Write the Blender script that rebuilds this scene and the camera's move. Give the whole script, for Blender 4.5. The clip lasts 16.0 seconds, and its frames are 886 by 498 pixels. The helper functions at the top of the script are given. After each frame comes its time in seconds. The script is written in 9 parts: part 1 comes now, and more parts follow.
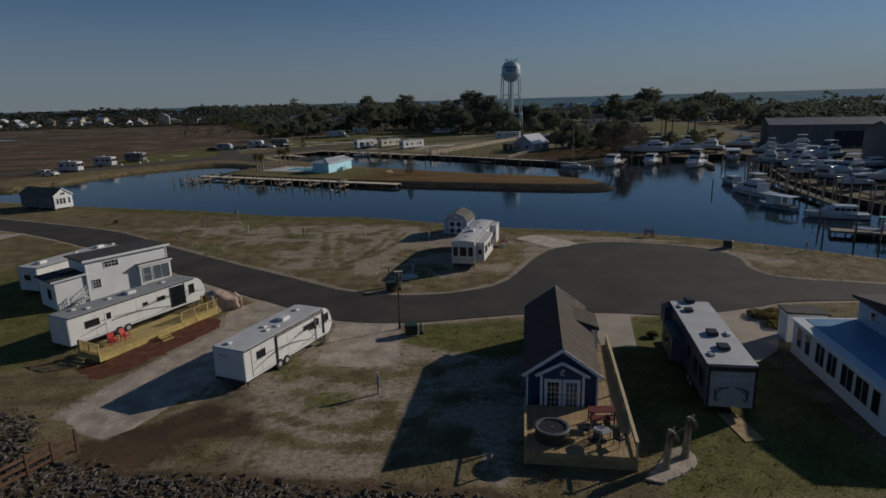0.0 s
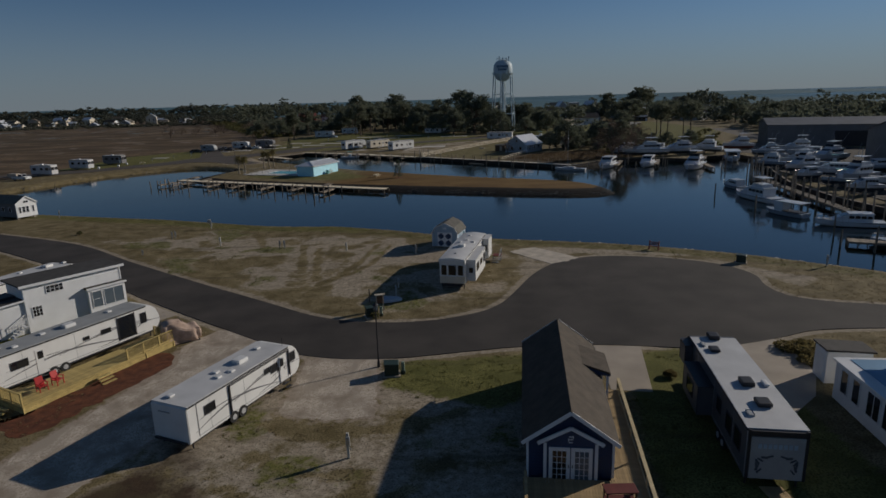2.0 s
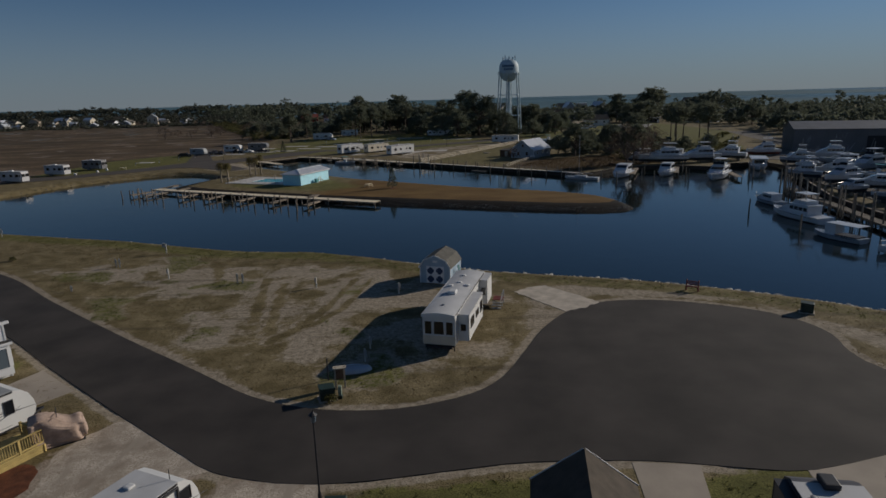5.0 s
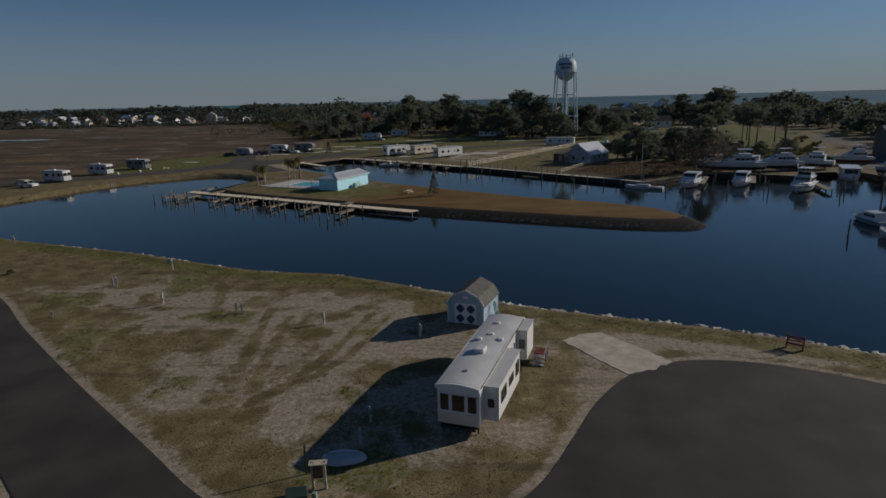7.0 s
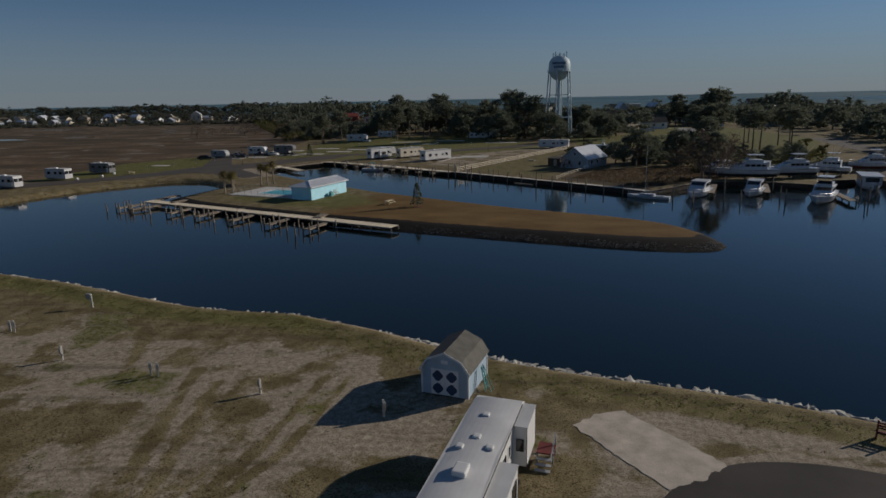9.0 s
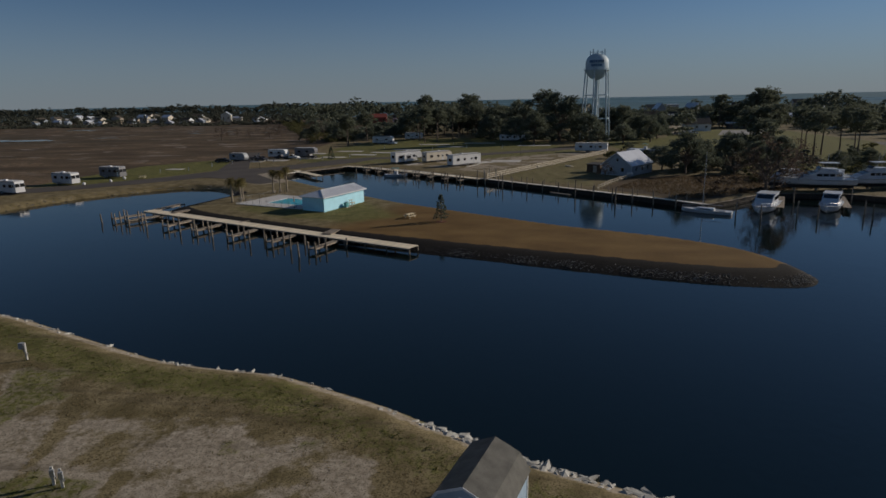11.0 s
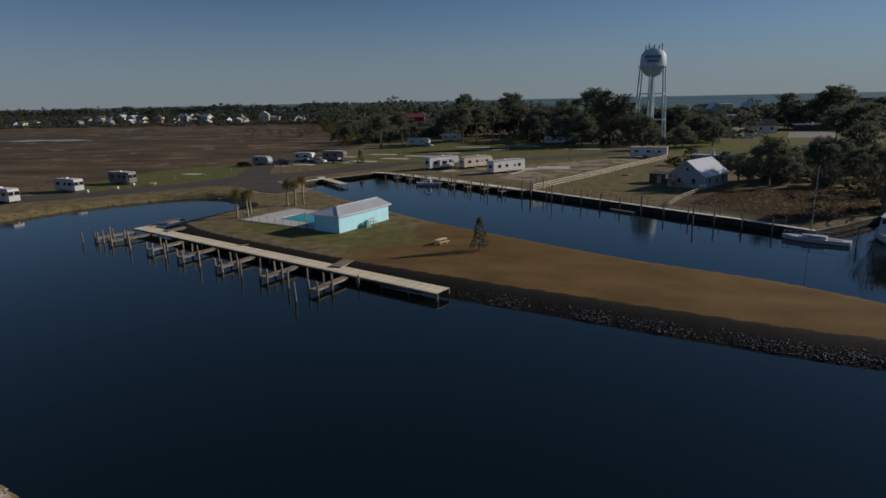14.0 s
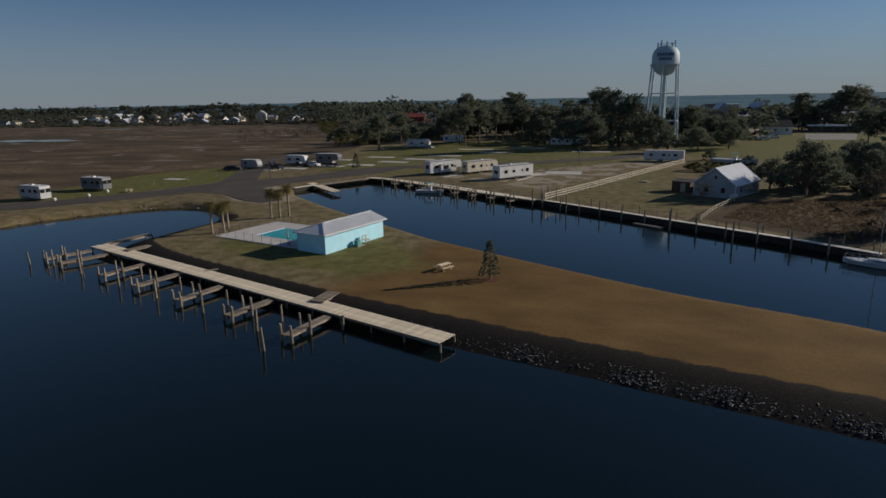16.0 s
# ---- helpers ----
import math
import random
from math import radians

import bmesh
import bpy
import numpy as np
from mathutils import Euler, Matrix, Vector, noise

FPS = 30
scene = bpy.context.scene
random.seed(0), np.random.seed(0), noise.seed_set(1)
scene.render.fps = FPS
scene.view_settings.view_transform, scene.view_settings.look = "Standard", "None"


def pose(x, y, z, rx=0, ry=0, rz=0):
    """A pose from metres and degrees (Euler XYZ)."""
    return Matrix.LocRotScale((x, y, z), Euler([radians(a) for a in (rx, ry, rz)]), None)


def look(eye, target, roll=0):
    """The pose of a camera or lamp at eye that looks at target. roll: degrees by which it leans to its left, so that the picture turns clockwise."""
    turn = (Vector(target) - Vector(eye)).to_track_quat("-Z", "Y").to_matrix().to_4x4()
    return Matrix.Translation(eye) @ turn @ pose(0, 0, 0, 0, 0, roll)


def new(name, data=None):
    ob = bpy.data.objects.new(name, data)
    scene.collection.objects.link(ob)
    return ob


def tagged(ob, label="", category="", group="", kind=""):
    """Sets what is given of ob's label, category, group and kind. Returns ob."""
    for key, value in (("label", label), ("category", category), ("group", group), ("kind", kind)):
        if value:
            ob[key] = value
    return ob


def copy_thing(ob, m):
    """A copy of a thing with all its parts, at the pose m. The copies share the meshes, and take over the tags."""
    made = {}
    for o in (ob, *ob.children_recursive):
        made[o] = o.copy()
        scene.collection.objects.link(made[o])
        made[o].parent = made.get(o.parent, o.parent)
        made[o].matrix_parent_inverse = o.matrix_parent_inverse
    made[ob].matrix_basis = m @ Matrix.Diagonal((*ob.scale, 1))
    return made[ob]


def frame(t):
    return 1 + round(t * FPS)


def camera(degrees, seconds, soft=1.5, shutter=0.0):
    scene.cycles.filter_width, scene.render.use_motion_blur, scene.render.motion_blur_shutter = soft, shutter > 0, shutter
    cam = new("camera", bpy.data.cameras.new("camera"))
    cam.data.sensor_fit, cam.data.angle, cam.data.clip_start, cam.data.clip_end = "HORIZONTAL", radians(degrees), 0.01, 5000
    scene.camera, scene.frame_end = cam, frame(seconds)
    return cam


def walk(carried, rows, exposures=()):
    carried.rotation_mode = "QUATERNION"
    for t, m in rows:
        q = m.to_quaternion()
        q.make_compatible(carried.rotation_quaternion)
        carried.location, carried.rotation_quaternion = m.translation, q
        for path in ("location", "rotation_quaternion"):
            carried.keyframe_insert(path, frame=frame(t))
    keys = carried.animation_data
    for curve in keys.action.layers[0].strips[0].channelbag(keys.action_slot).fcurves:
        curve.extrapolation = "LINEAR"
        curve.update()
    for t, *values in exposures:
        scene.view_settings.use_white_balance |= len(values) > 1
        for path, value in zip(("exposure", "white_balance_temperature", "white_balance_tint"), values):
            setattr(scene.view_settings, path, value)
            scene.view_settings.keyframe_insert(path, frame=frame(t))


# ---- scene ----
cam = camera(72.8, 16.0, soft=1.6)
PATH = [
    (0, (-1.737, 7.178, 19.415), (-1.755, 9.12, 18.937), -1.6),
    (0.5, (-1.686, 8.706, 19.469), (-1.69, 10.647, 18.99), -1.7),
    (1, (-1.537, 10.386, 19.55), (-1.53, 12.328, 19.07), -1.7),
    (1.5, (-1.353, 12.286, 19.637), (-1.346, 14.228, 19.156), -1.7),
    (2, (-1.156, 14.332, 19.758), (-1.149, 16.273, 19.276), -1.7),
    (2.5, (-0.958, 16.473, 19.835), (-0.939, 18.414, 19.354), -1.6),
    (3, (-0.763, 18.811, 19.911), (-0.727, 20.752, 19.429), -1.7),
    (5.5, (1.306, 32.457, 20.324), (1.248, 34.398, 19.843), -1.6),
    (6, (1.776, 35.509, 20.339), (1.656, 37.447, 19.858), -1.5),
    (6.5, (2.174, 38.741, 20.361), (2.002, 40.675, 19.881), -1.3),
    (7, (2.502, 41.948, 20.393), (2.317, 43.881, 19.914), -1.4),
    (7.5, (2.711, 45.211, 20.456), (2.523, 47.144, 19.977), -1.4),
    (8, (2.813, 48.629, 20.507), (2.626, 50.562, 20.028), -1.3),
    (8.5, (2.777, 52.123, 20.527), (2.603, 54.057, 20.047), -1.3),
    (9, (2.627, 55.727, 20.576), (2.471, 57.662, 20.095), -1.2),
    (11.5, (1.609, 74.446, 20.499), (1.322, 76.366, 20.022), -1.2),
    (12, (1.332, 78.087, 20.483), (1.012, 80.002, 20.004), -1.2),
    (12.5, (0.909, 81.64, 20.461), (0.558, 83.549, 19.982), -1.2),
    (13, (0.365, 85.091, 20.466), (-0.005, 86.997, 19.987), -1.2),
    (13.5, (-0.291, 88.424, 20.49), (-0.668, 90.329, 20.012), -1.2),
    (14, (-0.982, 91.761, 20.555), (-1.357, 93.666, 20.078), -1.2),
    (14.5, (-1.73, 95.122, 20.594), (-2.106, 97.027, 20.116), -1.2),
    (15, (-2.474, 98.524, 20.624), (-2.85, 100.429, 20.146), -1.2),
    (15.5, (-3.215, 101.946, 20.662), (-3.591, 103.851, 20.183), -1.1),
    (16, (-3.993, 105.377, 20.693), (-4.368, 107.282, 20.214), -1.1),
]
walk(cam, [(t, look(eye, target, roll)) for t, eye, target, roll in PATH], exposures=[(0.0, -0.76, 6000, 10), (7.0, -0.73, 6000, 10), (11.5, -0.58, 6080, 11), (16.0, -0.42, 6100, 11)])

# ---- daylight: low winter sun from the right and ahead ----
SUN_AZ = math.atan2(0.89, 0.44)          # clockwise from +y
SUN_EL = radians(20.7)
world = bpy.data.worlds.new("sky")
scene.world = world
world.use_nodes = True
wn, wl = world.node_tree.nodes, world.node_tree.links
sky = wn.new("ShaderNodeTexSky")
sky.sky_type, sky.sun_disc = "NISHITA", False
sky.sun_elevation, sky.sun_rotation = SUN_EL, SUN_AZ
sky.air_density, sky.dust_density, sky.ozone_density = 0.75, 0.0, 3.5
soften = wn.new("ShaderNodeHueSaturation")           # thin winter haze dulls the blue
soften.inputs["Hue"].default_value, soften.inputs["Saturation"].default_value = 0.497, 0.98
wl.new(sky.outputs[0], soften.inputs["Color"])
up = wn.new("ShaderNodeSeparateXYZ")                  # pale grey-blue sea haze lies along the whole horizon
wl.new(wn.new("ShaderNodeTexCoord").outputs["Generated"], up.inputs[0])
low = wn.new("ShaderNodeMapRange")
low.interpolation_type = "SMOOTHSTEP"
low.inputs[1].default_value, low.inputs[2].default_value = -0.02, 0.17
low.inputs[3].default_value, low.inputs[4].default_value = 0.85, 0.0
wl.new(up.outputs["Z"], low.inputs[0])
haze = wn.new("ShaderNodeMix")
haze.data_type = "RGBA"
haze.inputs[7].default_value = (3.75, 4.3, 4.75, 1)
wl.new(low.outputs[0], haze.inputs[0])
wl.new(soften.outputs[0], haze.inputs[6])
wl.new(haze.outputs[2], wn["Background"].inputs[0])
wn["Background"].inputs[1].default_value = 0.062
sun = new("sun", bpy.data.lights.new("sun", "SUN"))
sun.data.energy, sun.data.angle, sun.data.color = 5.0, radians(0.6), (1.0, 0.87, 0.70)
to_sun = Vector((math.sin(SUN_AZ) * math.cos(SUN_EL), math.cos(SUN_AZ) * math.cos(SUN_EL), math.sin(SUN_EL)))
sun.matrix_world = look(to_sun * 500, (0, 0, 0))

# ---- materials ----


def mat(name, c, rough=0.7, var=0.12, scale=2.0, bump=0.0, metal=0.0, fine=40.0, tint=None, rand=0.0, spec=0.4):
    """Procedural paint, wood, cloth or metal: broad stains, fine grain and a little relief, in metres."""
    m = bpy.data.materials.new(name)
    m.use_nodes = True
    n, l = m.node_tree.nodes, m.node_tree.links
    b = n["Principled BSDF"]
    b.inputs["Roughness"].default_value, b.inputs["Metallic"].default_value = rough, metal
    b.inputs["Specular IOR Level"].default_value = spec
    co = n.new("ShaderNodeTexCoord")
    broad, grain = n.new("ShaderNodeTexNoise"), n.new("ShaderNodeTexNoise")
    broad.inputs["Scale"].default_value, grain.inputs["Scale"].default_value = scale, fine
    broad.inputs["Detail"].default_value = 5
    for t in (broad, grain):
        l.new(co.outputs["Object"], t.inputs["Vector"])
    both = n.new("ShaderNodeMath")
    both.operation = "MULTIPLY_ADD"
    l.new(grain.outputs[0], both.inputs[0])
    both.inputs[1].default_value = 0.35
    l.new(broad.outputs[0], both.inputs[2])
    ramp = n.new("ShaderNodeMapRange")
    ramp.inputs[1].default_value, ramp.inputs[2].default_value = 0.42, 0.95
    l.new(both.outputs[0], ramp.inputs[0])
    mix = n.new("ShaderNodeMix")
    mix.data_type = "RGBA"
    t2 = tint or tuple(x * (1 - var * 2.2) for x in c)
    mix.inputs[6].default_value, mix.inputs[7].default_value = (*t2, 1), (*(min(1, x * (1 + var)) for x in c), 1)
    l.new(ramp.outputs[0], mix.inputs[0])
    out = mix.outputs[2]
    if rand:
        info = n.new("ShaderNodeNewGeometry" if rand < 0 else "ShaderNodeObjectInfo")
        hsv = n.new("ShaderNodeHueSaturation")
        vr = n.new("ShaderNodeMapRange")
        vr.inputs[3].default_value, vr.inputs[4].default_value = 1 - abs(rand), 1 + abs(rand)
        l.new(info.outputs["Random Per Island" if rand < 0 else "Random"], vr.inputs[0])
        l.new(vr.outputs[0], hsv.inputs["Value"])
        l.new(out, hsv.inputs["Color"])
        out = hsv.outputs[0]
    l.new(out, b.inputs["Base Color"])
    if bump:
        bp = n.new("ShaderNodeBump")
        bp.inputs["Strength"].default_value, bp.inputs["Distance"].default_value = min(1, bump), 0.05
        l.new(both.outputs[0], bp.inputs["Height"])
        l.new(bp.outputs[0], b.inputs["Normal"])
    return m


def foliage(name, dark, light, through_leaf=0.5):
    m = bpy.data.materials.new(name)
    m.use_nodes = True
    n, l = m.node_tree.nodes, m.node_tree.links
    b = n["Principled BSDF"]
    b.inputs["Roughness"].default_value = 0.75
    b.inputs["Specular IOR Level"].default_value = 0.2
    g = n.new("ShaderNodeNewGeometry")
    info = n.new("ShaderNodeObjectInfo")
    add = n.new("ShaderNodeMath")
    add.operation = "MULTIPLY_ADD"
    add.inputs[1].default_value = 0.6
    l.new(g.outputs["Random Per Island"], add.inputs[0])
    sc = n.new("ShaderNodeMath")
    sc.operation = "MULTIPLY"
    sc.inputs[1].default_value = 0.4
    l.new(info.outputs["Random"], sc.inputs[0])
    l.new(sc.outputs[0], add.inputs[2])
    mix = n.new("ShaderNodeMix")
    mix.data_type = "RGBA"
    mix.inputs[6].default_value, mix.inputs[7].default_value = (*dark, 1), (*light, 1)
    l.new(add.outputs[0], mix.inputs[0])
    l.new(mix.outputs[2], b.inputs["Base Color"])
    # thin leaves let part of the sun through
    tr, both = n.new("ShaderNodeBsdfTranslucent"), n.new("ShaderNodeMixShader")
    l.new(mix.outputs[2], tr.inputs["Color"])
    both.inputs[0].default_value = through_leaf
    l.new(b.outputs[0], both.inputs[1])
    l.new(tr.outputs[0], both.inputs[2])
    l.new(both.outputs[0], n["Material Output"].inputs["Surface"])
    return m


def glassy(name, c, rough=0.08):
    m = bpy.data.materials.new(name)
    m.use_nodes = True
    b = m.node_tree.nodes["Principled BSDF"]
    b.inputs["Base Color"].default_value = (*c, 1)
    b.inputs["Roughness"].default_value = rough
    b.inputs["Specular IOR Level"].default_value = 0.6
    return m


WHITE = mat("white_panel", (0.68, 0.68, 0.67), 0.4, 0.05, 0.8)
WHITE_SIDING = mat("white_siding", (0.76, 0.77, 0.78), 0.55, 0.05, 0.6, 0.1)
ROOF_WHITE = mat("white_rubber_roof", (0.60, 0.60, 0.60), 0.6, 0.10, 0.5, 0.05)
CREAM = mat("cream_panel", (0.62, 0.56, 0.45), 0.45, 0.06, 0.8)
GREY = mat("grey_panel", (0.35, 0.36, 0.37), 0.5, 0.08, 1.0)
TAN = mat("tan_panel", (0.45, 0.38, 0.30), 0.5, 0.08, 1.0)
DARK = mat("dark_trim", (0.03, 0.03, 0.035), 0.5, 0.1, 2.0)
SWOOSH = mat("graphite_swoosh_paint", (0.16, 0.16, 0.17), 0.35, 0.1, 2.0)
RUBBER = mat("tyre_rubber", (0.025, 0.025, 0.025), 0.8, 0.1, 6.0)
STEEL = mat("galvanised_steel", (0.45, 0.46, 0.47), 0.45, 0.1, 3.0, metal=0.8)
PALE_STEEL = mat("pale_painted_steel", (0.50, 0.61, 0.67), 0.6, 0.08, 0.4)
PANE = glassy("window_glass_dark", (0.012, 0.014, 0.018))
PANE_BLUE = glassy("window_glass_pale", (0.10, 0.13, 0.16))
SHINGLE = mat("grey_brown_shingles", (0.080, 0.064, 0.048), 0.9, 0.18, 1.5, 0.6, fine=18)
SHINGLE_DARK = mat("charcoal_shingles", (0.062, 0.058, 0.055), 0.9, 0.18, 1.5, 0.6, fine=18)
SHINGLE_TAN = mat("weathered_tan_shingles", (0.17, 0.155, 0.125), 0.9, 0.16, 1.5, 0.6, fine=18)
SHINGLE_GREY = mat("weathered_grey_shingles", (0.125, 0.12, 0.105), 0.9, 0.16, 1.5, 0.6, fine=18)
NAVY = mat("navy_siding", (0.032, 0.055, 0.12), 0.55, 0.1, 1.2, 0.1)
PALE_BLUE = mat("pale_blue_siding", (0.36, 0.46, 0.56), 0.55, 0.07, 1.2, 0.1)
AQUA = mat("aqua_block_wall", (0.45, 0.79, 0.92), 0.6, 0.05, 0.8, 0.1)
METAL_ROOF = mat("white_standing_seam", (0.66, 0.68, 0.72), 0.35, 0.06, 0.5, metal=0.1)
LUMBER = mat("yellow_treated_lumber", (0.50, 0.38, 0.14), 0.75, 0.15, 2.0, 0.2, rand=0.15)
LUMBER_TAN = mat("tan_lumber", (0.44, 0.31, 0.155), 0.75, 0.15, 2.0, 0.2, rand=0.15)
DOCK_WOOD = mat("sun_bleached_planks", (0.80, 0.69, 0.51), 0.8, 0.12, 1.5, 0.2, rand=0.12)
PILE_WOOD = mat("weathered_piling", (0.29, 0.24, 0.185), 0.9, 0.25, 2.0, 0.3, rand=0.25)
DARK_WOOD = mat("dark_wet_timber", (0.055, 0.045, 0.036), 0.8, 0.25, 1.5, 0.3)
FENCE_WOOD = mat("pale_fence_wood", (0.58, 0.51, 0.40), 0.8, 0.15, 2.0, 0.2, rand=0.12)
BROWN_WOOD = mat("brown_rail_wood", (0.13, 0.075, 0.045), 0.8, 0.2, 2.0, 0.2, rand=0.15)
RED = mat("red_plastic", (0.45, 0.03, 0.03), 0.5, 0.1, 2.0)
MAROON = mat("maroon_paint", (0.16, 0.035, 0.03), 0.7, 0.15, 2.0)
GREEN_BOX = mat("dark_green_enamel", (0.024, 0.042, 0.032), 0.5, 0.1, 2.0)
PALE_POST = mat("pale_weathered_post", (0.52, 0.50, 0.45), 0.75, 0.12, 2.0, 0.1)
ROOF_GREY = mat("grey_rubber_roof", (0.36, 0.37, 0.37), 0.7, 0.12, 0.5, 0.05)
PALE_RIM = mat("pale_wheel_rim", (0.45, 0.45, 0.46), 0.5, 0.1, 3.0)
TARP = mat("brown_tarpaulin", (0.47, 0.35, 0.28), 0.85, 0.2, 1.5, 0.5, fine=9)
CONCRETE = mat("pale_concrete", (0.42, 0.36, 0.29), 0.9, 0.12, 0.35, 0.2, fine=25)
BARK = mat("bark", (0.17, 0.13, 0.10), 0.9, 0.25, 3.0, 0.5)
PALM_BARK = mat("palm_bark", (0.36, 0.30, 0.22), 0.9, 0.25, 4.0, 0.5)
ROCK = mat("grey_brown_riprap", (0.115, 0.095, 0.075), 0.9, 0.3, 1.2, 0.5, fine=14, rand=0.4)
ROCK_PALE = mat("pale_riprap", (0.50, 0.48, 0.43), 0.9, 0.2, 1.2, 0.5, fine=14, rand=0.25)
LEAF_OAK = foliage("dark_oak_leaves", (0.096, 0.112, 0.078), (0.188, 0.203, 0.142), 0.4)
LEAF_PINE = foliage("pine_needles", (0.104, 0.119, 0.082), (0.202, 0.214, 0.148), 0.4)
LEAF_BRUSH = foliage("yellow_brown_brush", (0.12, 0.10, 0.04), (0.27, 0.22, 0.10))
LEAF_FAR = foliage("dull_far_leaves", (0.058, 0.062, 0.046), (0.112, 0.116, 0.086), 0.4)
LEAF_PALM = foliage("palm_fronds", (0.10, 0.095, 0.035), (0.27, 0.22, 0.095))
LEAF_SHRUB = foliage("brown_green_scrub", (0.08, 0.082, 0.032), (0.19, 0.175, 0.07))
TWIGS = foliage("bare_winter_twigs", (0.05, 0.038, 0.03), (0.12, 0.09, 0.07))
HULL_WHITE = mat("white_gelcoat", (0.62, 0.64, 0.67), 0.3, 0.05, 0.6)
HULL_GREY = mat("grey_blue_gelcoat", (0.32, 0.37, 0.43), 0.35, 0.06, 0.6)
HULL_RED = mat("red_bottom_paint", (0.20, 0.06, 0.045), 0.7, 0.12, 1.0)
TEAL = mat("teal_paint", (0.10, 0.33, 0.33), 0.5, 0.1, 1.0)
METAL_WALL = mat("grey_metal_wall", (0.17, 0.172, 0.18), 0.6, 0.1, 0.3)
BLUE_ROOF = mat("blue_panel_roof", (0.16, 0.32, 0.50), 0.5, 0.08, 0.5)
BRICK_RED = mat("red_barn_boards", (0.27, 0.062, 0.045), 0.8, 0.15, 0.5)


def water_material(name, c, rough, ripple, size):
    m = bpy.data.materials.new(name)
    m.use_nodes = True
    n, l = m.node_tree.nodes, m.node_tree.links
    b = n["Principled BSDF"]
    b.inputs["Base Color"].default_value = (*c, 1)
    b.inputs["Roughness"].default_value = rough
    b.inputs["IOR"].default_value = 1.33
    g = n.new("ShaderNodeNewGeometry")
    a, d = n.new("ShaderNodeTexNoise"), n.new("ShaderNodeTexNoise")
    a.inputs["Scale"].default_value, d.inputs["Scale"].default_value = size, size * 0.12
    a.inputs["Detail"].default_value = 3
    for t in (a, d):
        l.new(g.outputs["Position"], t.inputs["Vector"])
    s = n.new("ShaderNodeMath")
    s.operation = "MULTIPLY"
    l.new(a.outputs[0], s.inputs[0])
    l.new(d.outputs[0], s.inputs[1])
    wind, ruff = n.new("ShaderNodeTexNoise"), n.new("ShaderNodeMapRange")      # cat's-paws of wind roughen the surface in patches
    wind.inputs["Scale"].default_value, wind.inputs["Detail"].default_value = size * 0.018, 4
    l.new(g.outputs["Position"], wind.inputs["Vector"])
    ruff.inputs[1].default_value, ruff.inputs[2].default_value = 0.35, 0.68
    ruff.inputs[3].default_value, ruff.inputs[4].default_value = rough * 0.6, rough * 2.4
    l.new(wind.outputs[0], ruff.inputs[0])
    l.new(ruff.outputs[0], b.inputs["Roughness"])
    bp = n.new("ShaderNodeBump")
    bp.inputs["Strength"].default_value, bp.inputs["Distance"].default_value = ripple, 0.1
    l.new(s.outputs[0], bp.inputs["Height"])
    l.new(bp.outputs[0], b.inputs["Normal"])
    return m


WATER = water_material("canal_water", (0.0030, 0.0080, 0.0085), 0.045, 0.20, 1.3)
WATER.node_tree.nodes["Principled BSDF"].inputs["Specular IOR Level"].default_value = 1.0
SEA = water_material("open_sea", (0.085, 0.155, 0.19), 0.55, 0.6, 0.05)
SEA.node_tree.nodes["Principled BSDF"].inputs["Specular IOR Level"].default_value = 0.15
POOL_WATER = water_material("pool_water", (0.05, 0.42, 0.48), 0.08, 0.05, 1.5)

ASPHALT = mat("asphalt", (0.050, 0.0425, 0.0375), 0.9, 0.26, 0.22, 0.25, fine=30)


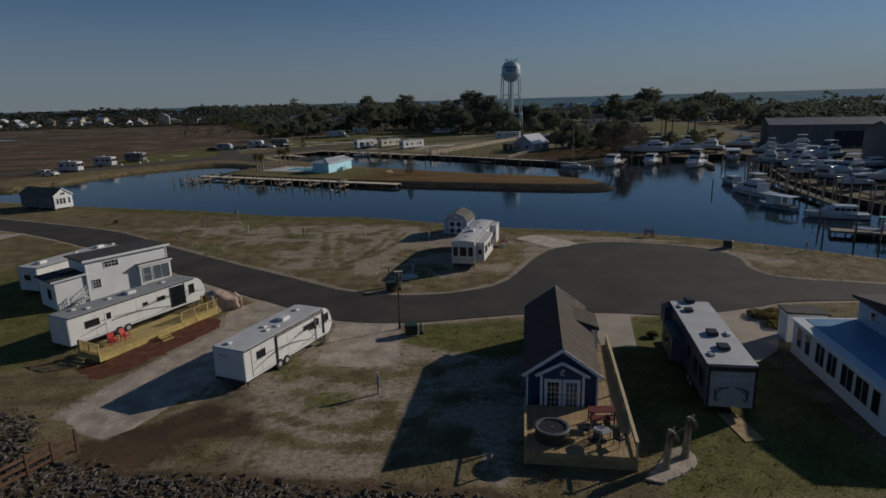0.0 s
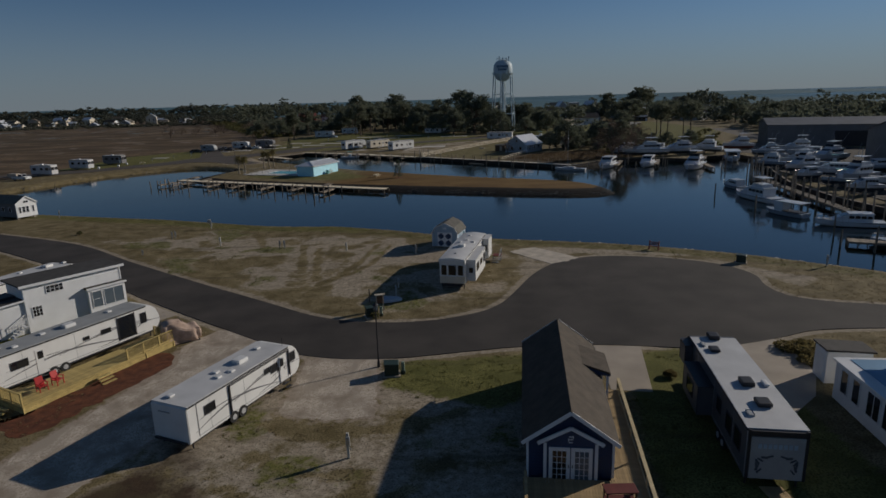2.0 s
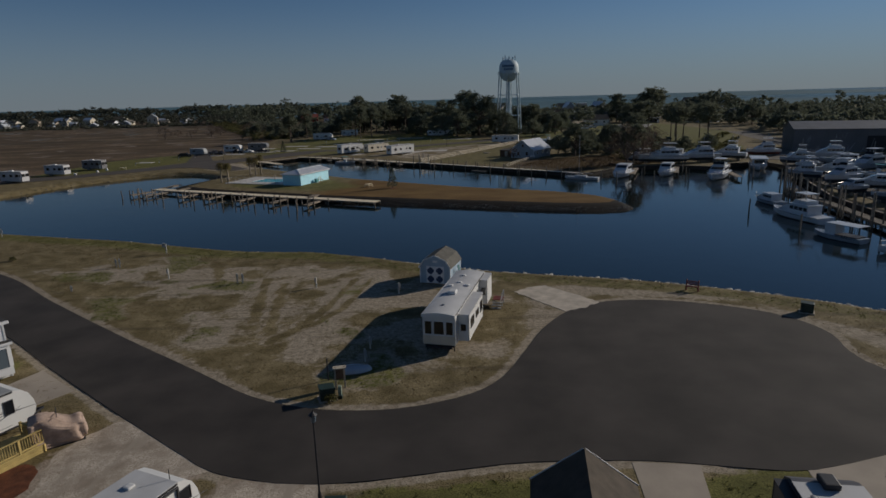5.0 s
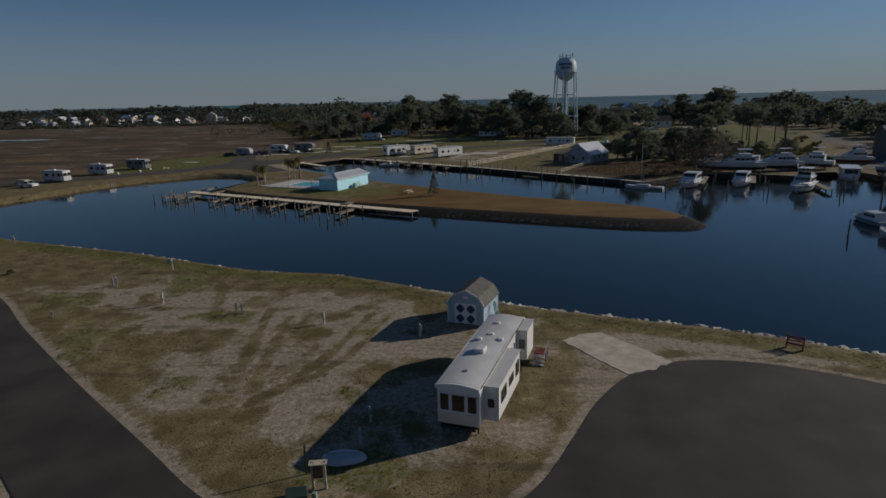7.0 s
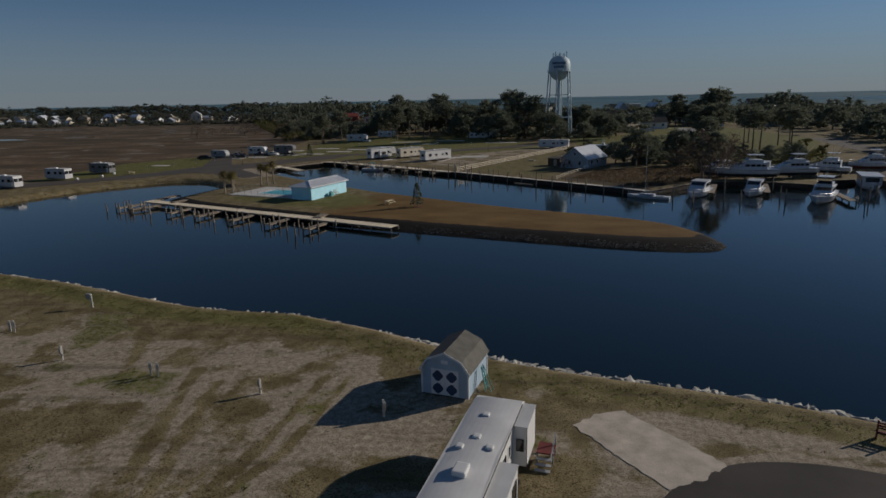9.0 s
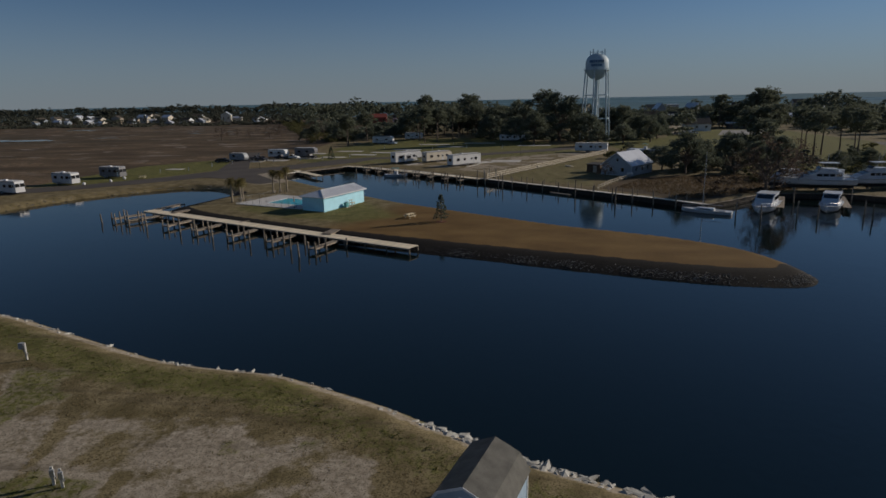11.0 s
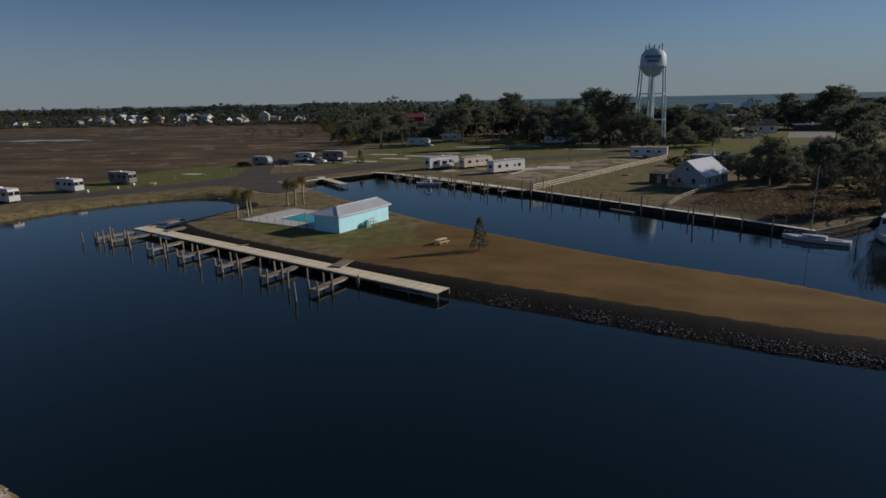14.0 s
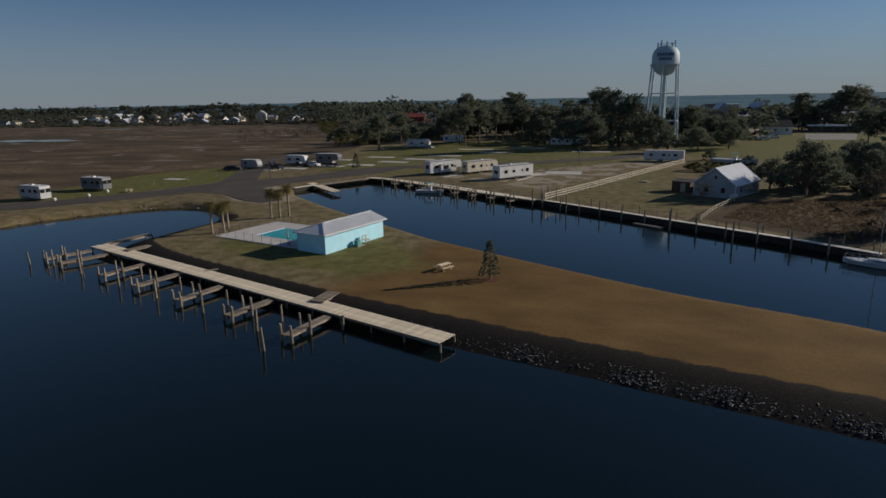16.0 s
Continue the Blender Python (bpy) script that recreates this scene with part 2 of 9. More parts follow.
def gravel_material(name, dark, mid_, pale, tracks=None):
    """Crushed stone: speckled grains, worn wheel tracks and earth showing through."""
    m = bpy.data.materials.new(name)
    m.use_nodes = True
    n, l = m.node_tree.nodes, m.node_tree.links
    b = n["Principled BSDF"]
    b.inputs["Roughness"].default_value, b.inputs["Specular IOR Level"].default_value = 0.95, 0.15
    g = n.new("ShaderNodeNewGeometry")

    def tex(kind, scale, stretch=None, detail=4.0):
        t = n.new(kind)
        t.inputs["Scale"].default_value = scale
        if kind == "ShaderNodeTexNoise":
            t.inputs["Detail"].default_value = detail
        src = g.outputs["Position"]
        if stretch:
            mp = n.new("ShaderNodeMapping")
            mp.inputs["Rotation"].default_value, mp.inputs["Scale"].default_value = (0, 0, stretch[0]), (stretch[1], stretch[2], 1)
            l.new(src, mp.inputs[0])
            src = mp.outputs[0]
        l.new(src, t.inputs["Vector"])
        return t

    def mixed(v, lo, hi, a, c):
        r, x = n.new("ShaderNodeMapRange"), n.new("ShaderNodeMix")
        r.inputs[1].default_value, r.inputs[2].default_value = lo, hi
        l.new(v, r.inputs[0])
        x.data_type = "RGBA"
        l.new(r.outputs[0], x.inputs[0])
        for k, q in ((6, a), (7, c)):
            if isinstance(q, tuple):
                x.inputs[k].default_value = (*q, 1)
            else:
                l.new(q, x.inputs[k])
        return x.outputs[2]

    grains = tex("ShaderNodeTexVoronoi", 17.0)
    shade = n.new("ShaderNodeSeparateColor")
    l.new(grains.outputs["Color"], shade.inputs[0])
    c = mixed(shade.outputs[0], 0.2, 0.9, mid_, pale)
    c = mixed(shade.outputs[1], 0.72, 0.95, c, dark)
    c = mixed(tex("ShaderNodeTexNoise", 0.55, None, 6.0).outputs[0], 0.42, 0.66, c, dark)
    c = mixed(tex("ShaderNodeTexNoise", 3.0, None, 5.0).outputs[0], 0.52, 0.8, c, dark)
    if tracks:
        c = mixed(tex("ShaderNodeTexNoise", 0.9, tracks, 3.0).outputs[0], 0.52, 0.68, c, tuple(0.78 * q for q in mid_))
    l.new(c, b.inputs["Base Color"])
    bp = n.new("ShaderNodeBump")
    bp.inputs["Strength"].default_value, bp.inputs["Distance"].default_value = 0.4, 0.02
    l.new(grains.outputs["Distance"], bp.inputs["Height"])
    l.new(bp.outputs[0], b.inputs["Normal"])
    return m


PAD_STONE = gravel_material("beige_crushed_stone", (0.29, 0.24, 0.185), (0.46, 0.395, 0.315), (0.62, 0.545, 0.455), (0.42, 1.3, 0.22))

# ---- building helpers ----
def put(bm, name, material, parent=None, m=None, label="", smooth=False):
    me = bpy.data.meshes.new(name)
    bm.to_mesh(me)
    bm.free()
    if material:
        me.materials.append(material)
    if smooth:
        me.polygons.foreach_set("use_smooth", [True] * len(me.polygons))
    ob = new(name, me)
    if parent:
        ob.parent = parent
    if m is not None:
        ob.matrix_basis = m
    if label:
        ob["label"] = label
    return ob


def part(name, bm, material, parent, label="", m=None, smooth=False):
    """One mesh object under a thing or under one of its parts."""
    return put(bm, name, material, parent, m, label, smooth)


def thing(name, m, label, category, group="", kind=""):
    """An Empty at the base of a thing, that parents its parts."""
    ob = new(name)
    ob.empty_display_size = 0.3
    ob.matrix_basis = m
    return tagged(ob, label, category, group, kind)


def shared(name, me, parent, m, label=""):
    """One more object on a mesh that alike pieces share."""
    ob = new(name, me)
    ob.parent = parent
    ob.matrix_basis = m
    if label:
        ob["label"] = label
    return ob


def mesh_of(bm, name, material, smooth=False):
    me = bpy.data.meshes.new(name)
    bm.to_mesh(me)
    bm.free()
    me.materials.append(material)
    if smooth:
        me.polygons.foreach_set("use_smooth", [True] * len(me.polygons))
    return me


def add_box(bm, x, y, z, sx, sy, sz, rz=0.0, bevel=0.0, rx=0.0, ry=0.0):
    """A box centred on x, y with its foot at z."""
    m = pose(x, y, z + sz / 2, rx, ry, rz) @ Matrix.Diagonal((sx, sy, sz, 1))
    made = bmesh.ops.create_cube(bm, size=1.0, matrix=m)["verts"]
    if bevel:
        edges = {e for v in made for e in v.link_edges}
        bmesh.ops.bevel(bm, geom=list(edges), offset=bevel, segments=2, affect="EDGES", profile=0.6)
    return bm


def box(*a, **k):
    return add_box(bmesh.new(), *a, **k)


def add_cyl(bm, x, y, z, r, h, n=10, r2=None, rx=0.0, ry=0.0, rz=0.0):
    """A round bar whose foot is at x, y, z; turned about its foot."""
    m = pose(x, y, z, rx, ry, rz) @ pose(0, 0, h / 2)
    bmesh.ops.create_cone(bm, cap_ends=True, segments=n, radius1=r, radius2=r if r2 is None else r2, depth=h, matrix=m)
    return bm


def cyl(*a, **k):
    return add_cyl(bmesh.new(), *a, **k)


def add_bar(bm, a, b, r, n=6):
    """A round bar from a to b."""
    a, b = Vector(a), Vector(b)
    d = b - a
    m = Matrix.Translation((a + b) / 2) @ d.to_track_quat("Z", "Y").to_matrix().to_4x4()
    bmesh.ops.create_cone(bm, cap_ends=True, segments=n, radius1=r, radius2=r, depth=d.length, matrix=m)
    return bm


def add_beam(bm, a, b, w, h):
    """A squared beam from a to b, h upright."""
    a, b = Vector(a), Vector(b)
    d = b - a
    rz, ry = math.atan2(d.y, d.x), -math.atan2(d.z, math.hypot(d.x, d.y))
    m = Matrix.Translation((a + b) / 2) @ Euler((0, ry, rz)).to_matrix().to_4x4() @ Matrix.Diagonal((d.length, w, h, 1))
    bmesh.ops.create_cube(bm, size=1.0, matrix=m)
    return bm


def add_prism(bm, outline, z0, z1):
    """A slab with the outline (x, y), from z0 to z1."""
    low = [bm.verts.new((x, y, z0)) for x, y in outline]
    top = [bm.verts.new((x, y, z1)) for x, y in outline]
    n = len(outline)
    for i in range(n):
        bm.faces.new((low[i], low[(i + 1) % n], top[(i + 1) % n], top[i]))
    caps = [bm.faces.new(top), bm.faces.new(low[::-1])]
    if n > 4:
        bmesh.ops.triangulate(bm, faces=caps)
    bmesh.ops.recalc_face_normals(bm, faces=bm.faces[:])
    return bm


def add_profile(bm, outline, y0, y1):
    """A solid with the outline (x, z), drawn along y from y0 to y1."""
    a = [bm.verts.new((x, y0, z)) for x, z in outline]
    b = [bm.verts.new((x, y1, z)) for x, z in outline]
    n = len(outline)
    for i in range(n):
        bm.faces.new((a[i], a[(i + 1) % n], b[(i + 1) % n], b[i]))
    caps = [bm.faces.new(a[::-1]), bm.faces.new(b)]
    if n > 4:
        bmesh.ops.triangulate(bm, faces=caps)
    bmesh.ops.recalc_face_normals(bm, faces=bm.faces[:])
    return bm


def add_loft(bm, rings, closed=True, caps=True):
    """A skin over rings of equally many points."""
    vs = [[bm.verts.new(p) for p in ring] for ring in rings]
    n = len(vs[0])
    for a, b in zip(vs, vs[1:]):
        for i in range(n if closed else n - 1):
            j = (i + 1) % n
            bm.faces.new((a[i], a[j], b[j], b[i]))
    if caps:
        for ring in (vs[0], vs[-1]):
            bm.faces.new(ring)
    bmesh.ops.recalc_face_normals(bm, faces=bm.faces[:])
    return bm


def smooth_line(points, step=1.0):
    """A Catmull-Rom curve through the points, every step metres or so."""
    pts = [Vector(p) for p in points]
    out = []
    for i in range(len(pts) - 1):
        p0, p1, p2, p3 = pts[max(i - 1, 0)], pts[i], pts[i + 1], pts[min(i + 2, len(pts) - 1)]
        n = max(1, int((p2 - p1).length / step))
        for k in range(n):
            t = k / n
            out.append(0.5 * (2 * p1 + (p2 - p0) * t + (2 * p0 - 5 * p1 + 4 * p2 - p3) * t * t + (3 * p1 - p0 - 3 * p2 + p3) * t ** 3))
    out.append(pts[-1])
    return [tuple(p) for p in out]


def along(points, step):
    """Evenly spaced points and headings (degrees) along a polyline."""
    pts = [Vector(p) for p in points]
    out, left = [], 0.0
    for a, b in zip(pts, pts[1:]):
        d = (b - a).length
        s = left
        while s < d:
            p = a + (b - a) * (s / d)
            out.append((p.x, p.y, math.degrees(math.atan2(b.y - a.y, b.x - a.x))))
            s += step
        left = s - d
    return out


# ---- the lie of the land ----
WATER_Z = -1.1
NEAR_SHORE = smooth_line([(-150, 158), (-106, 145), (-79, 134.5), (-60.8, 128.2), (-50.8, 125), (-46.6, 123.3), (-37.1, 119.2), (-29.5, 116.1), (-24.1, 114.9), (-19.8, 114.4), (-16.8, 113.8), (-13, 112.1), (-7.8, 109.7), (-2.9, 106.8), (2.3, 103.9), (8.7, 101.3), (16.8, 98.8), (24, 96.3), (30.5, 93.2), (38.3, 88.6), (43.6, 84.3), (48.3, 80.4), (55, 74), (64, 66), (80, 58)], 1.5)
MARINA_EDGE = [(88, 66), (78, 84), (74, 105), (73, 125), (76, 145), (82, 162), (89, 180), (96, 197), (95, 208), (84, 206), (80, 197), (70, 204), (60, 206), (52, 204), (44, 196.5), (38, 191.5)]
FAR_EDGE = [(38, 191.5), (29.7, 199.8), (19.1, 209), (7.4, 219.4), (-8.1, 233), (-30.5, 252.6), (-50.2, 266), (-56, 268.5), (-66.5, 254), (-70, 247)]
ISLAND_FAR = smooth_line([(-70, 247), (-67, 241), (-58, 231), (-47.5, 220), (-33.7, 207), (-23.3, 197), (-13.4, 189.6), (-3, 182), (9.4, 173.4), (19, 168.3), (26, 164.2), (33.5, 157.5), (36.8, 150), (37.3, 144.5)], 1.5)
ISLAND_NEAR = smooth_line([(37.3, 144.5), (35.5, 141.8), (30, 141.2), (22, 142.7), (14, 145.3), (5.2, 148.5), (-3, 151.7), (-13.5, 155.6), (-30, 162.4), (-46, 170), (-60, 177.2), (-68, 182.8), (-72, 187.5), (-71.5, 192.5), (-70, 199), (-68, 207)], 1.5)
LEFT_BANK = smooth_line([(-68, 207), (-70, 212), (-75.5, 217.5), (-81, 221.2), (-89, 221.5), (-97, 215.5), (-106, 204), (-111.5, 186), (-116.5, 170), (-123, 166), (-150, 174)], 1.5)
SHORE = NEAR_SHORE + MARINA_EDGE + FAR_EDGE[1:] + ISLAND_FAR[1:] + ISLAND_NEAR[1:] + LEFT_BANK[1:]
BULKHEAD = MARINA_EDGE + FAR_EDGE[1:]

ROAD_UP = smooth_line([(-130, 141), (-85.7, 118.6), (-79.5, 115.6), (-57, 104.1), (-42.5, 92), (-30.3, 82), (-19.6, 73.6), (-13.6, 68.9), (-9.3, 67), (-5.5, 66.4), (-1.6, 66.8), (2.4, 68.5), (4.9, 71.2), (7.1, 75.7), (9.4, 80.6), (12.4, 84.8), (15.8, 87), (19.4, 87.6), (24, 86.8), (29.7, 84), (32.5, 81), (33.4, 77.5), (32.6, 73.9), (33, 70.6), (36, 68.4), (42, 66.3), (60, 58), (90, 44)], 1.2)
ROAD_LOW = smooth_line([(88, 37), (60, 51.5), (45, 59.4), (39, 61.2), (30.8, 61.6), (26, 60), (20.7, 58.6), (17.8, 58.8), (12.1, 59.8), (5.4, 60), (0.4, 59.3), (-3.8, 58.6), (-6.7, 58.4), (-9, 58.6), (-12.8, 59.7), (-15.6, 61.7), (-22.2, 66.9), (-31.6, 74.5), (-40, 81.6), (-55, 93), (-77, 107), (-130, 132)], 1.2)
ROAD = ROAD_UP + ROAD_LOW


def inside(px, py, poly):
    """Which of the points lie in the polygon."""
    r = np.zeros(px.shape, bool)
    for (x0, y0), (x1, y1) in zip(poly, poly[1:] + poly[:1]):
        c = (y0 > py) != (y1 > py)
        r ^= c & (px < (x1 - x0) * (py - y0) / ((y1 - y0) or 1e-9) + x0)
    return r


def distance(px, py, line):
    d = np.full(px.shape, 1e9)
    for (x0, y0), (x1, y1) in zip(line, line[1:]):
        vx, vy = x1 - x0, y1 - y0
        t = np.clip(((px - x0) * vx + (py - y0) * vy) / (vx * vx + vy * vy + 1e-9), 0, 1)
        d = np.minimum(d, np.hypot(px - x0 - t * vx, py - y0 - t * vy))
    return d


def lines(*spans):
    out = []
    for a, b, s in spans:
        out += list(np.arange(a, b - 1e-6, s))
    return np.array(out + [spans[-1][1]])


def geometric(a, b, first, ratio=1.35):
    out, s = [a], first
    while out[-1] + s < b:
        out.append(out[-1] + s)
        s *= ratio
    return out + [b]


GX = np.array([-v for v in geometric(140, 4900, 8)][::-1] + list(lines((-138, -72, 1.5), (-72, 60, 0.6), (60, 132, 1.5)))[0:] + geometric(140, 4900, 8))
GY = np.array([-v for v in geometric(-14, 3000, 8)][::-1] + list(lines((16, 132, 0.55), (132, 275, 1.1), (275, 440, 3.0))) + geometric(450, 4900, 10))
gx, gy = np.meshgrid(GX, GY)
px, py = gx.ravel(), gy.ravel()
near = (px > -160) & (px < 140) & (py > 10) & (py < 345)
wet, dist, hard = np.zeros(px.shape, bool), np.full(px.shape, 99.0), np.full(px.shape, 99.0)
wet[near] = inside(px[near], py[near], SHORE)
dist[near] = distance(px[near], py[near], SHORE + SHORE[:1])
hard[near] = distance(px[near], py[near], BULKHEAD)
signed = np.where(wet, -dist, dist)
steep = hard < dist + 0.05
isle_near = np.full(px.shape, 99.0)
isle_near[near] = distance(px[near], py[near], ISLAND_NEAR)
ramp = np.where(isle_near < dist + 0.05, 3.6, 2.6)
soft_bank = WATER_Z + 1.1 * np.clip(signed / ramp, -2, 1) ** 1.0
soft_bank = np.where(signed > 0, WATER_Z + 1.1 * (np.clip(signed / ramp, 0, 1) ** 0.8), soft_bank)
hard_bank = np.where(signed > 0.15, -0.25 + 0.25 * np.clip((signed - 0.15) / 6, 0, 1), -3.0)
pz = np.where(steep, hard_bank, soft_bank)
# the sea lies behind the woods and the town
sea = (py > 960 + np.where(px < -120, 1.5 * (-120 - px), 0)) | (py > 2600)
pz = np.where(sea, -6.0, pz)
bumps = np.array([noise.noise((x * 0.13, y * 0.13, 0)) for x, y in zip(px[near], py[near])])
on_road = np.full(px.shape, 99.0)
on_road[near] = np.where(inside(px[near], py[near], ROAD), 0, distance(px[near], py[near], ROAD + ROAD[:1]))
pz[near] += np.where((signed[near] > 3.5), 0.07 * (bumps - 0.5) * np.clip(on_road[near] / 6, 0, 1), 0)
pz = np.minimum(pz, np.where(signed > 0, 0.02, pz))
pz = np.where(on_road < 0.3, -0.03, pz)


# ground cover: how sandy, green, reedy or ochre each spot is
def blot(poly, soft):
    k = (px > -400) & (px < 300) & (py > 10) & (py < 600)
    v = np.zeros(px.shape)
    d = distance(px[k], py[k], poly + poly[:1])
    v[k] = np.clip(np.where(inside(px[k], py[k], poly), 0.5 + d / soft, 0.5 - d / soft), 0, 1)
    return v


wob = np.zeros(px.shape)
wob[near] = np.array([noise.fractal((x * 0.16, y * 0.16, 3.0), 1.0, 2.0, 4) for x, y in zip(px[near], py[near])])
LOT = [(-52, 108), (-40, 95), (-28, 84), (-16, 74), (-9, 69), (0, 69), (5, 76), (8, 83), (6, 92), (-3, 100), (-12, 104), (-25, 106), (-38, 110)]
SOUTH = [(-20, 58), (-14, 60), (-6, 57.5), (2, 58), (3, 34), (-24, 36), (-25, 48)]
sandy = np.clip(blot(LOT, 9) * 0.54 + wob * 0.75 + 0.08, 0, 1) * (blot(LOT, 9) > 0.02)
sandy = np.maximum(sandy, np.clip(blot(SOUTH, 4) * 0.52 + wob * 0.75 + 0.06, 0, 1) * (blot(SOUTH, 5) > 0.02))
TRACKS = [[(-29.1, 105.6), (-26.0, 96.5)], [(-20.8, 98.5), (-18.0, 84.3)], [(-18.2, 96.3), (-15.7, 81.0)], [(-10.0, 97.6), (-11.6, 87.5), (-13.2, 82.4), (-15.0, 79.2)], [(-8.1, 97.7), (-9.9, 87.6), (-11.9, 83.1)]]
for line in TRACKS[1:]:
    sandy = np.maximum(sandy, 0.62 * np.clip(1.3 - distance(px, py, line) / 1.9, 0, 1))
for line in TRACKS:
    sandy = sandy * (1 - 0.8 * np.clip(1.2 - distance(px, py, line) / 0.55, 0, 1))
ARCS = [[(-14, 40.5), (-10, 38.6), (-6, 38.4), (-2.5, 40.2)], [(-13.5, 42.6), (-9.5, 40.6), (-6, 40.5), (-3, 42)], [(-12.5, 45.5), (-9, 43.4), (-5.5, 43.4)], [(-13, 49), (-9, 47.6), (-4, 48.2), (0, 50)], [(-12.4, 50.4), (-9.3, 49.2), (-6.4, 50.0), (-5.8, 52)]]
for line in ARCS:
    sandy = sandy * (1 - 0.75 * np.clip(1.2 - distance(px, py, smooth_line(line, 0.8)) / 0.42, 0, 1))
sandy = np.maximum(sandy, np.clip(1.3 - on_road / 0.9, 0, 1) * (on_road < 3))
sandy = np.maximum(sandy, 0.7 * blot([(8, 92), (14, 94), (30, 88), (36, 80), (40, 76), (36, 72), (30, 86), (16, 89), (9, 84)], 2.5))
edge = np.clip(1.25 - np.abs(signed - 4.5) / 4.0, 0, 1) * (signed > 0) * (py < 138) * (px < 60)
green = 0.58 * edge * np.where(px > -14, 0.85, 1.0)
green = np.maximum(green, 0.85 * np.clip(blot([(-4, 58), (6, 59), (6, 53), (2, 50), (-6, 54)], 2) + 0.35 * wob, 0, 1))
for c in ((-12, 49, 2.6), (-6, 43, 2.2), (-10.5, 44.5, 2.0), (-2, 46, 2.0), (-7.5, 71, 2.4), (-14, 94, 2.2), (-24, 96.5, 2.2), (-33, 99, 2.0), (2, 91, 3.0), (-32, 92, 3.0), (-45, 100, 3.5), (-6, 76, 3.0), (-32.9, 92.1, 4.5), (-28.3, 84.5, 4.0), (-8.4, 81.3, 3.0), (-9.1, 71.2, 2.5), (-2.6, 71.5, 3.5), (-33.6, 105.6, 5), (-20.5, 90.7, 2.0), (-9.1, 106, 4)):
    green = np.maximum(green, 0.58 * np.clip(0.95 - np.hypot(px - c[0], 1.4 * (py - c[1])) / (c[2] * 1.5) + 2.4 * wob, 0, 1) * (np.hypot(px - c[0], py - c[1]) < c[2] * 3))
green = np.maximum(green, blot([(9, 33), (22, 33), (22, 60), (13, 58), (10, 45)], 2) * 0.85)
green = np.maximum(green, blot([(-60, 56), (-36, 49), (-33, 56), (-34, 76), (-58, 88)], 3) * 0.75)
green = np.maximum(green, blot([(-150, 212), (-112, 226), (-95, 262), (-108, 295), (-130, 288), (-160, 240)], 6))
green = np.maximum(green, 0.60 * blot([(-60, 184), (-44, 174), (-28, 168.5), (-15, 177), (-26, 194), (-40, 207), (-56, 204)], 11))
green = np.maximum(green, 0.9 * blot([(-86, 335), (-12, 332), (18, 368), (-20, 418), (-76, 408)], 8))
green = np.maximum(green, 0.6 * blot([(-70, 270), (-20, 280), (30, 315), (20, 360), (-60, 345), (-100, 310)], 10))
green = np.maximum(green, 0.8 * blot([(40, 330), (110, 260), (125, 330), (80, 400), (40, 390)], 10))
green = np.maximum(green, 0.5 * blot([(-6, 236), (20, 215), (24, 240), (32, 305), (20, 290)], 4))
green = np.maximum(green, 0.95 * blot([(74, 250), (84, 232), (98, 228), (116, 262), (122, 300), (96, 312), (76, 290)], 5))
green = np.maximum(green, 0.95 * blot([(96, 256), (112, 268), (130, 300), (152, 345), (148, 402), (118, 398), (98, 330), (90, 288)], 6))
green = np.maximum(green, 0.95 * blot([(66, 366), (100, 340), (150, 376), (158, 440), (150, 466), (110, 466), (84, 424)], 6))
ochre = np.clip(blot([(-68, 186), (-40, 172), (0, 156), (30, 143.5), (37, 144), (33, 156), (5, 174), (-20, 194), (-40, 212), (-64, 238)], 13) * 2.3 * (signed > 0), 0, 1)
ochre = ochre * np.clip((px - 0.35 * (py - 175) + 46) / 34, 0.30, 1)
reed = np.clip(((px < -132) | (py > 300)) * 1.0, 0, 1) * (px < -95 - 0.03 * (py - 300))
reed = np.maximum(reed, blot([(-150, 246), (-112, 300), (-98, 330), (-105, 430), (-400, 500), (-400, 180), (-160, 215)], 8))
reed = np.maximum(reed, 0.8 * blot([(20, 214), (38, 195), (50, 206), (70, 215), (75, 232), (50, 240), (30, 235)], 3))
reed = np.maximum(reed, 0.45 * np.clip(1.3 - np.abs(signed - 1.4) / 1.6, 0, 1) * (signed > 0) * ((px < -60) | (py > 140)))
# near-black band of ground along the island's near bank
dark_bank = np.clip((5.0 - isle_near) / 1.0, 0, 1) * (signed > -2.5) * (px > -75)
gravel_bank = np.clip(1.2 - np.abs(signed - 1.2) / 1.2, 0, 1) * (signed > 0) * (py < 140) * (px > -90)
sandy = np.maximum(sandy, 0.5 * gravel_bank)
sandy = np.maximum(sandy, 1.0 * np.clip(1.25 - np.abs(signed - 0.75) / 0.75, 0, 1) * (signed > 0) * (py < 140) * (px > -90))
reed = np.maximum(reed, 0.85 * np.clip((37.5 - 0.13 * (px + 10) - py) / 3, 0, 1) * np.clip((px + 66) / 12, 0, 1) * np.clip((6 - px) / 6, 0, 1))
reed = np.maximum(reed, np.clip(0.72 * blot([(-26, 39), (-20.5, 44), (-17, 47), (-14.5, 44), (-12.5, 39.5), (-14, 36), (-24, 36.5)], 4) + 0.8 * wob, 0, 0.8) * (blot([(-26, 39), (-20.5, 44), (-17, 47), (-14.5, 44), (-12.5, 39.5), (-14, 36), (-24, 36.5)], 4) > 0.05))
sandy = np.maximum(sandy, 0.75 * blot([(-84, 236), (-76, 226), (-66, 222), (-60, 228), (-66, 238), (-72, 250), (-80, 250)], 4))
sandy = np.maximum(sandy, 0.42 * np.clip(1.2 - np.abs(signed - 3.6) / 1.3, 0, 1) * (px < -70) * (py > 160) * (signed > 0))
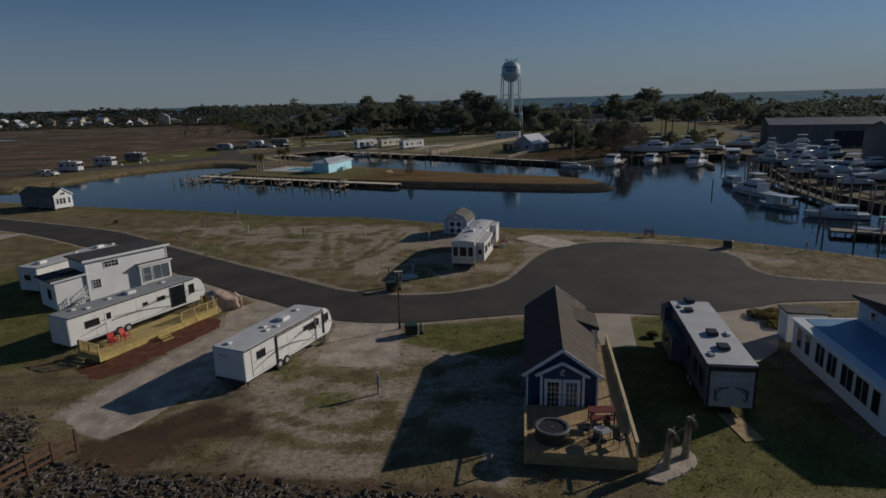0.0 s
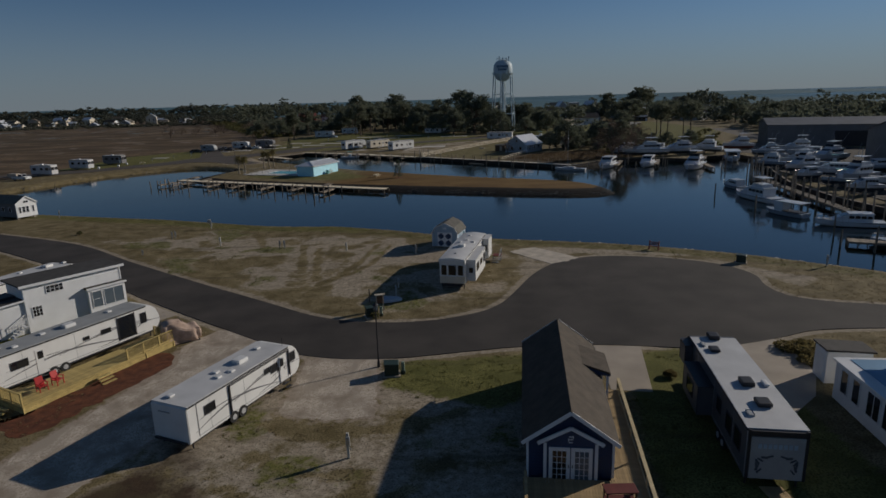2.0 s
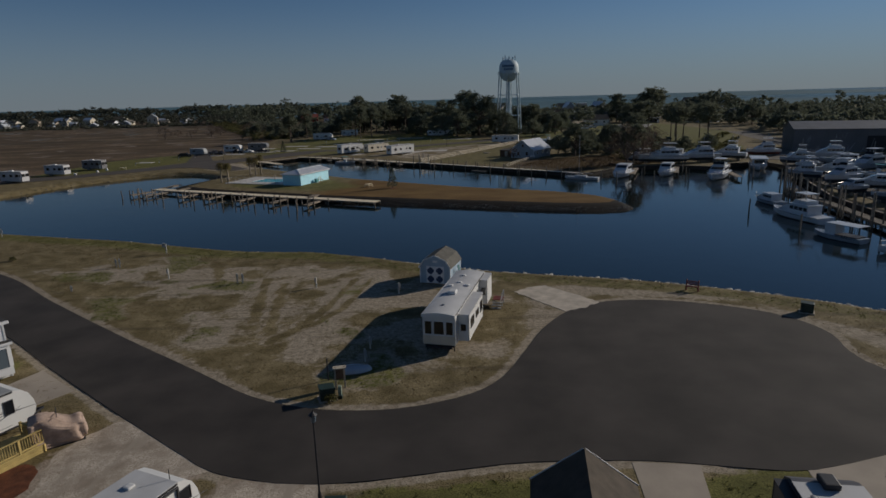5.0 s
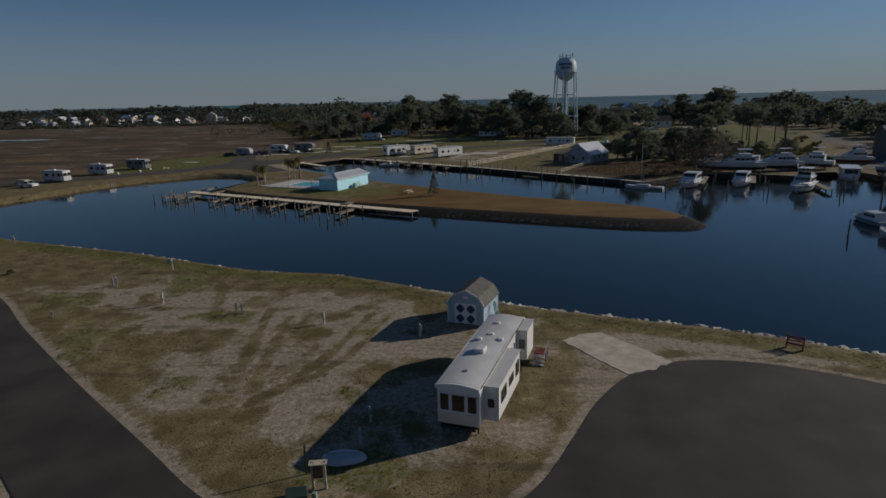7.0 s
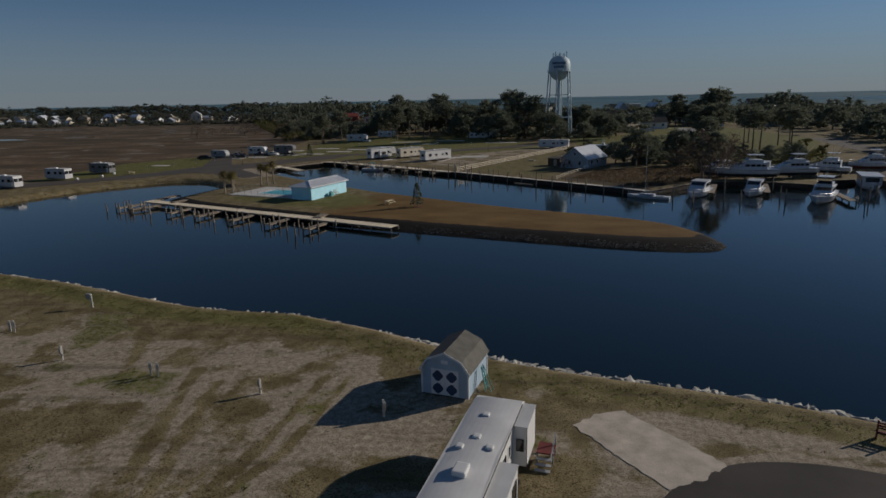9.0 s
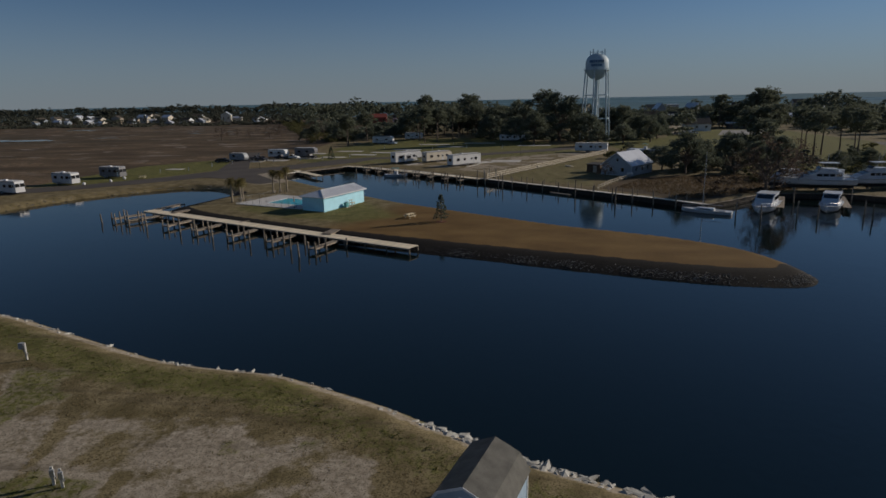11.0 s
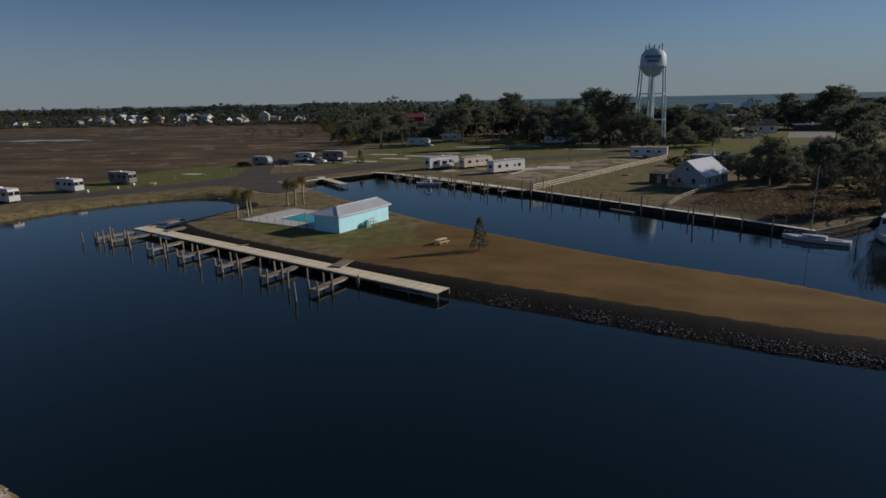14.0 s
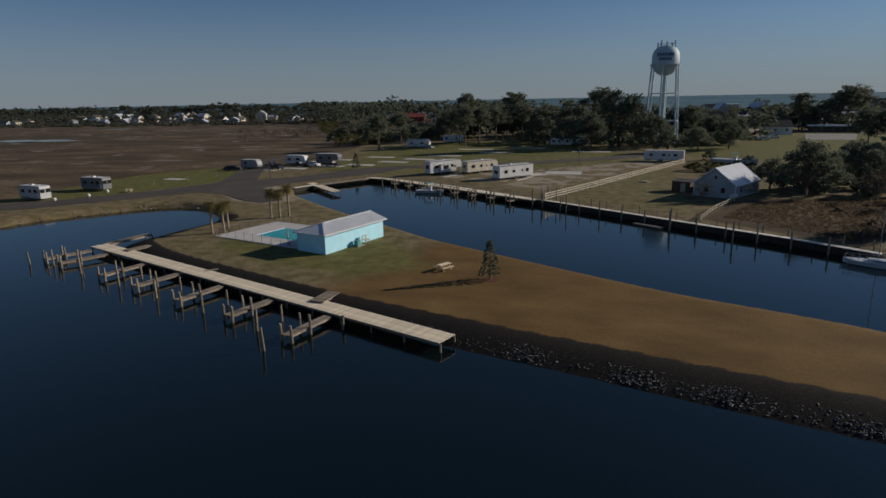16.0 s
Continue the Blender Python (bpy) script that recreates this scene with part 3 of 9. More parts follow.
sandy = np.maximum(sandy, 0.72 * blot([(-60, 285), (-30, 262), (-8, 245), (30, 300), (40, 330), (-20, 345), (-60, 330)], 12))
sandy = sandy * np.where((py > 255) & (py < 340), np.clip(0.75 + 1.3 * wob, 0, 1), 1)

PADS = [[(-28.0, 43.0), (-23.0, 40.0), (-19.5, 46.5), (-14.6, 58.5), (-13.2, 60.2), (-20.8, 65.9), (-23.2, 62.0), (-24.5, 52.5)],
        [(-12.0, 58.6), (-9.1, 58.9), (-6.5, 58.6), (-6.0, 53.2), (-5.8, 49.5), (-8.9, 49.2), (-12.2, 50.2), (-12.1, 54.3)]]
stone = np.zeros(px.shape)
for poly in PADS:
    stone = np.maximum(stone, blot(poly, 2.6) + 0.12 * (blot(poly, 6) > 0.3))
BEDS = [[(7.9, 91.2), (11.5, 93.2), (16.1, 87.1), (12.2, 84.8), (10.0, 88.0)], [(-31.0, 50.2), (-29.0, 48.7), (-27.2, 48.7), (-25.3, 52.8), (-23.2, 57.2), (-22.9, 59.6), (-24.2, 61.0), (-25.6, 59.6), (-29.6, 51.1)], [(-36, 45.5), (-27, 41.5), (-28.5, 43.5), (-30.5, 47.5), (-36, 50)], [(20.3, 58.7), (25.8, 60.2), (25.9, 56.0), (25.4, 53.6), (23.4, 50.4), (20.9, 48.3), (19.2, 49.5), (19.6, 54.0)], [(11.0, 59.7), (14.7, 59.3), (13.0, 51.6), (10.3, 52.1)]]
for poly in PADS + BEDS:
    pz = np.where(blot(poly, 4) > 0.2, 0.0, pz)
cols = len(GX)
rows_n = len(GY)
idx = np.arange(rows_n * cols).reshape(rows_n, cols)
quads = np.stack([idx[:-1, :-1].ravel(), idx[:-1, 1:].ravel(), idx[1:, 1:].ravel(), idx[1:, :-1].ravel()], 1)
me = bpy.data.meshes.new("ground")
me.from_pydata(np.stack([px, py, pz], 1).tolist(), [], quads.tolist())
at = me.color_attributes.new("cover", "FLOAT_COLOR", "POINT")
at.data.foreach_set("color", np.stack([sandy, green, reed, ochre], 1).astype(np.float32).ravel())
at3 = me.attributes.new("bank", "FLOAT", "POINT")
at3.data.foreach_set("value", dark_bank.astype(np.float32))
at2 = me.attributes.new("stone", "FLOAT", "POINT")
at2.data.foreach_set("value", stone.astype(np.float32))
me.polygons.foreach_set("use_smooth", [True] * len(me.polygons))
ground = tagged(new("ground", me), "sandy soil with patchy dry grass, lawn, marsh and turf", "ground", kind="structure")

GROUND = bpy.data.materials.new("patchy_ground")
GROUND.use_nodes = True
n, l = GROUND.node_tree.nodes, GROUND.node_tree.links
b = n["Principled BSDF"]
b.inputs["Roughness"].default_value, b.inputs["Specular IOR Level"].default_value = 0.95, 0.15
geo, att = n.new("ShaderNodeNewGeometry"), n.new("ShaderNodeAttribute")
att.attribute_name = "cover"
sep = n.new("ShaderNodeSeparateColor")
l.new(att.outputs["Color"], sep.inputs[0])


def ground_noise(scale, detail=4.0, stretch=None):
    t = n.new("ShaderNodeTexNoise")
    t.inputs["Scale"].default_value, t.inputs["Detail"].default_value = scale, detail
    if stretch:
        mp = n.new("ShaderNodeMapping")
        mp.inputs["Scale"].default_value = stretch
        mp.inputs["Rotation"].default_value = (0, 0, 0.5)
        l.new(geo.outputs["Position"], mp.inputs[0])
        l.new(mp.outputs[0], t.inputs["Vector"])
    else:
        l.new(geo.outputs["Position"], t.inputs["Vector"])
    return t.outputs[0]


def blend(fac, a, b2):
    m = n.new("ShaderNodeMix")
    m.data_type = "RGBA"
    if isinstance(fac, float):
        m.inputs[0].default_value = fac
    else:
        l.new(fac, m.inputs[0])
    for k, v in ((6, a), (7, b2)):
        if isinstance(v, tuple):
            m.inputs[k].default_value = (*v, 1)
        else:
            l.new(v, m.inputs[k])
    return m.outputs[2]


def between(v, lo, hi):
    m = n.new("ShaderNodeMapRange")
    m.inputs[1].default_value, m.inputs[2].default_value = lo, hi
    l.new(v, m.inputs[0])
    return m.outputs[0]


def broken(mask, grain, amount):
    """A mask whose edge is broken up by a grain."""
    a = n.new("ShaderNodeMath")
    a.operation = "MULTIPLY_ADD"
    l.new(grain, a.inputs[0])
    a.inputs[1].default_value = amount
    l.new(mask, a.inputs[2])
    return between(a.outputs[0], 0.42 + amount * 0.5, 0.62 + amount * 0.5)


big, mid, small, tiny = ground_noise(0.05), ground_noise(0.45, 6.0), ground_noise(2.2, 6.0), ground_noise(9.0, 4.0)
dry = blend(between(mid, 0.35, 0.65), (0.145, 0.115, 0.054), (0.30, 0.242, 0.135))
dry = blend(between(tiny, 0.44, 0.66), dry, (0.085, 0.066, 0.031))
sand = blend(between(small, 0.3, 0.7), (0.245, 0.20, 0.145), (0.46, 0.395, 0.305))
sand = blend(between(tiny, 0.50, 0.66), sand, (0.17, 0.145, 0.10))
lawn = blend(between(mid, 0.35, 0.7), (0.118, 0.120, 0.034), (0.230, 0.218, 0.070))
lawn = blend(between(tiny, 0.42, 0.64), lawn, (0.08, 0.075, 0.022))
marsh = blend(between(ground_noise(0.05, 8.0, (0.55, 1.3, 1)), 0.40, 0.62), (0.070, 0.046, 0.028), (0.26, 0.178, 0.108))
marsh = blend(between(ground_noise(0.012, 5.0, (0.5, 1.6, 1)), 0.5, 0.68), marsh, (0.055, 0.046, 0.03))
marsh = blend(between(small, 0.3, 0.8), marsh, (0.06, 0.042, 0.027))
marsh = blend(between(mid, 0.46, 0.62), marsh, (0.085, 0.066, 0.036))
far_marsh = n.new("ShaderNodeSeparateXYZ")
l.new(geo.outputs["Position"], far_marsh.inputs[0])
mud = n.new("ShaderNodeMath")                       # drained mud pans lie out in the open marsh alone
mud.operation = "MULTIPLY"
l.new(between(ground_noise(0.10, 6.0, (0.6, 1.0, 1)), 0.60, 0.66), mud.inputs[0])
l.new(between(far_marsh.outputs["Y"], 200.0, 380.0), mud.inputs[1])
marsh = blend(mud.outputs[0], marsh, (0.27, 0.225, 0.19))
turf = blend(between(ground_noise(0.16, 7.0, (0.8, 1.2, 1)), 0.25, 0.75), (0.112, 0.064, 0.021), (0.235, 0.148, 0.055))
turf = blend(between(tiny, 0.42, 0.95), turf, (0.07, 0.042, 0.015))
c = blend(broken(att.outputs["Alpha"], small, 0.25), dry, turf)
flecks = n.new("ShaderNodeMath")
flecks.operation = "MULTIPLY_ADD"
l.new(small, flecks.inputs[0])
flecks.inputs[1].default_value = 0.6
low_mid = n.new("ShaderNodeMath")
low_mid.operation = "SUBTRACT"
l.new(mid, low_mid.inputs[0])
low_mid.inputs[1].default_value = 0.3
l.new(low_mid.outputs[0], flecks.inputs[2])
c = blend(broken(sep.outputs[0], flecks.outputs[0], 0.62), c, sand)
c = blend(broken(sep.outputs[1], small, 0.6), c, lawn)
c = blend(broken(sep.outputs[2], small, 0.35), c, marsh)
att2 = n.new("ShaderNodeAttribute")
att2.attribute_name = "stone"
chips = blend(between(tiny, 0.35, 0.65), (0.24, 0.19, 0.14), (0.44, 0.37, 0.295))
c = blend(broken(att2.outputs["Fac"], small, 0.8), c, chips)
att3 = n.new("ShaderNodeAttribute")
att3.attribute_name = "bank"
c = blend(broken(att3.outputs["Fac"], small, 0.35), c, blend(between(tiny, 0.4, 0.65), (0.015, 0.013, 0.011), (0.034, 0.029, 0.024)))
# old wheel tracks pressed across the lots
ruts = ground_noise(0.55, 3.0, (0.10, 1.5, 1))
pressed = n.new("ShaderNodeMath")                # not on the turf or in the marsh
pressed.operation = "MULTIPLY_ADD"
soft_ground = n.new("ShaderNodeMath")
l.new(att.outputs["Alpha"], soft_ground.inputs[0])
l.new(sep.outputs[2], soft_ground.inputs[1])
l.new(soft_ground.outputs[0], pressed.inputs[0])
pressed.inputs[1].default_value = -0.4
l.new(ruts, pressed.inputs[2])
c = blend(between(pressed.outputs[0], 0.56, 0.70), c, blend(0.45, c, (0.07, 0.055, 0.035)))
l.new(c, b.inputs["Base Color"])
bp = n.new("ShaderNodeBump")
bp.inputs["Strength"].default_value, bp.inputs["Distance"].default_value = 0.4, 0.06
l.new(small, bp.inputs["Height"])
bp2 = n.new("ShaderNodeBump")
bp2.inputs["Strength"].default_value, bp2.inputs["Distance"].default_value = 0.5, 0.03
l.new(tiny, bp2.inputs["Height"])
l.new(bp.outputs[0], bp2.inputs["Normal"])
l.new(bp2.outputs[0], b.inputs["Normal"])
me.materials.append(GROUND)

bm = bmesh.new()
add_prism(bm, [(-4900, -3000), (4900, -3000), (4900, 4900), (-4900, 4900)], WATER_Z - 0.05, WATER_Z)
tagged(put(bm, "water", WATER), "dark blue canal water with small ripples", "water", kind="structure")
bm = bmesh.new()
add_prism(bm, [(-4900, 930), (4900, 930), (4900, 4900), (-4900, 4900)], WATER_Z - 0.04, WATER_Z + 0.3)
for v in bm.verts:                       # its far edge stands at the level of the true horizon, which lies beyond
    if v.co.y > 4000:
        v.co.z += 24.0
tagged(put(bm, "sea", SEA), "blue-green open sea behind the woods and town", "sea", kind="structure")


def slab(name, outline, z, material, label, category="pavement", step=0.0):
    line = smooth_line(outline + outline[:1], min(step, 0.5))[:-1] if step else outline
    if step:
        line = [(x + 0.45 * noise.noise((x * 0.9, y * 0.9, 7)) + 0.2 * noise.noise((x * 3.1, y * 3.1, 2)), y + 0.45 * noise.noise((x * 0.9, y * 0.9, 17)) + 0.2 * noise.noise((x * 3.1, y * 3.1, 12))) for x, y in line]
    return tagged(put(add_prism(bmesh.new(), line, -0.3, z), name, material), label, category, kind="structure")


slab("road", ROAD, 0.03, ASPHALT, "dark worn asphalt road with a turning circle", "road")
LEFT_ROAD = [(-160, 196), (-124, 206), (-112, 215), (-100, 228), (-91, 238), (-84, 236), (-72, 226), (-67, 224), (-64, 228), (-70, 236), (-78, 246), (-74, 256), (-70, 262), (-56, 280), (-52, 292), (-20, 300), (16, 322), (40, 345), (36, 350), (10, 330), (-24, 307), (-56, 299), (-66, 292), (-80, 268), (-88, 262), (-100, 290), (-112, 330), (-118, 328), (-106, 286), (-96, 256), (-104, 240), (-118, 224), (-132, 214), (-160, 206)]
slab("road_2", LEFT_ROAD, 0.03, mat("old_grey_asphalt", (0.08, 0.066, 0.055), 0.9, 0.16, 0.12, 0.25, fine=30), "worn grey asphalt lanes between the camping pitches", "road")
slab("road_3", [(150, 352), (128, 256), (106, 226), (98, 214), (104, 211), (114, 224), (136, 252), (162, 350)], 0.03, gravel_material("dull_road_gravel", (0.10, 0.09, 0.078), (0.17, 0.155, 0.135), (0.25, 0.23, 0.20)), "pale gravel road to the boat yard", "road")

slab("boat_yard", [(77, 96), (79, 128), (82, 150), (86, 176), (100, 207), (112, 212), (140, 225), (150, 150), (140, 92)], 0.025, gravel_material("dark_yard_gravel", (0.05, 0.045, 0.04), (0.075, 0.068, 0.06), (0.13, 0.12, 0.105)), "dark trodden gravel ground of the boat yard", "yard", step=0)


# ---- travel trailers and campers ----
def add_ribbon(bm, pts, w, y, side):
    """A painted stripe that stands a little proud of a side wall; pts are x, z."""
    n_ = len(pts)
    for dy in (0.0,):
        rings = []
        for i, (x, z) in enumerate(pts):
            k = w * math.sin(math.pi * (i + 0.4) / (n_ - 0.2))
            rings.append([(x, y, z - k / 2), (x, y + side * 0.012, z - k / 2), (x, y + side * 0.012, z + k / 2), (x, y, z + k / 2)])
        add_loft(bm, rings)
    return bm


def window(parent, x, y, z, w, h, face, frame_mat=None, glass=None, lattice=(1, 1), name="window"):
    """A framed window on a wall: face is the way it looks, '+y', '-y', '+x' or '-x'."""
    s = 1 if face[0] == "+" else -1
    t = 0.05
    bm = bmesh.new()
    nx, nz = lattice

    def bar(u, v, su, sv, depth):
        if face[1] == "y":
            add_box(bm, x + u, y + s * depth / 2, z + v - sv / 2, su, depth, sv)
        else:
            add_box(bm, x + s * depth / 2, y + u, z + v - sv / 2, depth, su, sv)
    bar(0, h / 2 - t / 2, w, t, 0.05)
    bar(0, -h / 2 + t / 2, w, t, 0.05)
    bar(-w / 2 + t / 2, 0, t, h - 2 * t, 0.05)
    bar(w / 2 - t / 2, 0, t, h - 2 * t, 0.05)
    for i in range(1, nx):
        bar(-w / 2 + w * i / nx, 0, t * 0.7, h - 2 * t, 0.04)
    for i in range(1, nz):
        bar(0, -h / 2 + h * i / nz, w - 2 * t, t * 0.6, 0.036)
    fr = part(name, bm, frame_mat or DARK, parent)
    bm = bmesh.new()
    if face[1] == "y":
        add_box(bm, x, y + s * 0.012, z - h / 2 + 0.02, w - 0.04, 0.02, h - 0.04)
    else:
        add_box(bm, x + s * 0.012, y, z - h / 2 + 0.02, 0.02, w - 0.04, h - 0.04)
    part("pane", bm, glass or PANE, fr)
    return fr


def wheel(parent, x, y, r=0.36, w=0.22):
    s = 1 if y > 0 else -1
    bm = cyl(x, y - s * w / 2 if s > 0 else y + w / 2, r, r, w, 16, rx=-90 if s > 0 else 90)
    wh = part("wheel", bm, RUBBER, parent)
    bm = cyl(x, y + s * (w / 2 - 0.02) - s * 0.0, r, r * 0.5, 0.05, 12, rx=-90 if s > 0 else 90)
    part("rim", bm, PALE_RIM, wh)
    return wh


def roof_unit(parent, x, y, z, sx=0.9, sy=0.7, sz=0.3, material=None, name="air_conditioner"):
    bm = box(x, y, z, sx, sy, sz, bevel=0.08)
    return part(name, bm, material or WHITE, parent)


def camper(name, m, label, L, W, H, nose="slope", floor=0.55, skin=None, ends=None, slides=(), windows=(), doors=(), units=(), vents=(), axles=(-0.6,), swoosh=True, awning=None, tongue=True, unit_mat=None, roof=None, category="travel trailer", group="", belt=None, jacks=True, slide_roof=None):
    """A camping trailer, nose to +x; right side is -y."""
    skin = skin or WHITE
    root = thing(name, m, label, category, group)
    h = L / 2
    if nose == "slope":
        out = [(-h, floor), (-h + 0.02, H - 0.12), (-h + 0.18, H), (0, H + 0.04), (h - 1.3, H), (h - 0.75, H - 0.14), (h - 0.35, H - 0.5), (h - 0.1, H - 1.05), (h, H - 1.6), (h - 0.15, floor + 0.35), (h - 0.6, floor)]
    elif nose == "fifth":
        out = [(-h, floor), (-h, H - 0.1), (-h + 0.15, H), (0, H + 0.04), (h - 0.9, H - 0.02), (h - 0.35, H - 0.3), (h, H - 1.1), (h - 0.15, 1.65), (h - 2.5, 1.55), (h - 2.7, floor)]
    elif nose == "bus":
        out = [(-h, floor), (-h, H - 0.15), (-h + 0.15, H), (h - 0.3, H), (h - 0.08, H - 0.2), (h, H - 0.7), (h + 0.02, 1.3), (h, floor - 0.1)]
    else:
        out = [(-h, floor), (-h, H - 0.12), (-h + 0.12, H), (0, H + 0.05), (h - 0.12, H), (h, H - 0.12), (h, floor)]
    part("body", add_profile(bmesh.new(), out, -W / 2, W / 2), skin, root)
    top_end = h - 1.2 if nose in ("slope", "fifth") else h - 0.2
    bm = bmesh.new()
    add_profile(bm, [(-h + 0.1, H + 0.012), (0, H + 0.055), (top_end, H + 0.012), (top_end, H - 0.03), (-h + 0.1, H - 0.03)], -W / 2 - 0.03, W / 2 + 0.03)
    part("roof", bm, roof or ROOF_WHITE, root)
    for s in (-1, 1):
        part("gutter_rail", box((top_end - h) / 2, s * (W / 2 + 0.028), H - 0.12, top_end + h - 0.1, 0.06, 0.10), DARK if belt is None else belt, root)
    for s in (-1, 1):
        part("corner_moulding", box(-h + 0.05, s * (W / 2 + 0.006), floor, 0.09, 0.02, H - floor - 0.15), GREY, root)
        part("belt_line", box(-0.4, s * (W / 2 + 0.004), floor + 0.14, L - 2.4, 0.012, 0.05), GREY, root)
        for k in (-0.33, -0.05, 0.24):
            part("panel_seam", box(k * L, s * (W / 2 + 0.003), floor + 0.1, 0.025, 0.01, H - floor - 0.3), GREY, root)
    bm = bmesh.new()
    add_box(bm, -0.2, 0, floor - 0.2, L - 1.2, W - 0.3, 0.2)
    part("chassis", bm, DARK, root)
    for side, x0, x1, z0, z1, d in slides:
        s = 1 if side == "+y" else -1
        yc = s * (W / 2 + d / 2 - 0.05)
        sl = part("slide_out", box((x0 + x1) / 2, yc, z0, x1 - x0, d + 0.1, z1 - z0, bevel=0.03), skin, root)
        part("slide_roof", box((x0 + x1) / 2, yc + s * 0.02, z1, x1 - x0 + 0.08, d + 0.14, 0.04), slide_roof or roof or ROOF_WHITE, sl)
        bm = bmesh.new()
        for xx in (x0, x1):
            add_box(bm, xx, s * (W / 2 + d + 0.006), z0, 0.07, 0.02, z1 - z0)
        add_box(bm, (x0 + x1) / 2, s * (W / 2 + d + 0.006), z1 - 0.07, x1 - x0, 0.02, 0.07)
        part("slide_trim", bm, DARK, sl)
    for face, u, z, w, hh in windows:
        if face.startswith("s"):            # on a slide-out's outer wall: s-, depth given in the first slide of that side
            s = 1 if face[1] == "+" else -1
            d = [q[5] for q in slides if q[0] == face[1:] and q[1] <= u <= q[2]][0]
            window(root, u, s * (W / 2 + d), z, w, hh, face[1:])
        elif face[1] == "y":
            window(root, u, (W / 2 if face[0] == "+" else -W / 2), z, w, hh, face)
        else:
            window(root, (h if face[0] == "+" else -h), u, z, w, hh, face)
    for face, u, w, hh in doors:
        s = 1 if face[0] == "+" else -1
        d = part("door", box(u, s * (W / 2 + 0.012), floor + 0.02, w, 0.03, hh, bevel=0.01), WHITE, root)
        part("door_window", box(u, s * (W / 2 + 0.03), floor + hh * 0.62, w * 0.6, 0.012, hh * 0.3), PANE, d)
        part("door_handle", box(u + w * 0.36, s * (W / 2 + 0.04), floor + hh * 0.48, 0.06, 0.04, 0.16), DARK, d)
        for i in range(2):
            part("entry_step", box(u, s * (W / 2 + 0.2 + 0.24 * i), floor - 0.14 - 0.2 * i, w * 0.9, 0.24, 0.04), DARK, root)
    for i, x in enumerate(units):
        roof_unit(root, x, 0, H + 0.02, material=unit_mat)
    for x, y in vents:
        roof_unit(root, x, y, H + 0.02, 0.42, 0.42, 0.14, unit_mat, "roof_vent")
    for x in axles:
        for s in (-1, 1):
            for dx in (-0.42, 0.42):
                wheel(root, x + dx, s * (W / 2 - 0.06), 0.38)
    if swoosh:
        for s in (-1, 1):
            bm = bmesh.new()
            y = s * W / 2
            add_ribbon(bm, [(-h * 0.9 + k * L * 0.09, floor + 0.45 + 0.6 * math.sin(k * 0.45)) for k in range(9)], 0.13, y, s)
            add_ribbon(bm, [(-h * 0.3 + k * L * 0.075, floor + 0.85 + 0.5 * math.sin(k * 0.36)) for k in range(9)], 0.10, y, s)
            add_ribbon(bm, [(h * 0.15 + k * L * 0.045, floor + 0.3 + 0.9 * (k / 8) ** 2) for k in range(9)], 0.09, y, s)
            for k0, rise, w_ in ((-0.42, 0.95, 0.06), (0.02, 1.15, 0.07), (0.20, 0.7, 0.05)):      # finer lines over the broad sweeps
                add_ribbon(bm, [(k0 * L + k * L * 0.05, floor + rise + 0.32 * math.sin(0.5 + k * 0.33)) for k in range(8)], w_, y, s)
            part("painted_swoosh", bm, SWOOSH, root)
    if awning:
        side, x0, x1 = awning
        s = 1 if side == "+y" else -1
        bm = add_bar(bmesh.new(), (x0, s * (W / 2 + 0.1), H - 0.2), (x1, s * (W / 2 + 0.1), H - 0.2), 0.07, 8)
        aw = part("awning_roll", bm, DARK, root)
        for x in (x0, x1):
            part("awning_arm", box(x, s * (W / 2 + 0.06), floor + 0.2, 0.09, 0.1, H - floor - 0.4), DARK, aw)
    if tongue:
        bm = bmesh.new()
        for s in (-1, 1):
            add_beam(bm, (h - 0.6, s * 0.7, floor - 0.12), (h + 1.0, 0, floor - 0.12), 0.09, 0.12)
        add_cyl(bm, h + 0.75, 0, 0, 0.045, floor, 8)
        part("hitch", bm, DARK, root)
        for s in (-1, 1):
            part("gas_bottle", cyl(h + 0.15, s * 0.17, floor - 0.05, 0.15, 0.5, 10), GREY, root)
    if jacks:
        for x in (-h + 0.4, h - (2.9 if nose == "fifth" else 1.0)):
            for s in (-1, 1):
                part("stabiliser_jack", cyl(x, s * (W / 2 - 0.2), 0, 0.05, floor, 6), DARK, root)
    return root


# white trailer on the gravel drive
A = camper("travel_trailer", pose(-15.35, 51.5, 0, 0, 0, 66.5), "white travel trailer with grey swooshes on a gravel drive", 10.8, 2.75, 2.85, floor=0.5, windows=[("-y", -3.6, 2.0, 0.9, 0.62), ("-y", 1.75, 2.0, 0.55, 0.42), ("-y", 2.5, 1.9, 0.75, 0.62), ("-y", 3.0, 1.6, 0.3, 0.25), ("-y", 4.5, 1.95, 0.75, 0.7)], doors=[("-y", 3.35, 0.62, 1.9)], units=(0.8,), vents=[(-1.6, -0.3), (-1.1, 0.35), (-0.6, -0.5), (3.0, 0.4), (-4.6, 0.6)], axles=(-1.3,), awning=("-y", -1.9, 4.1))
part("corner_panel", box(-4.6, -1.38, 0.6, 0.06, 0.02, 2.1), SWOOSH, A)
part("rear_ladder_shelf", box(-5.42, 0.35, 2.3, 0.05, 0.9, 0.05), GREY, A)
part("antenna", cyl(4.2, -0.9, 2.87, 0.02, 0.55, 6), DARK, A)
part("bumper", box(-5.5, 0, 0.5, 0.14, 2.5, 0.12), DARK, A)
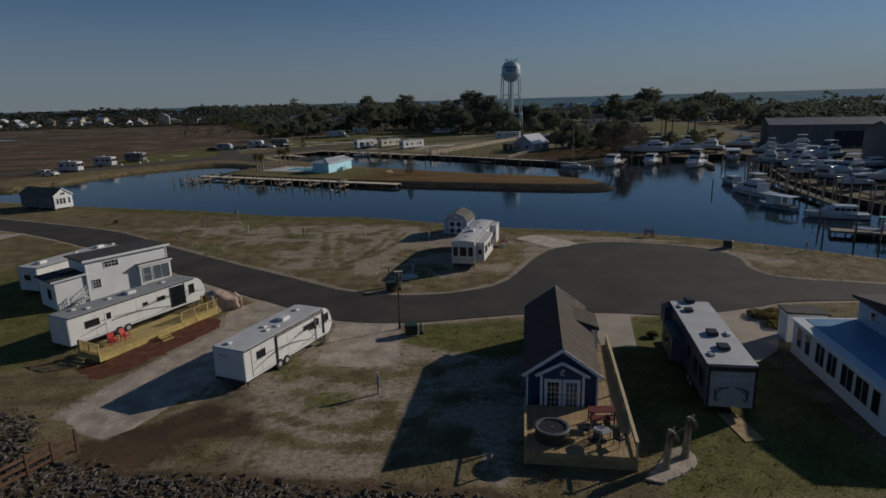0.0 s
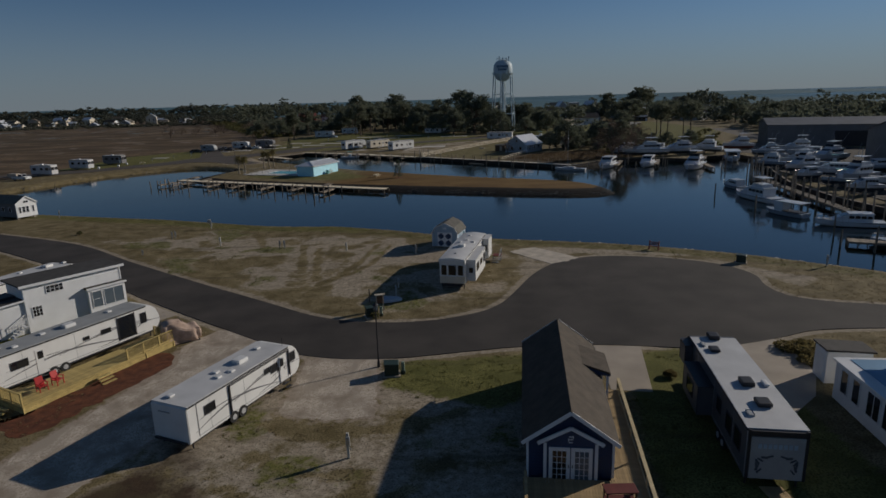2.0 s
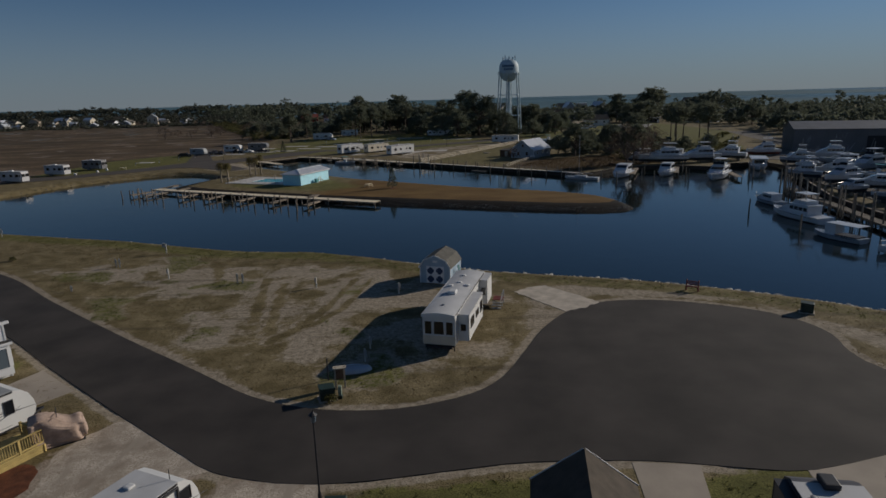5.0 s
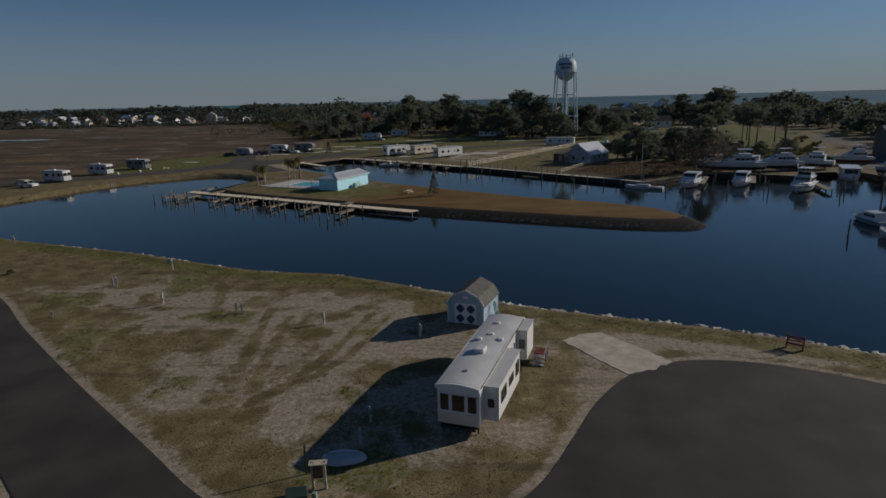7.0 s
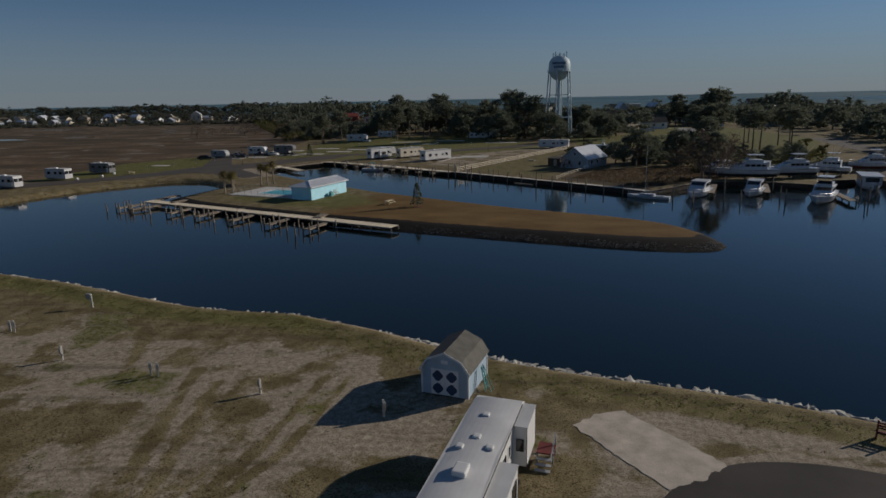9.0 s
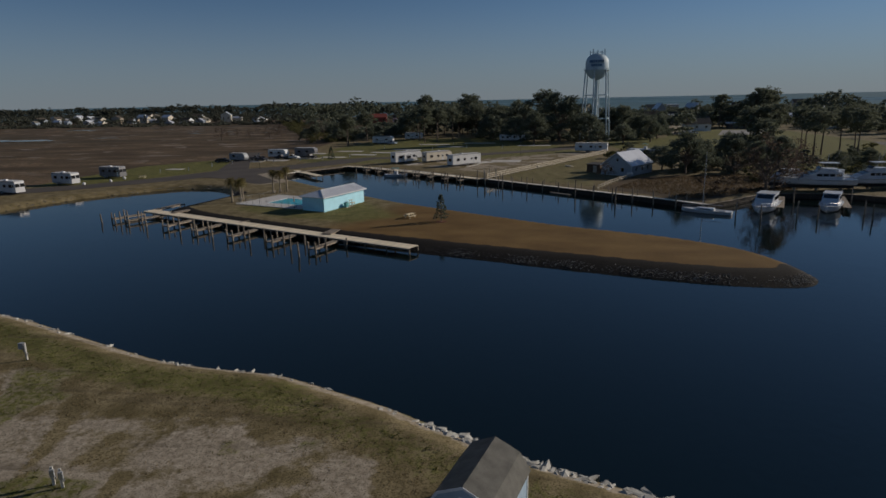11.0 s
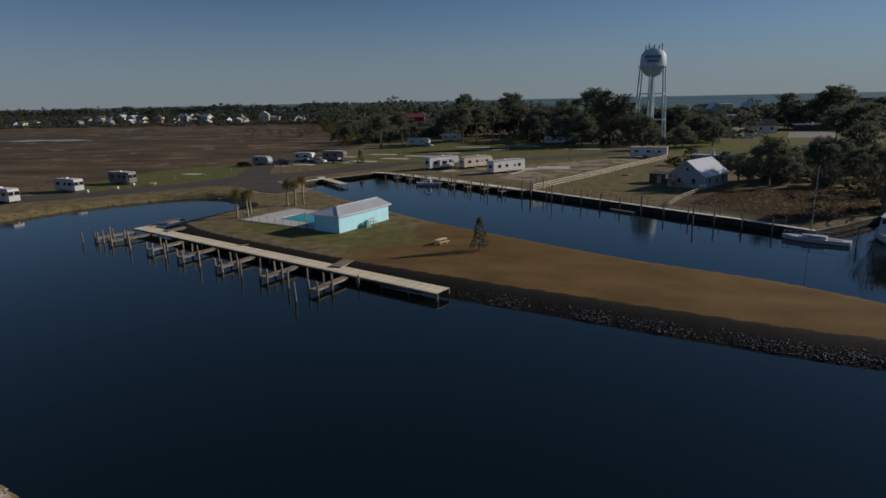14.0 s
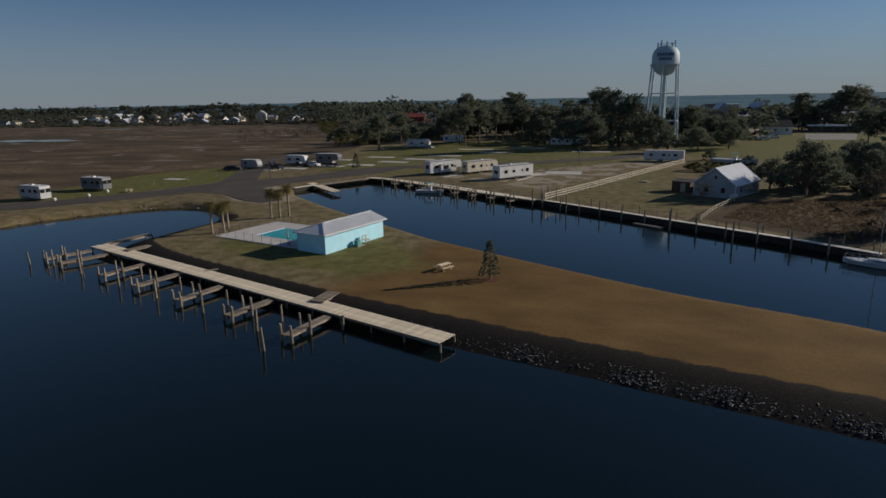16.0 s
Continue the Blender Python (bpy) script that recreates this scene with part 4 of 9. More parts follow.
# long trailer with the yellow deck
B = camper("travel_trailer", pose(-31.05, 60.15, 0, 0, 0, 62.8), "long white travel trailer with dark swooshes beside a wooden deck", 14.0, 2.5, 2.95, windows=[("-y", -4.9, 1.9, 1.25, 0.62), ("-y", 0.2, 2.0, 0.5, 0.3), ("-y", 1.9, 2.0, 0.85, 0.42), ("-y", 5.4, 1.95, 0.6, 0.95)], doors=[("-y", -3.4, 0.7, 1.95)], units=(-0.3,), vents=[(-5.4, 0.4), (-4.6, -0.4), (-2.2, 0.3), (3.3, 0.2)], axles=(-2.2,), tongue=True, roof=ROOF_GREY)
bm = bmesh.new()
add_box(bm, 3.75, -1.262, 0.75, 1.5, 0.03, 1.95)
part("open_doorway", bm, PANE, B)
for dx in (-0.8, 0.8):
    part("doorway_post", box(3.75 + dx, -1.27, 0.7, 0.1, 0.05, 2.05), DARK, B)

# fifth wheel on the sandy lot by the water
F = camper("fifth_wheel_trailer", pose(1.7, 82.5, 0, 0, 0, 75.7), "large white fifth-wheel trailer with slide-outs on sandy grass", 13.9, 2.75, 3.35, nose="fifth", floor=0.7, skin=WHITE, slides=[("-y", -6.0, 0.1, 0.75, 3.05, 0.95), ("-y", 3.5, 6.1, 0.75, 3.15, 0.75)], windows=[("s-y", -4.7, 2.1, 1.3, 0.85), ("s-y", -2.6, 2.1, 1.2, 0.6), ("s-y", -0.8, 2.1, 0.9, 1.0), ("-y", 1.2, 2.2, 0.7, 0.7), ("+y", -2, 2.1, 1.2, 0.8), ("+y", 2, 2.1, 1.2, 0.8)], doors=[("-y", 2.4, 0.7, 2.0)], units=(), vents=[], axles=(-2.2,), swoosh=False, tongue=False, category="camper")
roof_unit(F, -1.9, 0, 3.52)
for x_, y_ in ((1.3, 0.1), (0.2, 0.7), (3.6, 0.2), (0.5, -0.8)):
    roof_unit(F, x_, y_, 3.47, 0.42, 0.42, 0.16, WHITE, "roof_vent")
roof_unit(F, -5.2, 0, 3.52, 0.28, 0.28, 0.12, GREY, "roof_vent")
window(F, -6.0, -1.85, 1.95, 0.42, 0.55, "-x")
window(F, 3.5, -1.75, 2.05, 0.42, 0.75, "-x")
part("rear_cap", box(-6.96, 0, 0.7, 0.08, 2.7, 0.75), CREAM, F)
for y_, w_ in ((0.0, 0.92), (-0.90, 0.66), (0.90, 0.66)):
    window(F, -6.95, y_, 2.15, w_, 1.2, "-x", WHITE)
ARCH = [(-1.42 + 0.284 * k, 3.36 + 0.17 * (1 - (k / 5 - 1) ** 2)) for k in range(11)]
part("rear_header", add_loft(bmesh.new(), [[(x_, y_, z_) for y_, z_ in ARCH] + [(x_, 1.42, 3.12), (x_, -1.42, 3.12)] for x_ in (-7.22, -6.9)]), WHITE, F)
part("roof_crown", add_loft(bmesh.new(), [[(x_, y_ * 0.985, z_ + 0.012) for y_, z_ in ARCH] + [(x_, 1.39, 3.3), (x_, -1.39, 3.3)] for x_ in (-7.0, -3.0, 1.0, 5.7)]), ROOF_WHITE, F)
part("rear_bumper", box(-7.05, 0, 0.42, 0.16, 2.3, 0.16, bevel=0.03), DARK, F)
# dark board added under the floor to imitate the shade there
part("skirt_shadow_board", box(-2.0, 0, 0.45, 9.6, 2.5, 0.26), DARK, F, "dark board imitating the shade under the camper")
part("pin_box", box(6.2, 0, 0.9, 0.5, 0.4, 0.75), DARK, F)
for s in (-1, 1):
    part("landing_leg", cyl(4.1, s * 1.0, 0, 0.07, 0.75, 8), STEEL, F)

# toy hauler with a dark side
T = camper("toy_hauler", pose(16.45, 47.45, 0, 0, 0, 80.6), "white-roofed toy hauler trailer with dark sides and dark roof units", 13.2, 2.85, 3.35, nose="fifth", floor=0.6, skin=mat("toy_hauler_side", (0.10, 0.10, 0.11), 0.45, 0.1, 0.8), slides=[("+y", -0.6, 3.0, 0.7, 2.55, 0.9), ("+y", 4.6, 6.0, 1.6, 3.0, 0.5)], slide_roof=DARK, windows=[("+y", -5.2, 2.0, 1.0, 1.1), ("+y", -3.7, 2.0, 1.0, 1.1), ("s+y", 1.2, 1.75, 1.5, 1.0), ("+y", -1.8, 2.1, 0.8, 0.9)], doors=[("-y", 1.5, 0.7, 2.0)], units=(5.3, -1.6), vents=[], axles=(-2.6,), swoosh=False, tongue=False, unit_mat=DARK, category="camper")
roof_unit(T, 3.1, 0.5, 3.39, 0.75, 0.6, 0.2, DARK, "roof_vent")
roof_unit(T, -4.0, -0.1, 3.39, 0.85, 0.75, 0.24, DARK, "roof_vent")
roof_unit(T, -1.6, -1.0, 3.39, 0.7, 0.3, 0.16, WHITE, "roof_vent")
roof_unit(T, 4.0, 1.0, 3.39, 0.7, 0.25, 0.1, GREY, "roof_vent")
roof_unit(T, -5.1, 0.9, 3.39, 0.6, 0.35, 0.06, GREY, "roof_hatch")
ramp_door = part("ramp_door", box(-6.64, 0, 0.62, 0.09, 2.55, 2.35, bevel=0.03), GREY, T, "grey ramp door with a dark emblem")
bm = bmesh.new()
for k in range(8):
    part("lettering_bar", box(-6.70, 0.85 - 0.24 * k, 2.35, 0.02, 0.17, 0.26), PALE_BLUE, ramp_door)
for s in (-1, 1):
    for k in range(7):
        a = 0.35 + k * 0.30
        add_box(bm, -6.70, s * 0.95 * math.sin(a), 1.35 + 0.55 * math.cos(a), 0.02, 0.32, 0.085 + 0.03 * (k % 2), rx=s * (-20 + 25 * k))
part("emblem", bm, mat("blue_grey_emblem", (0.07, 0.085, 0.11), 0.5, 0.1, 2.0), ramp_door)
bm = bmesh.new()
for s in (-1, 1):
    add_box(bm, -6.64, s * 1.35, 0.6, 0.12, 0.12, 2.75)
add_box(bm, -6.64, 0, 3.02, 0.12, 2.8, 0.28)
part("rear_frame", bm, DARK, T)


# ---- houses, sheds and decks ----
def gable_house(name, m, label, W, L, eave, ridge, wall, roof, over=0.25, trim=None, category="house", base=0.0, board=0.18):
    """A gabled house: ridge along y, front gable at -y. Real siding boards on the walls."""
    root = thing(name, m, label, category)
    w, h = W / 2, L / 2
    part("wall", add_profile(bmesh.new(), [(-w, base), (w, base), (w, eave), (0, ridge), (-w, eave)], -h, h), wall, root)
    if board:
        z = base + 0.02
        me_side = mesh_of(box(0, 0, 0, 0.02, L - 0.04, board - 0.025), "siding_board", wall)
        while z < ridge - 0.25:
            half = w if z < eave - board else w * (ridge - z - board) / (ridge - eave)
            q = mesh_of(box(0, 0, 0, 2 * half - 0.02, 0.02, board - 0.025), "siding_board", wall)
            for s in (-1, 1):
                shared("siding_board", q, root, pose(0, s * (h + 0.008), z))
            if z < eave - board:
                for s in (-1, 1):
                    shared("siding_board", me_side, root, pose(s * (w + 0.008), 0, z))
            z += board
    t = 0.12
    k = (ridge - eave) / w
    for s in (-1, 1):
        e = w + over
        out = [(0, ridge + t * 0.6), (s * e, eave - k * over + t * 0.6), (s * e, eave - k * over + t * 1.6), (0, ridge + t * 1.9)]
        rf = part("roof", add_profile(bmesh.new(), out, -h - over, h + over), roof, root)
        nrow = int(math.hypot(e, ridge - eave) / 0.35) if board else 0
        me_row = mesh_of(box(0, 0, 0, 0.3, L + 2 * over - 0.02, 0.022), "shingle_course", roof)
        for i in range(nrow):
            f0 = i / nrow
            x = s * e * (1 - f0)
            z = eave - k * over + t * 1.6 + (ridge + t * 0.3 - eave + k * over) * f0
            shared("shingle_course", me_row, rf, pose(x - s * 0.12, 0, z + 0.012, 0, s * math.degrees(math.atan(k)), 0))
    if trim:
        for sy in (-1, 1):
            for s in (-1, 1):
                e = w + over
                part("trim_board", add_beam(bmesh.new(), (0, sy * (h + over + 0.015), ridge + t * 1.1), (s * e, sy * (h + over + 0.015), eave - k * over + t * 1.1), 0.04, 0.2), trim, root)
                part("corner_board", box(s * (w + 0.01), sy * (h + 0.01), base, 0.12, 0.12, eave - base), trim, root)
    return root


WHITE_TRIM = mat("white_trim_paint", (0.72, 0.73, 0.74), 0.5, 0.05, 1.0)

# navy cottage on the near lot
cottage = gable_house("cottage", pose(6.0, 47.75, 0, 0, 0, -8), "small navy-blue cottage with brown shingle roof and white trim", 4.3, 12.4, 2.75, 4.3, NAVY, SHINGLE, 0.3, WHITE_TRIM)
bm = bmesh.new()
add_profile(bm, [(-1.35, 0.45), (1.35, 0.45), (1.35, 2.75), (0, 3.5), (-1.35, 2.75)], -6.5, -6.2)
bay = part("entry_bay", bm, NAVY, cottage)
for s in (-1, 1):
    part("bay_trim", add_beam(bmesh.new(), (0, -6.54, 3.62), (s * 1.65, -6.54, 2.72), 0.1, 0.18), WHITE_TRIM, bay)
    part("bay_post", box(s * 1.28, -6.53, 0.45, 0.16, 0.06, 2.3), WHITE_TRIM, bay)
for s in (-1, 1):
    d = part("french_door", box(s * 0.56, -6.535, 0.48, 1.06, 0.05, 2.05), WHITE_TRIM, cottage, "white french door with small panes")
    me_pane = mesh_of(box(0, 0, -0.15, 0.2, 0.014, 0.3), "pane", PANE if s < 0 else PANE_BLUE)
    for i in range(3):
        for j in range(5):
            shared("pane", me_pane, d, pose(s * 0.56 + (i - 1) * 0.24, -6.567, 0.82 + 0.34 * j))
    part("door_handle", box(s * 0.1, -6.58, 1.4, 0.04, 0.05, 0.16), DARK, d)
bm = bmesh.new()
for k, (dx, dz) in enumerate(((0, 0.16), (0, 0), (0, -0.16), (0.11, 0.08), (-0.11, -0.08))):
    add_box(bm, dx, -6.52, 2.95 + dz, 0.2 if dx == 0 else 0.05, 0.03, 0.05 if dx == 0 else 0.16)
part("wall_sign_bar", bm, WHITE_TRIM, cottage)
# side porch roof
bm = bmesh.new()
add_profile(bm, [(0.9, 3.72), (3.0, 3.02), (3.0, 2.9), (0.9, 3.6)], 1.2, 4.2)
part("porch_roof", bm, SHINGLE, cottage)
bm = bmesh.new()
add_profile(bm, [(0.9, 3.60), (3.0, 2.9), (3.0, 2.76), (2.0, 2.9)], 1.22, 1.34)
add_profile(bm, [(0.9, 3.60), (3.0, 2.9), (3.0, 2.76), (2.0, 2.9)], 4.06, 4.18)
part("porch_gable", bm, NAVY, cottage)
for y in (1.4, 4.0):
    part("porch_post", box(2.85, y, 0.45, 0.12, 0.12, 2.4), WHITE_TRIM, cottage)
for y, w in ((-4.6, 0.8), (-1.5, 0.9), (5.0, 0.8)):
    window(cottage, 2.17, y, 1.75, w, 1.0, "+x", WHITE_TRIM, lattice=(1, 2))
    window(cottage, -2.17, y, 1.75, w, 1.0, "-x", WHITE_TRIM, lattice=(1, 2))


def deck(name, outline, z, wood, label, board=0.14, heading=0.0, skirt=True):
    """A raised timber deck: boards of their own, joists and posts below, upright skirt boards."""
    root = thing(name, pose(0, 0, 0), label, "deck", kind="")
    c, s = math.cos(radians(heading)), math.sin(radians(heading))
    loc = [(x * c + y * s, -x * s + y * c) for x, y in outline]
    v0, v1 = min(p[1] for p in loc), max(p[1] for p in loc)
    v = v0 + board / 2
    lens = {}
    while v < v1:
        cuts = []
        for (x0, y0), (x1, y1) in zip(loc, loc[1:] + loc[:1]):
            if (y0 > v) != (y1 > v):
                cuts.append(x0 + (v - y0) / (y1 - y0) * (x1 - x0))
        cuts.sort()
        for a, b_ in zip(cuts[::2], cuts[1::2]):
            if b_ - a < 0.3:
                continue
            q = round(b_ - a, 1)
            if q not in lens:
                lens[q] = mesh_of(box(0, 0, -0.04, q, board - 0.008, 0.04), "board", wood)
            u = (a + b_) / 2
            shared("board", lens[q], root, pose(u * c - v * s, u * s + v * c, z, 0, 0, heading))
        v += board
    bm = bmesh.new()
    for (x0, y0), (x1, y1) in zip(outline, outline[1:] + outline[:1]):
        add_beam(bm, (x0, y0, z - 0.14), (x1, y1, z - 0.14), 0.05, 0.2)
    part("rim_joist", bm, wood, root)
    for x, y in outline:
        part("deck_post", box(x, y, -0.05, 0.12, 0.12, z), wood, root)
    if skirt:
        bm = bmesh.new()
        for (x0, y0), (x1, y1) in zip(outline, outline[1:] + outline[:1]):
            for zz in (0.0, 0.14, 0.28, 0.42):
                if z > zz + 0.24:
                    add_beam(bm, (x0, y0, zz + 0.06), (x1, y1, zz + 0.06), 0.03, 0.12)
        part("skirt_board", bm, wood, root)
    return root


def railing(root, pts, z, wood, h=0.95, step=1.6, pickets=0.14, cap=0.14):
    """Posts, rails and pickets along a line, on a deck."""
    for x, y, a in along(pts, step):
        part("rail_post", box(x, y, z, 0.1, 0.1, h, rz=a), wood, root)
    part("rail_post", box(pts[-1][0], pts[-1][1], z, 0.1, 0.1, h), wood, root)
    for (x0, y0), (x1, y1) in zip(pts, pts[1:]):
        part("top_rail", add_beam(bmesh.new(), (x0, y0, z + h + 0.02), (x1, y1, z + h + 0.02), cap, 0.04), wood, root)
        part("bottom_rail", add_beam(bmesh.new(), (x0, y0, z + 0.12), (x1, y1, z + 0.12), 0.05, 0.08), wood, root)
    if pickets:
        me_ = mesh_of(box(0, 0, 0, 0.035, 0.035, h - 0.14), "picket", wood)
        for x, y, a in along(pts, pickets):
            shared("picket", me_, root, pose(x, y, z + 0.14, 0, 0, a))


d1 = deck("deck", [(2.15, 36.4), (8.0, 35.5), (10.3, 50.6), (8.7, 51.0), (7.15, 41.0), (2.8, 41.6)], 0.75, LUMBER_TAN, "tan timber deck with long rail beside the cottage", 0.15, 82)
railing(d1, [(8.0, 35.6), (10.25, 50.6)], 0.75, mat("pale_new_lumber", (0.62, 0.50, 0.29), 0.7, 0.1, 2.0, 0.1), 0.85, 2.4, 0, 0.19)
railing(d1, [(2.2, 36.5), (2.75, 40.9)], 0.75, LUMBER_TAN, 0.8, 2.0, 0, 0.14)
d2 = deck("deck", [(-29.6, 51.3), (-32.0, 52.6), (-26.6, 63.6), (-24.2, 62.4), (-25.4, 60.0)], 0.55, LUMBER, "yellow treated-timber deck with picket rails along the trailer", 0.15, 63)
railing(d2, [(-26.1, 58.5), (-25.4, 60.0), (-24.2, 62.4), (-26.2, 63.4)], 0.55, LUMBER, 0.9, 1.5, 0.14)
railing(d2, [(-29.6, 51.3), (-31.9, 52.5)], 0.55, LUMBER, 0.9, 1.2, 0.14)
for i in range(3):
    part("stair_tread", box(-31.1 - 0.13 * i, 51.4 - 0.26 * i, 0.36 - 0.18 * i, 1.1, 0.28, 0.05, rz=-27), LUMBER, d2)
for i in range(3):
    part("stair_tread", box(-26.75 + 0.26 * i, 56.1 - 0.13 * i, 0.36 - 0.18 * i, 0.28, 1.1, 0.05, rz=-27), LUMBER, d2)


def lawn_chair(m):
    root = thing("armchair", m, "red plastic garden armchair on the timber deck", "chair", "red chairs on the deck")
    part("seat", box(0, 0, 0.36, 0.55, 0.55, 0.05, bevel=0.02), RED, root)
    part("backrest", box(0, 0.27, 0.4, 0.55, 0.05, 0.6, rx=-12, bevel=0.02), RED, root)
    for sx in (-1, 1):
        part("armrest", box(sx * 0.3, 0, 0.58, 0.08, 0.6, 0.04), RED, root)
        for sy in (-1, 1):
            part("leg", box(sx * 0.27, sy * 0.24, 0, 0.05, 0.05, 0.58), RED, root)
    return root


lawn_chair(pose(-29.7, 53.6, 0.55, 0, 0, 60))
lawn_chair(pose(-29.2, 54.6, 0.55, 0, 0, 75))

# hot tub, patio set and folded table on the cottage deck
tub = thing("hot_tub", pose(3.85, 37.7, 0.75), "round dark hot tub with a grey rim on the timber deck", "hot tub")
part("tub_wall", cyl(0, 0, 0, 0.95, 0.62, 28), mat("brown_resin_tub", (0.05, 0.038, 0.03), 0.6, 0.12, 3.0), tub)
bm = bmesh.new()
add_loft(bm, [[(r * math.cos(a * math.pi / 16), r * math.sin(a * math.pi / 16), z) for a in range(32)] for r, z in ((0.98, 0.62), (1.02, 0.70), (0.94, 0.74), (0.80, 0.73), (0.78, 0.60))], caps=False)
part("rim", bm, mat("grey_vinyl_rim", (0.12, 0.125, 0.13), 0.5, 0.1, 3.0), tub)
part("cover", cyl(0, 0, 0.6, 0.79, 0.06, 28), mat("dark_vinyl_cover", (0.035, 0.035, 0.04), 0.5, 0.15, 2.0), tub)
part("cover_handle", box(0, 0, 0.66, 0.09, 0.09, 0.03), GREY, tub)


def patio_chair(m):
    root = thing("patio_chair", m, "dark woven patio chair on the timber deck", "chair", "patio chairs")
    part("seat", box(0, 0, 0.4, 0.5, 0.5, 0.05, bevel=0.02), DARK, root)
    bm = bmesh.new()
    for i in range(6):
        add_box(bm, -0.22 + 0.088 * i, 0.26, 0.45, 0.06, 0.03, 0.52, rx=-10)
    part("backrest", bm, DARK, root)
    for sx in (-1, 1):
        part("armrest", box(sx * 0.27, 0, 0.62, 0.05, 0.5, 0.03), DARK, root)
        for sy in (-1, 1):
            part("leg", box(sx * 0.24, sy * 0.22, 0, 0.035, 0.035, 0.62), DARK, root)
    return root


for x, y, r in ((5.9, 38.2, 60), (6.1, 36.9, 140), (7.5, 37.1, 210), (7.3, 38.3, -60)):
    patio_chair(pose(x - 0.12, y - 0.4, 0.75, 0, 0, r + 180))
tb = thing("patio_table", pose(6.53, 37.2, 0.75), "small round patio table with things on it", "table")
part("tabletop", cyl(0, 0, 0.68, 0.48, 0.04, 20), GREY, tb)
part("pedestal", cyl(0, 0, 0, 0.05, 0.68, 8), DARK, tb)
part("foot", cyl(0, 0, 0, 0.3, 0.04, 14), DARK, tb)
bk = thing("serving_cart", pose(7.0, 39.15, 0.75, 0, 0, 0), "maroon-topped serving cart beside the cottage door", "cart")
part("top", box(0, 0, 0.85, 1.55, 0.75, 0.06, bevel=0.02), MAROON, bk)
part("shelf", box(0, 0, 0.3, 1.4, 0.6, 0.04), MAROON, bk)
for sx in (-1, 1):
    for sy in (-1, 1):
        part("leg", box(sx * 0.68, sy * 0.28, 0, 0.07, 0.07, 0.85), BROWN_WOOD, bk)

# wood-clad double-height home behind the long trailer
HB = thing("park_home", pose(-39.1, 66.5, 0, 0, 0, 53), "white two-level park home with charcoal roof and bay window", "house")
part("wall", box(4.35, 1.95, 0, 8.7, 3.9, 4.4), WHITE_SIDING, HB)
part("wall", box(-1.5, 2.1, 0, 3.0, 3.9, 2.95), WHITE_SIDING, HB)
for i in range(19):
    part("siding_board", box(4.35, -0.008, 0.1 + 0.22 * i, 8.68, 0.02, 0.19), WHITE_SIDING, HB)
    part("siding_board", box(8.708, 1.95, 0.1 + 0.22 * i, 0.02, 3.88, 0.19), WHITE_SIDING, HB)
    if i < 12:
        part("siding_board", box(-1.5, 0.14, 0.1 + 0.22 * i, 2.98, 0.02, 0.19), WHITE_SIDING, HB)
        part("siding_board", box(-3.008, 2.1, 0.1 + 0.22 * i, 0.02, 3.88, 0.19), WHITE_SIDING, HB)
part("roof", add_prism(bmesh.new(), [(-0.3, -0.3), (9.0, -0.3), (9.0, 4.15), (-0.3, 4.15)], 4.42, 4.56), SHINGLE_DARK, HB)
part("roof", add_profile(bmesh.new(), [(-3.35, 3.06), (0.0, 3.22), (0.0, 3.10), (-3.35, 2.94)], -0.1, 4.2), SHINGLE_DARK, HB)
part("roof_hatch", box(-0.9, 2.4, 3.12, 1.6, 1.3, 0.25), DARK, HB)
part("fascia", box(4.35, -0.32, 4.36, 9.35, 0.05, 0.24), WHITE_TRIM, HB)
part("fascia", box(-1.68, -0.13, 3.0, 3.4, 0.05, 0.16, ry=-3), WHITE_TRIM, HB)
for x in (0.05, 8.66):
    part("corner_board", box(x, -0.03, 0.0, 0.12, 0.06, 4.36), WHITE_TRIM, HB)
window(HB, 2.6, -0.02, 3.7, 1.5, 0.7, "-y", WHITE_TRIM, lattice=(4, 2))
window(HB, 0.9, -0.02, 1.9, 0.85, 1.0, "-y", WHITE_TRIM, lattice=(3, 3))
window(HB, -3.02, 1.6, 1.5, 0.8, 1.1, "-x", DARK)
part("bay", box(6.95, -0.28, 0.35, 3.5, 0.56, 2.5), WHITE_SIDING, HB)
part("bay_roof", box(6.95, -0.32, 2.85, 3.8, 0.72, 0.14), SHINGLE_DARK, HB)
part("bay_fascia", box(6.95, -0.7, 2.78, 3.85, 0.05, 0.2), WHITE_TRIM, HB)
window(HB, 5.95, -0.57, 1.75, 0.95, 1.65, "-y", WHITE_TRIM, PANE_BLUE, (1, 2))
window(HB, 7.55, -0.57, 1.75, 1.9, 1.65, "-y", WHITE_TRIM, PANE_BLUE, (2, 1))
window(HB, 8.71, -0.28, 1.75, 0.4, 1.5, "+x", WHITE_TRIM, PANE_BLUE)
# outside stair up to its door
for i in range(5):
    part("stair_tread", box(-1.5 + 0.26 * i, -0.45, 0.15 + 0.18 * i, 0.28, 0.9, 0.05), WHITE_TRIM, HB)
for s in (-0.92, 0.02):
    part("stair_rail", add_beam(bmesh.new(), (-1.6, s, 1.0), (0.0, s, 1.95), 0.06, 0.08), WHITE_TRIM, HB)
    for i in range(7):
        part("picket", box(-1.55 + 0.24 * i, s, 0.1 + 0.145 * i, 0.04, 0.04, 0.92), WHITE_TRIM, HB)

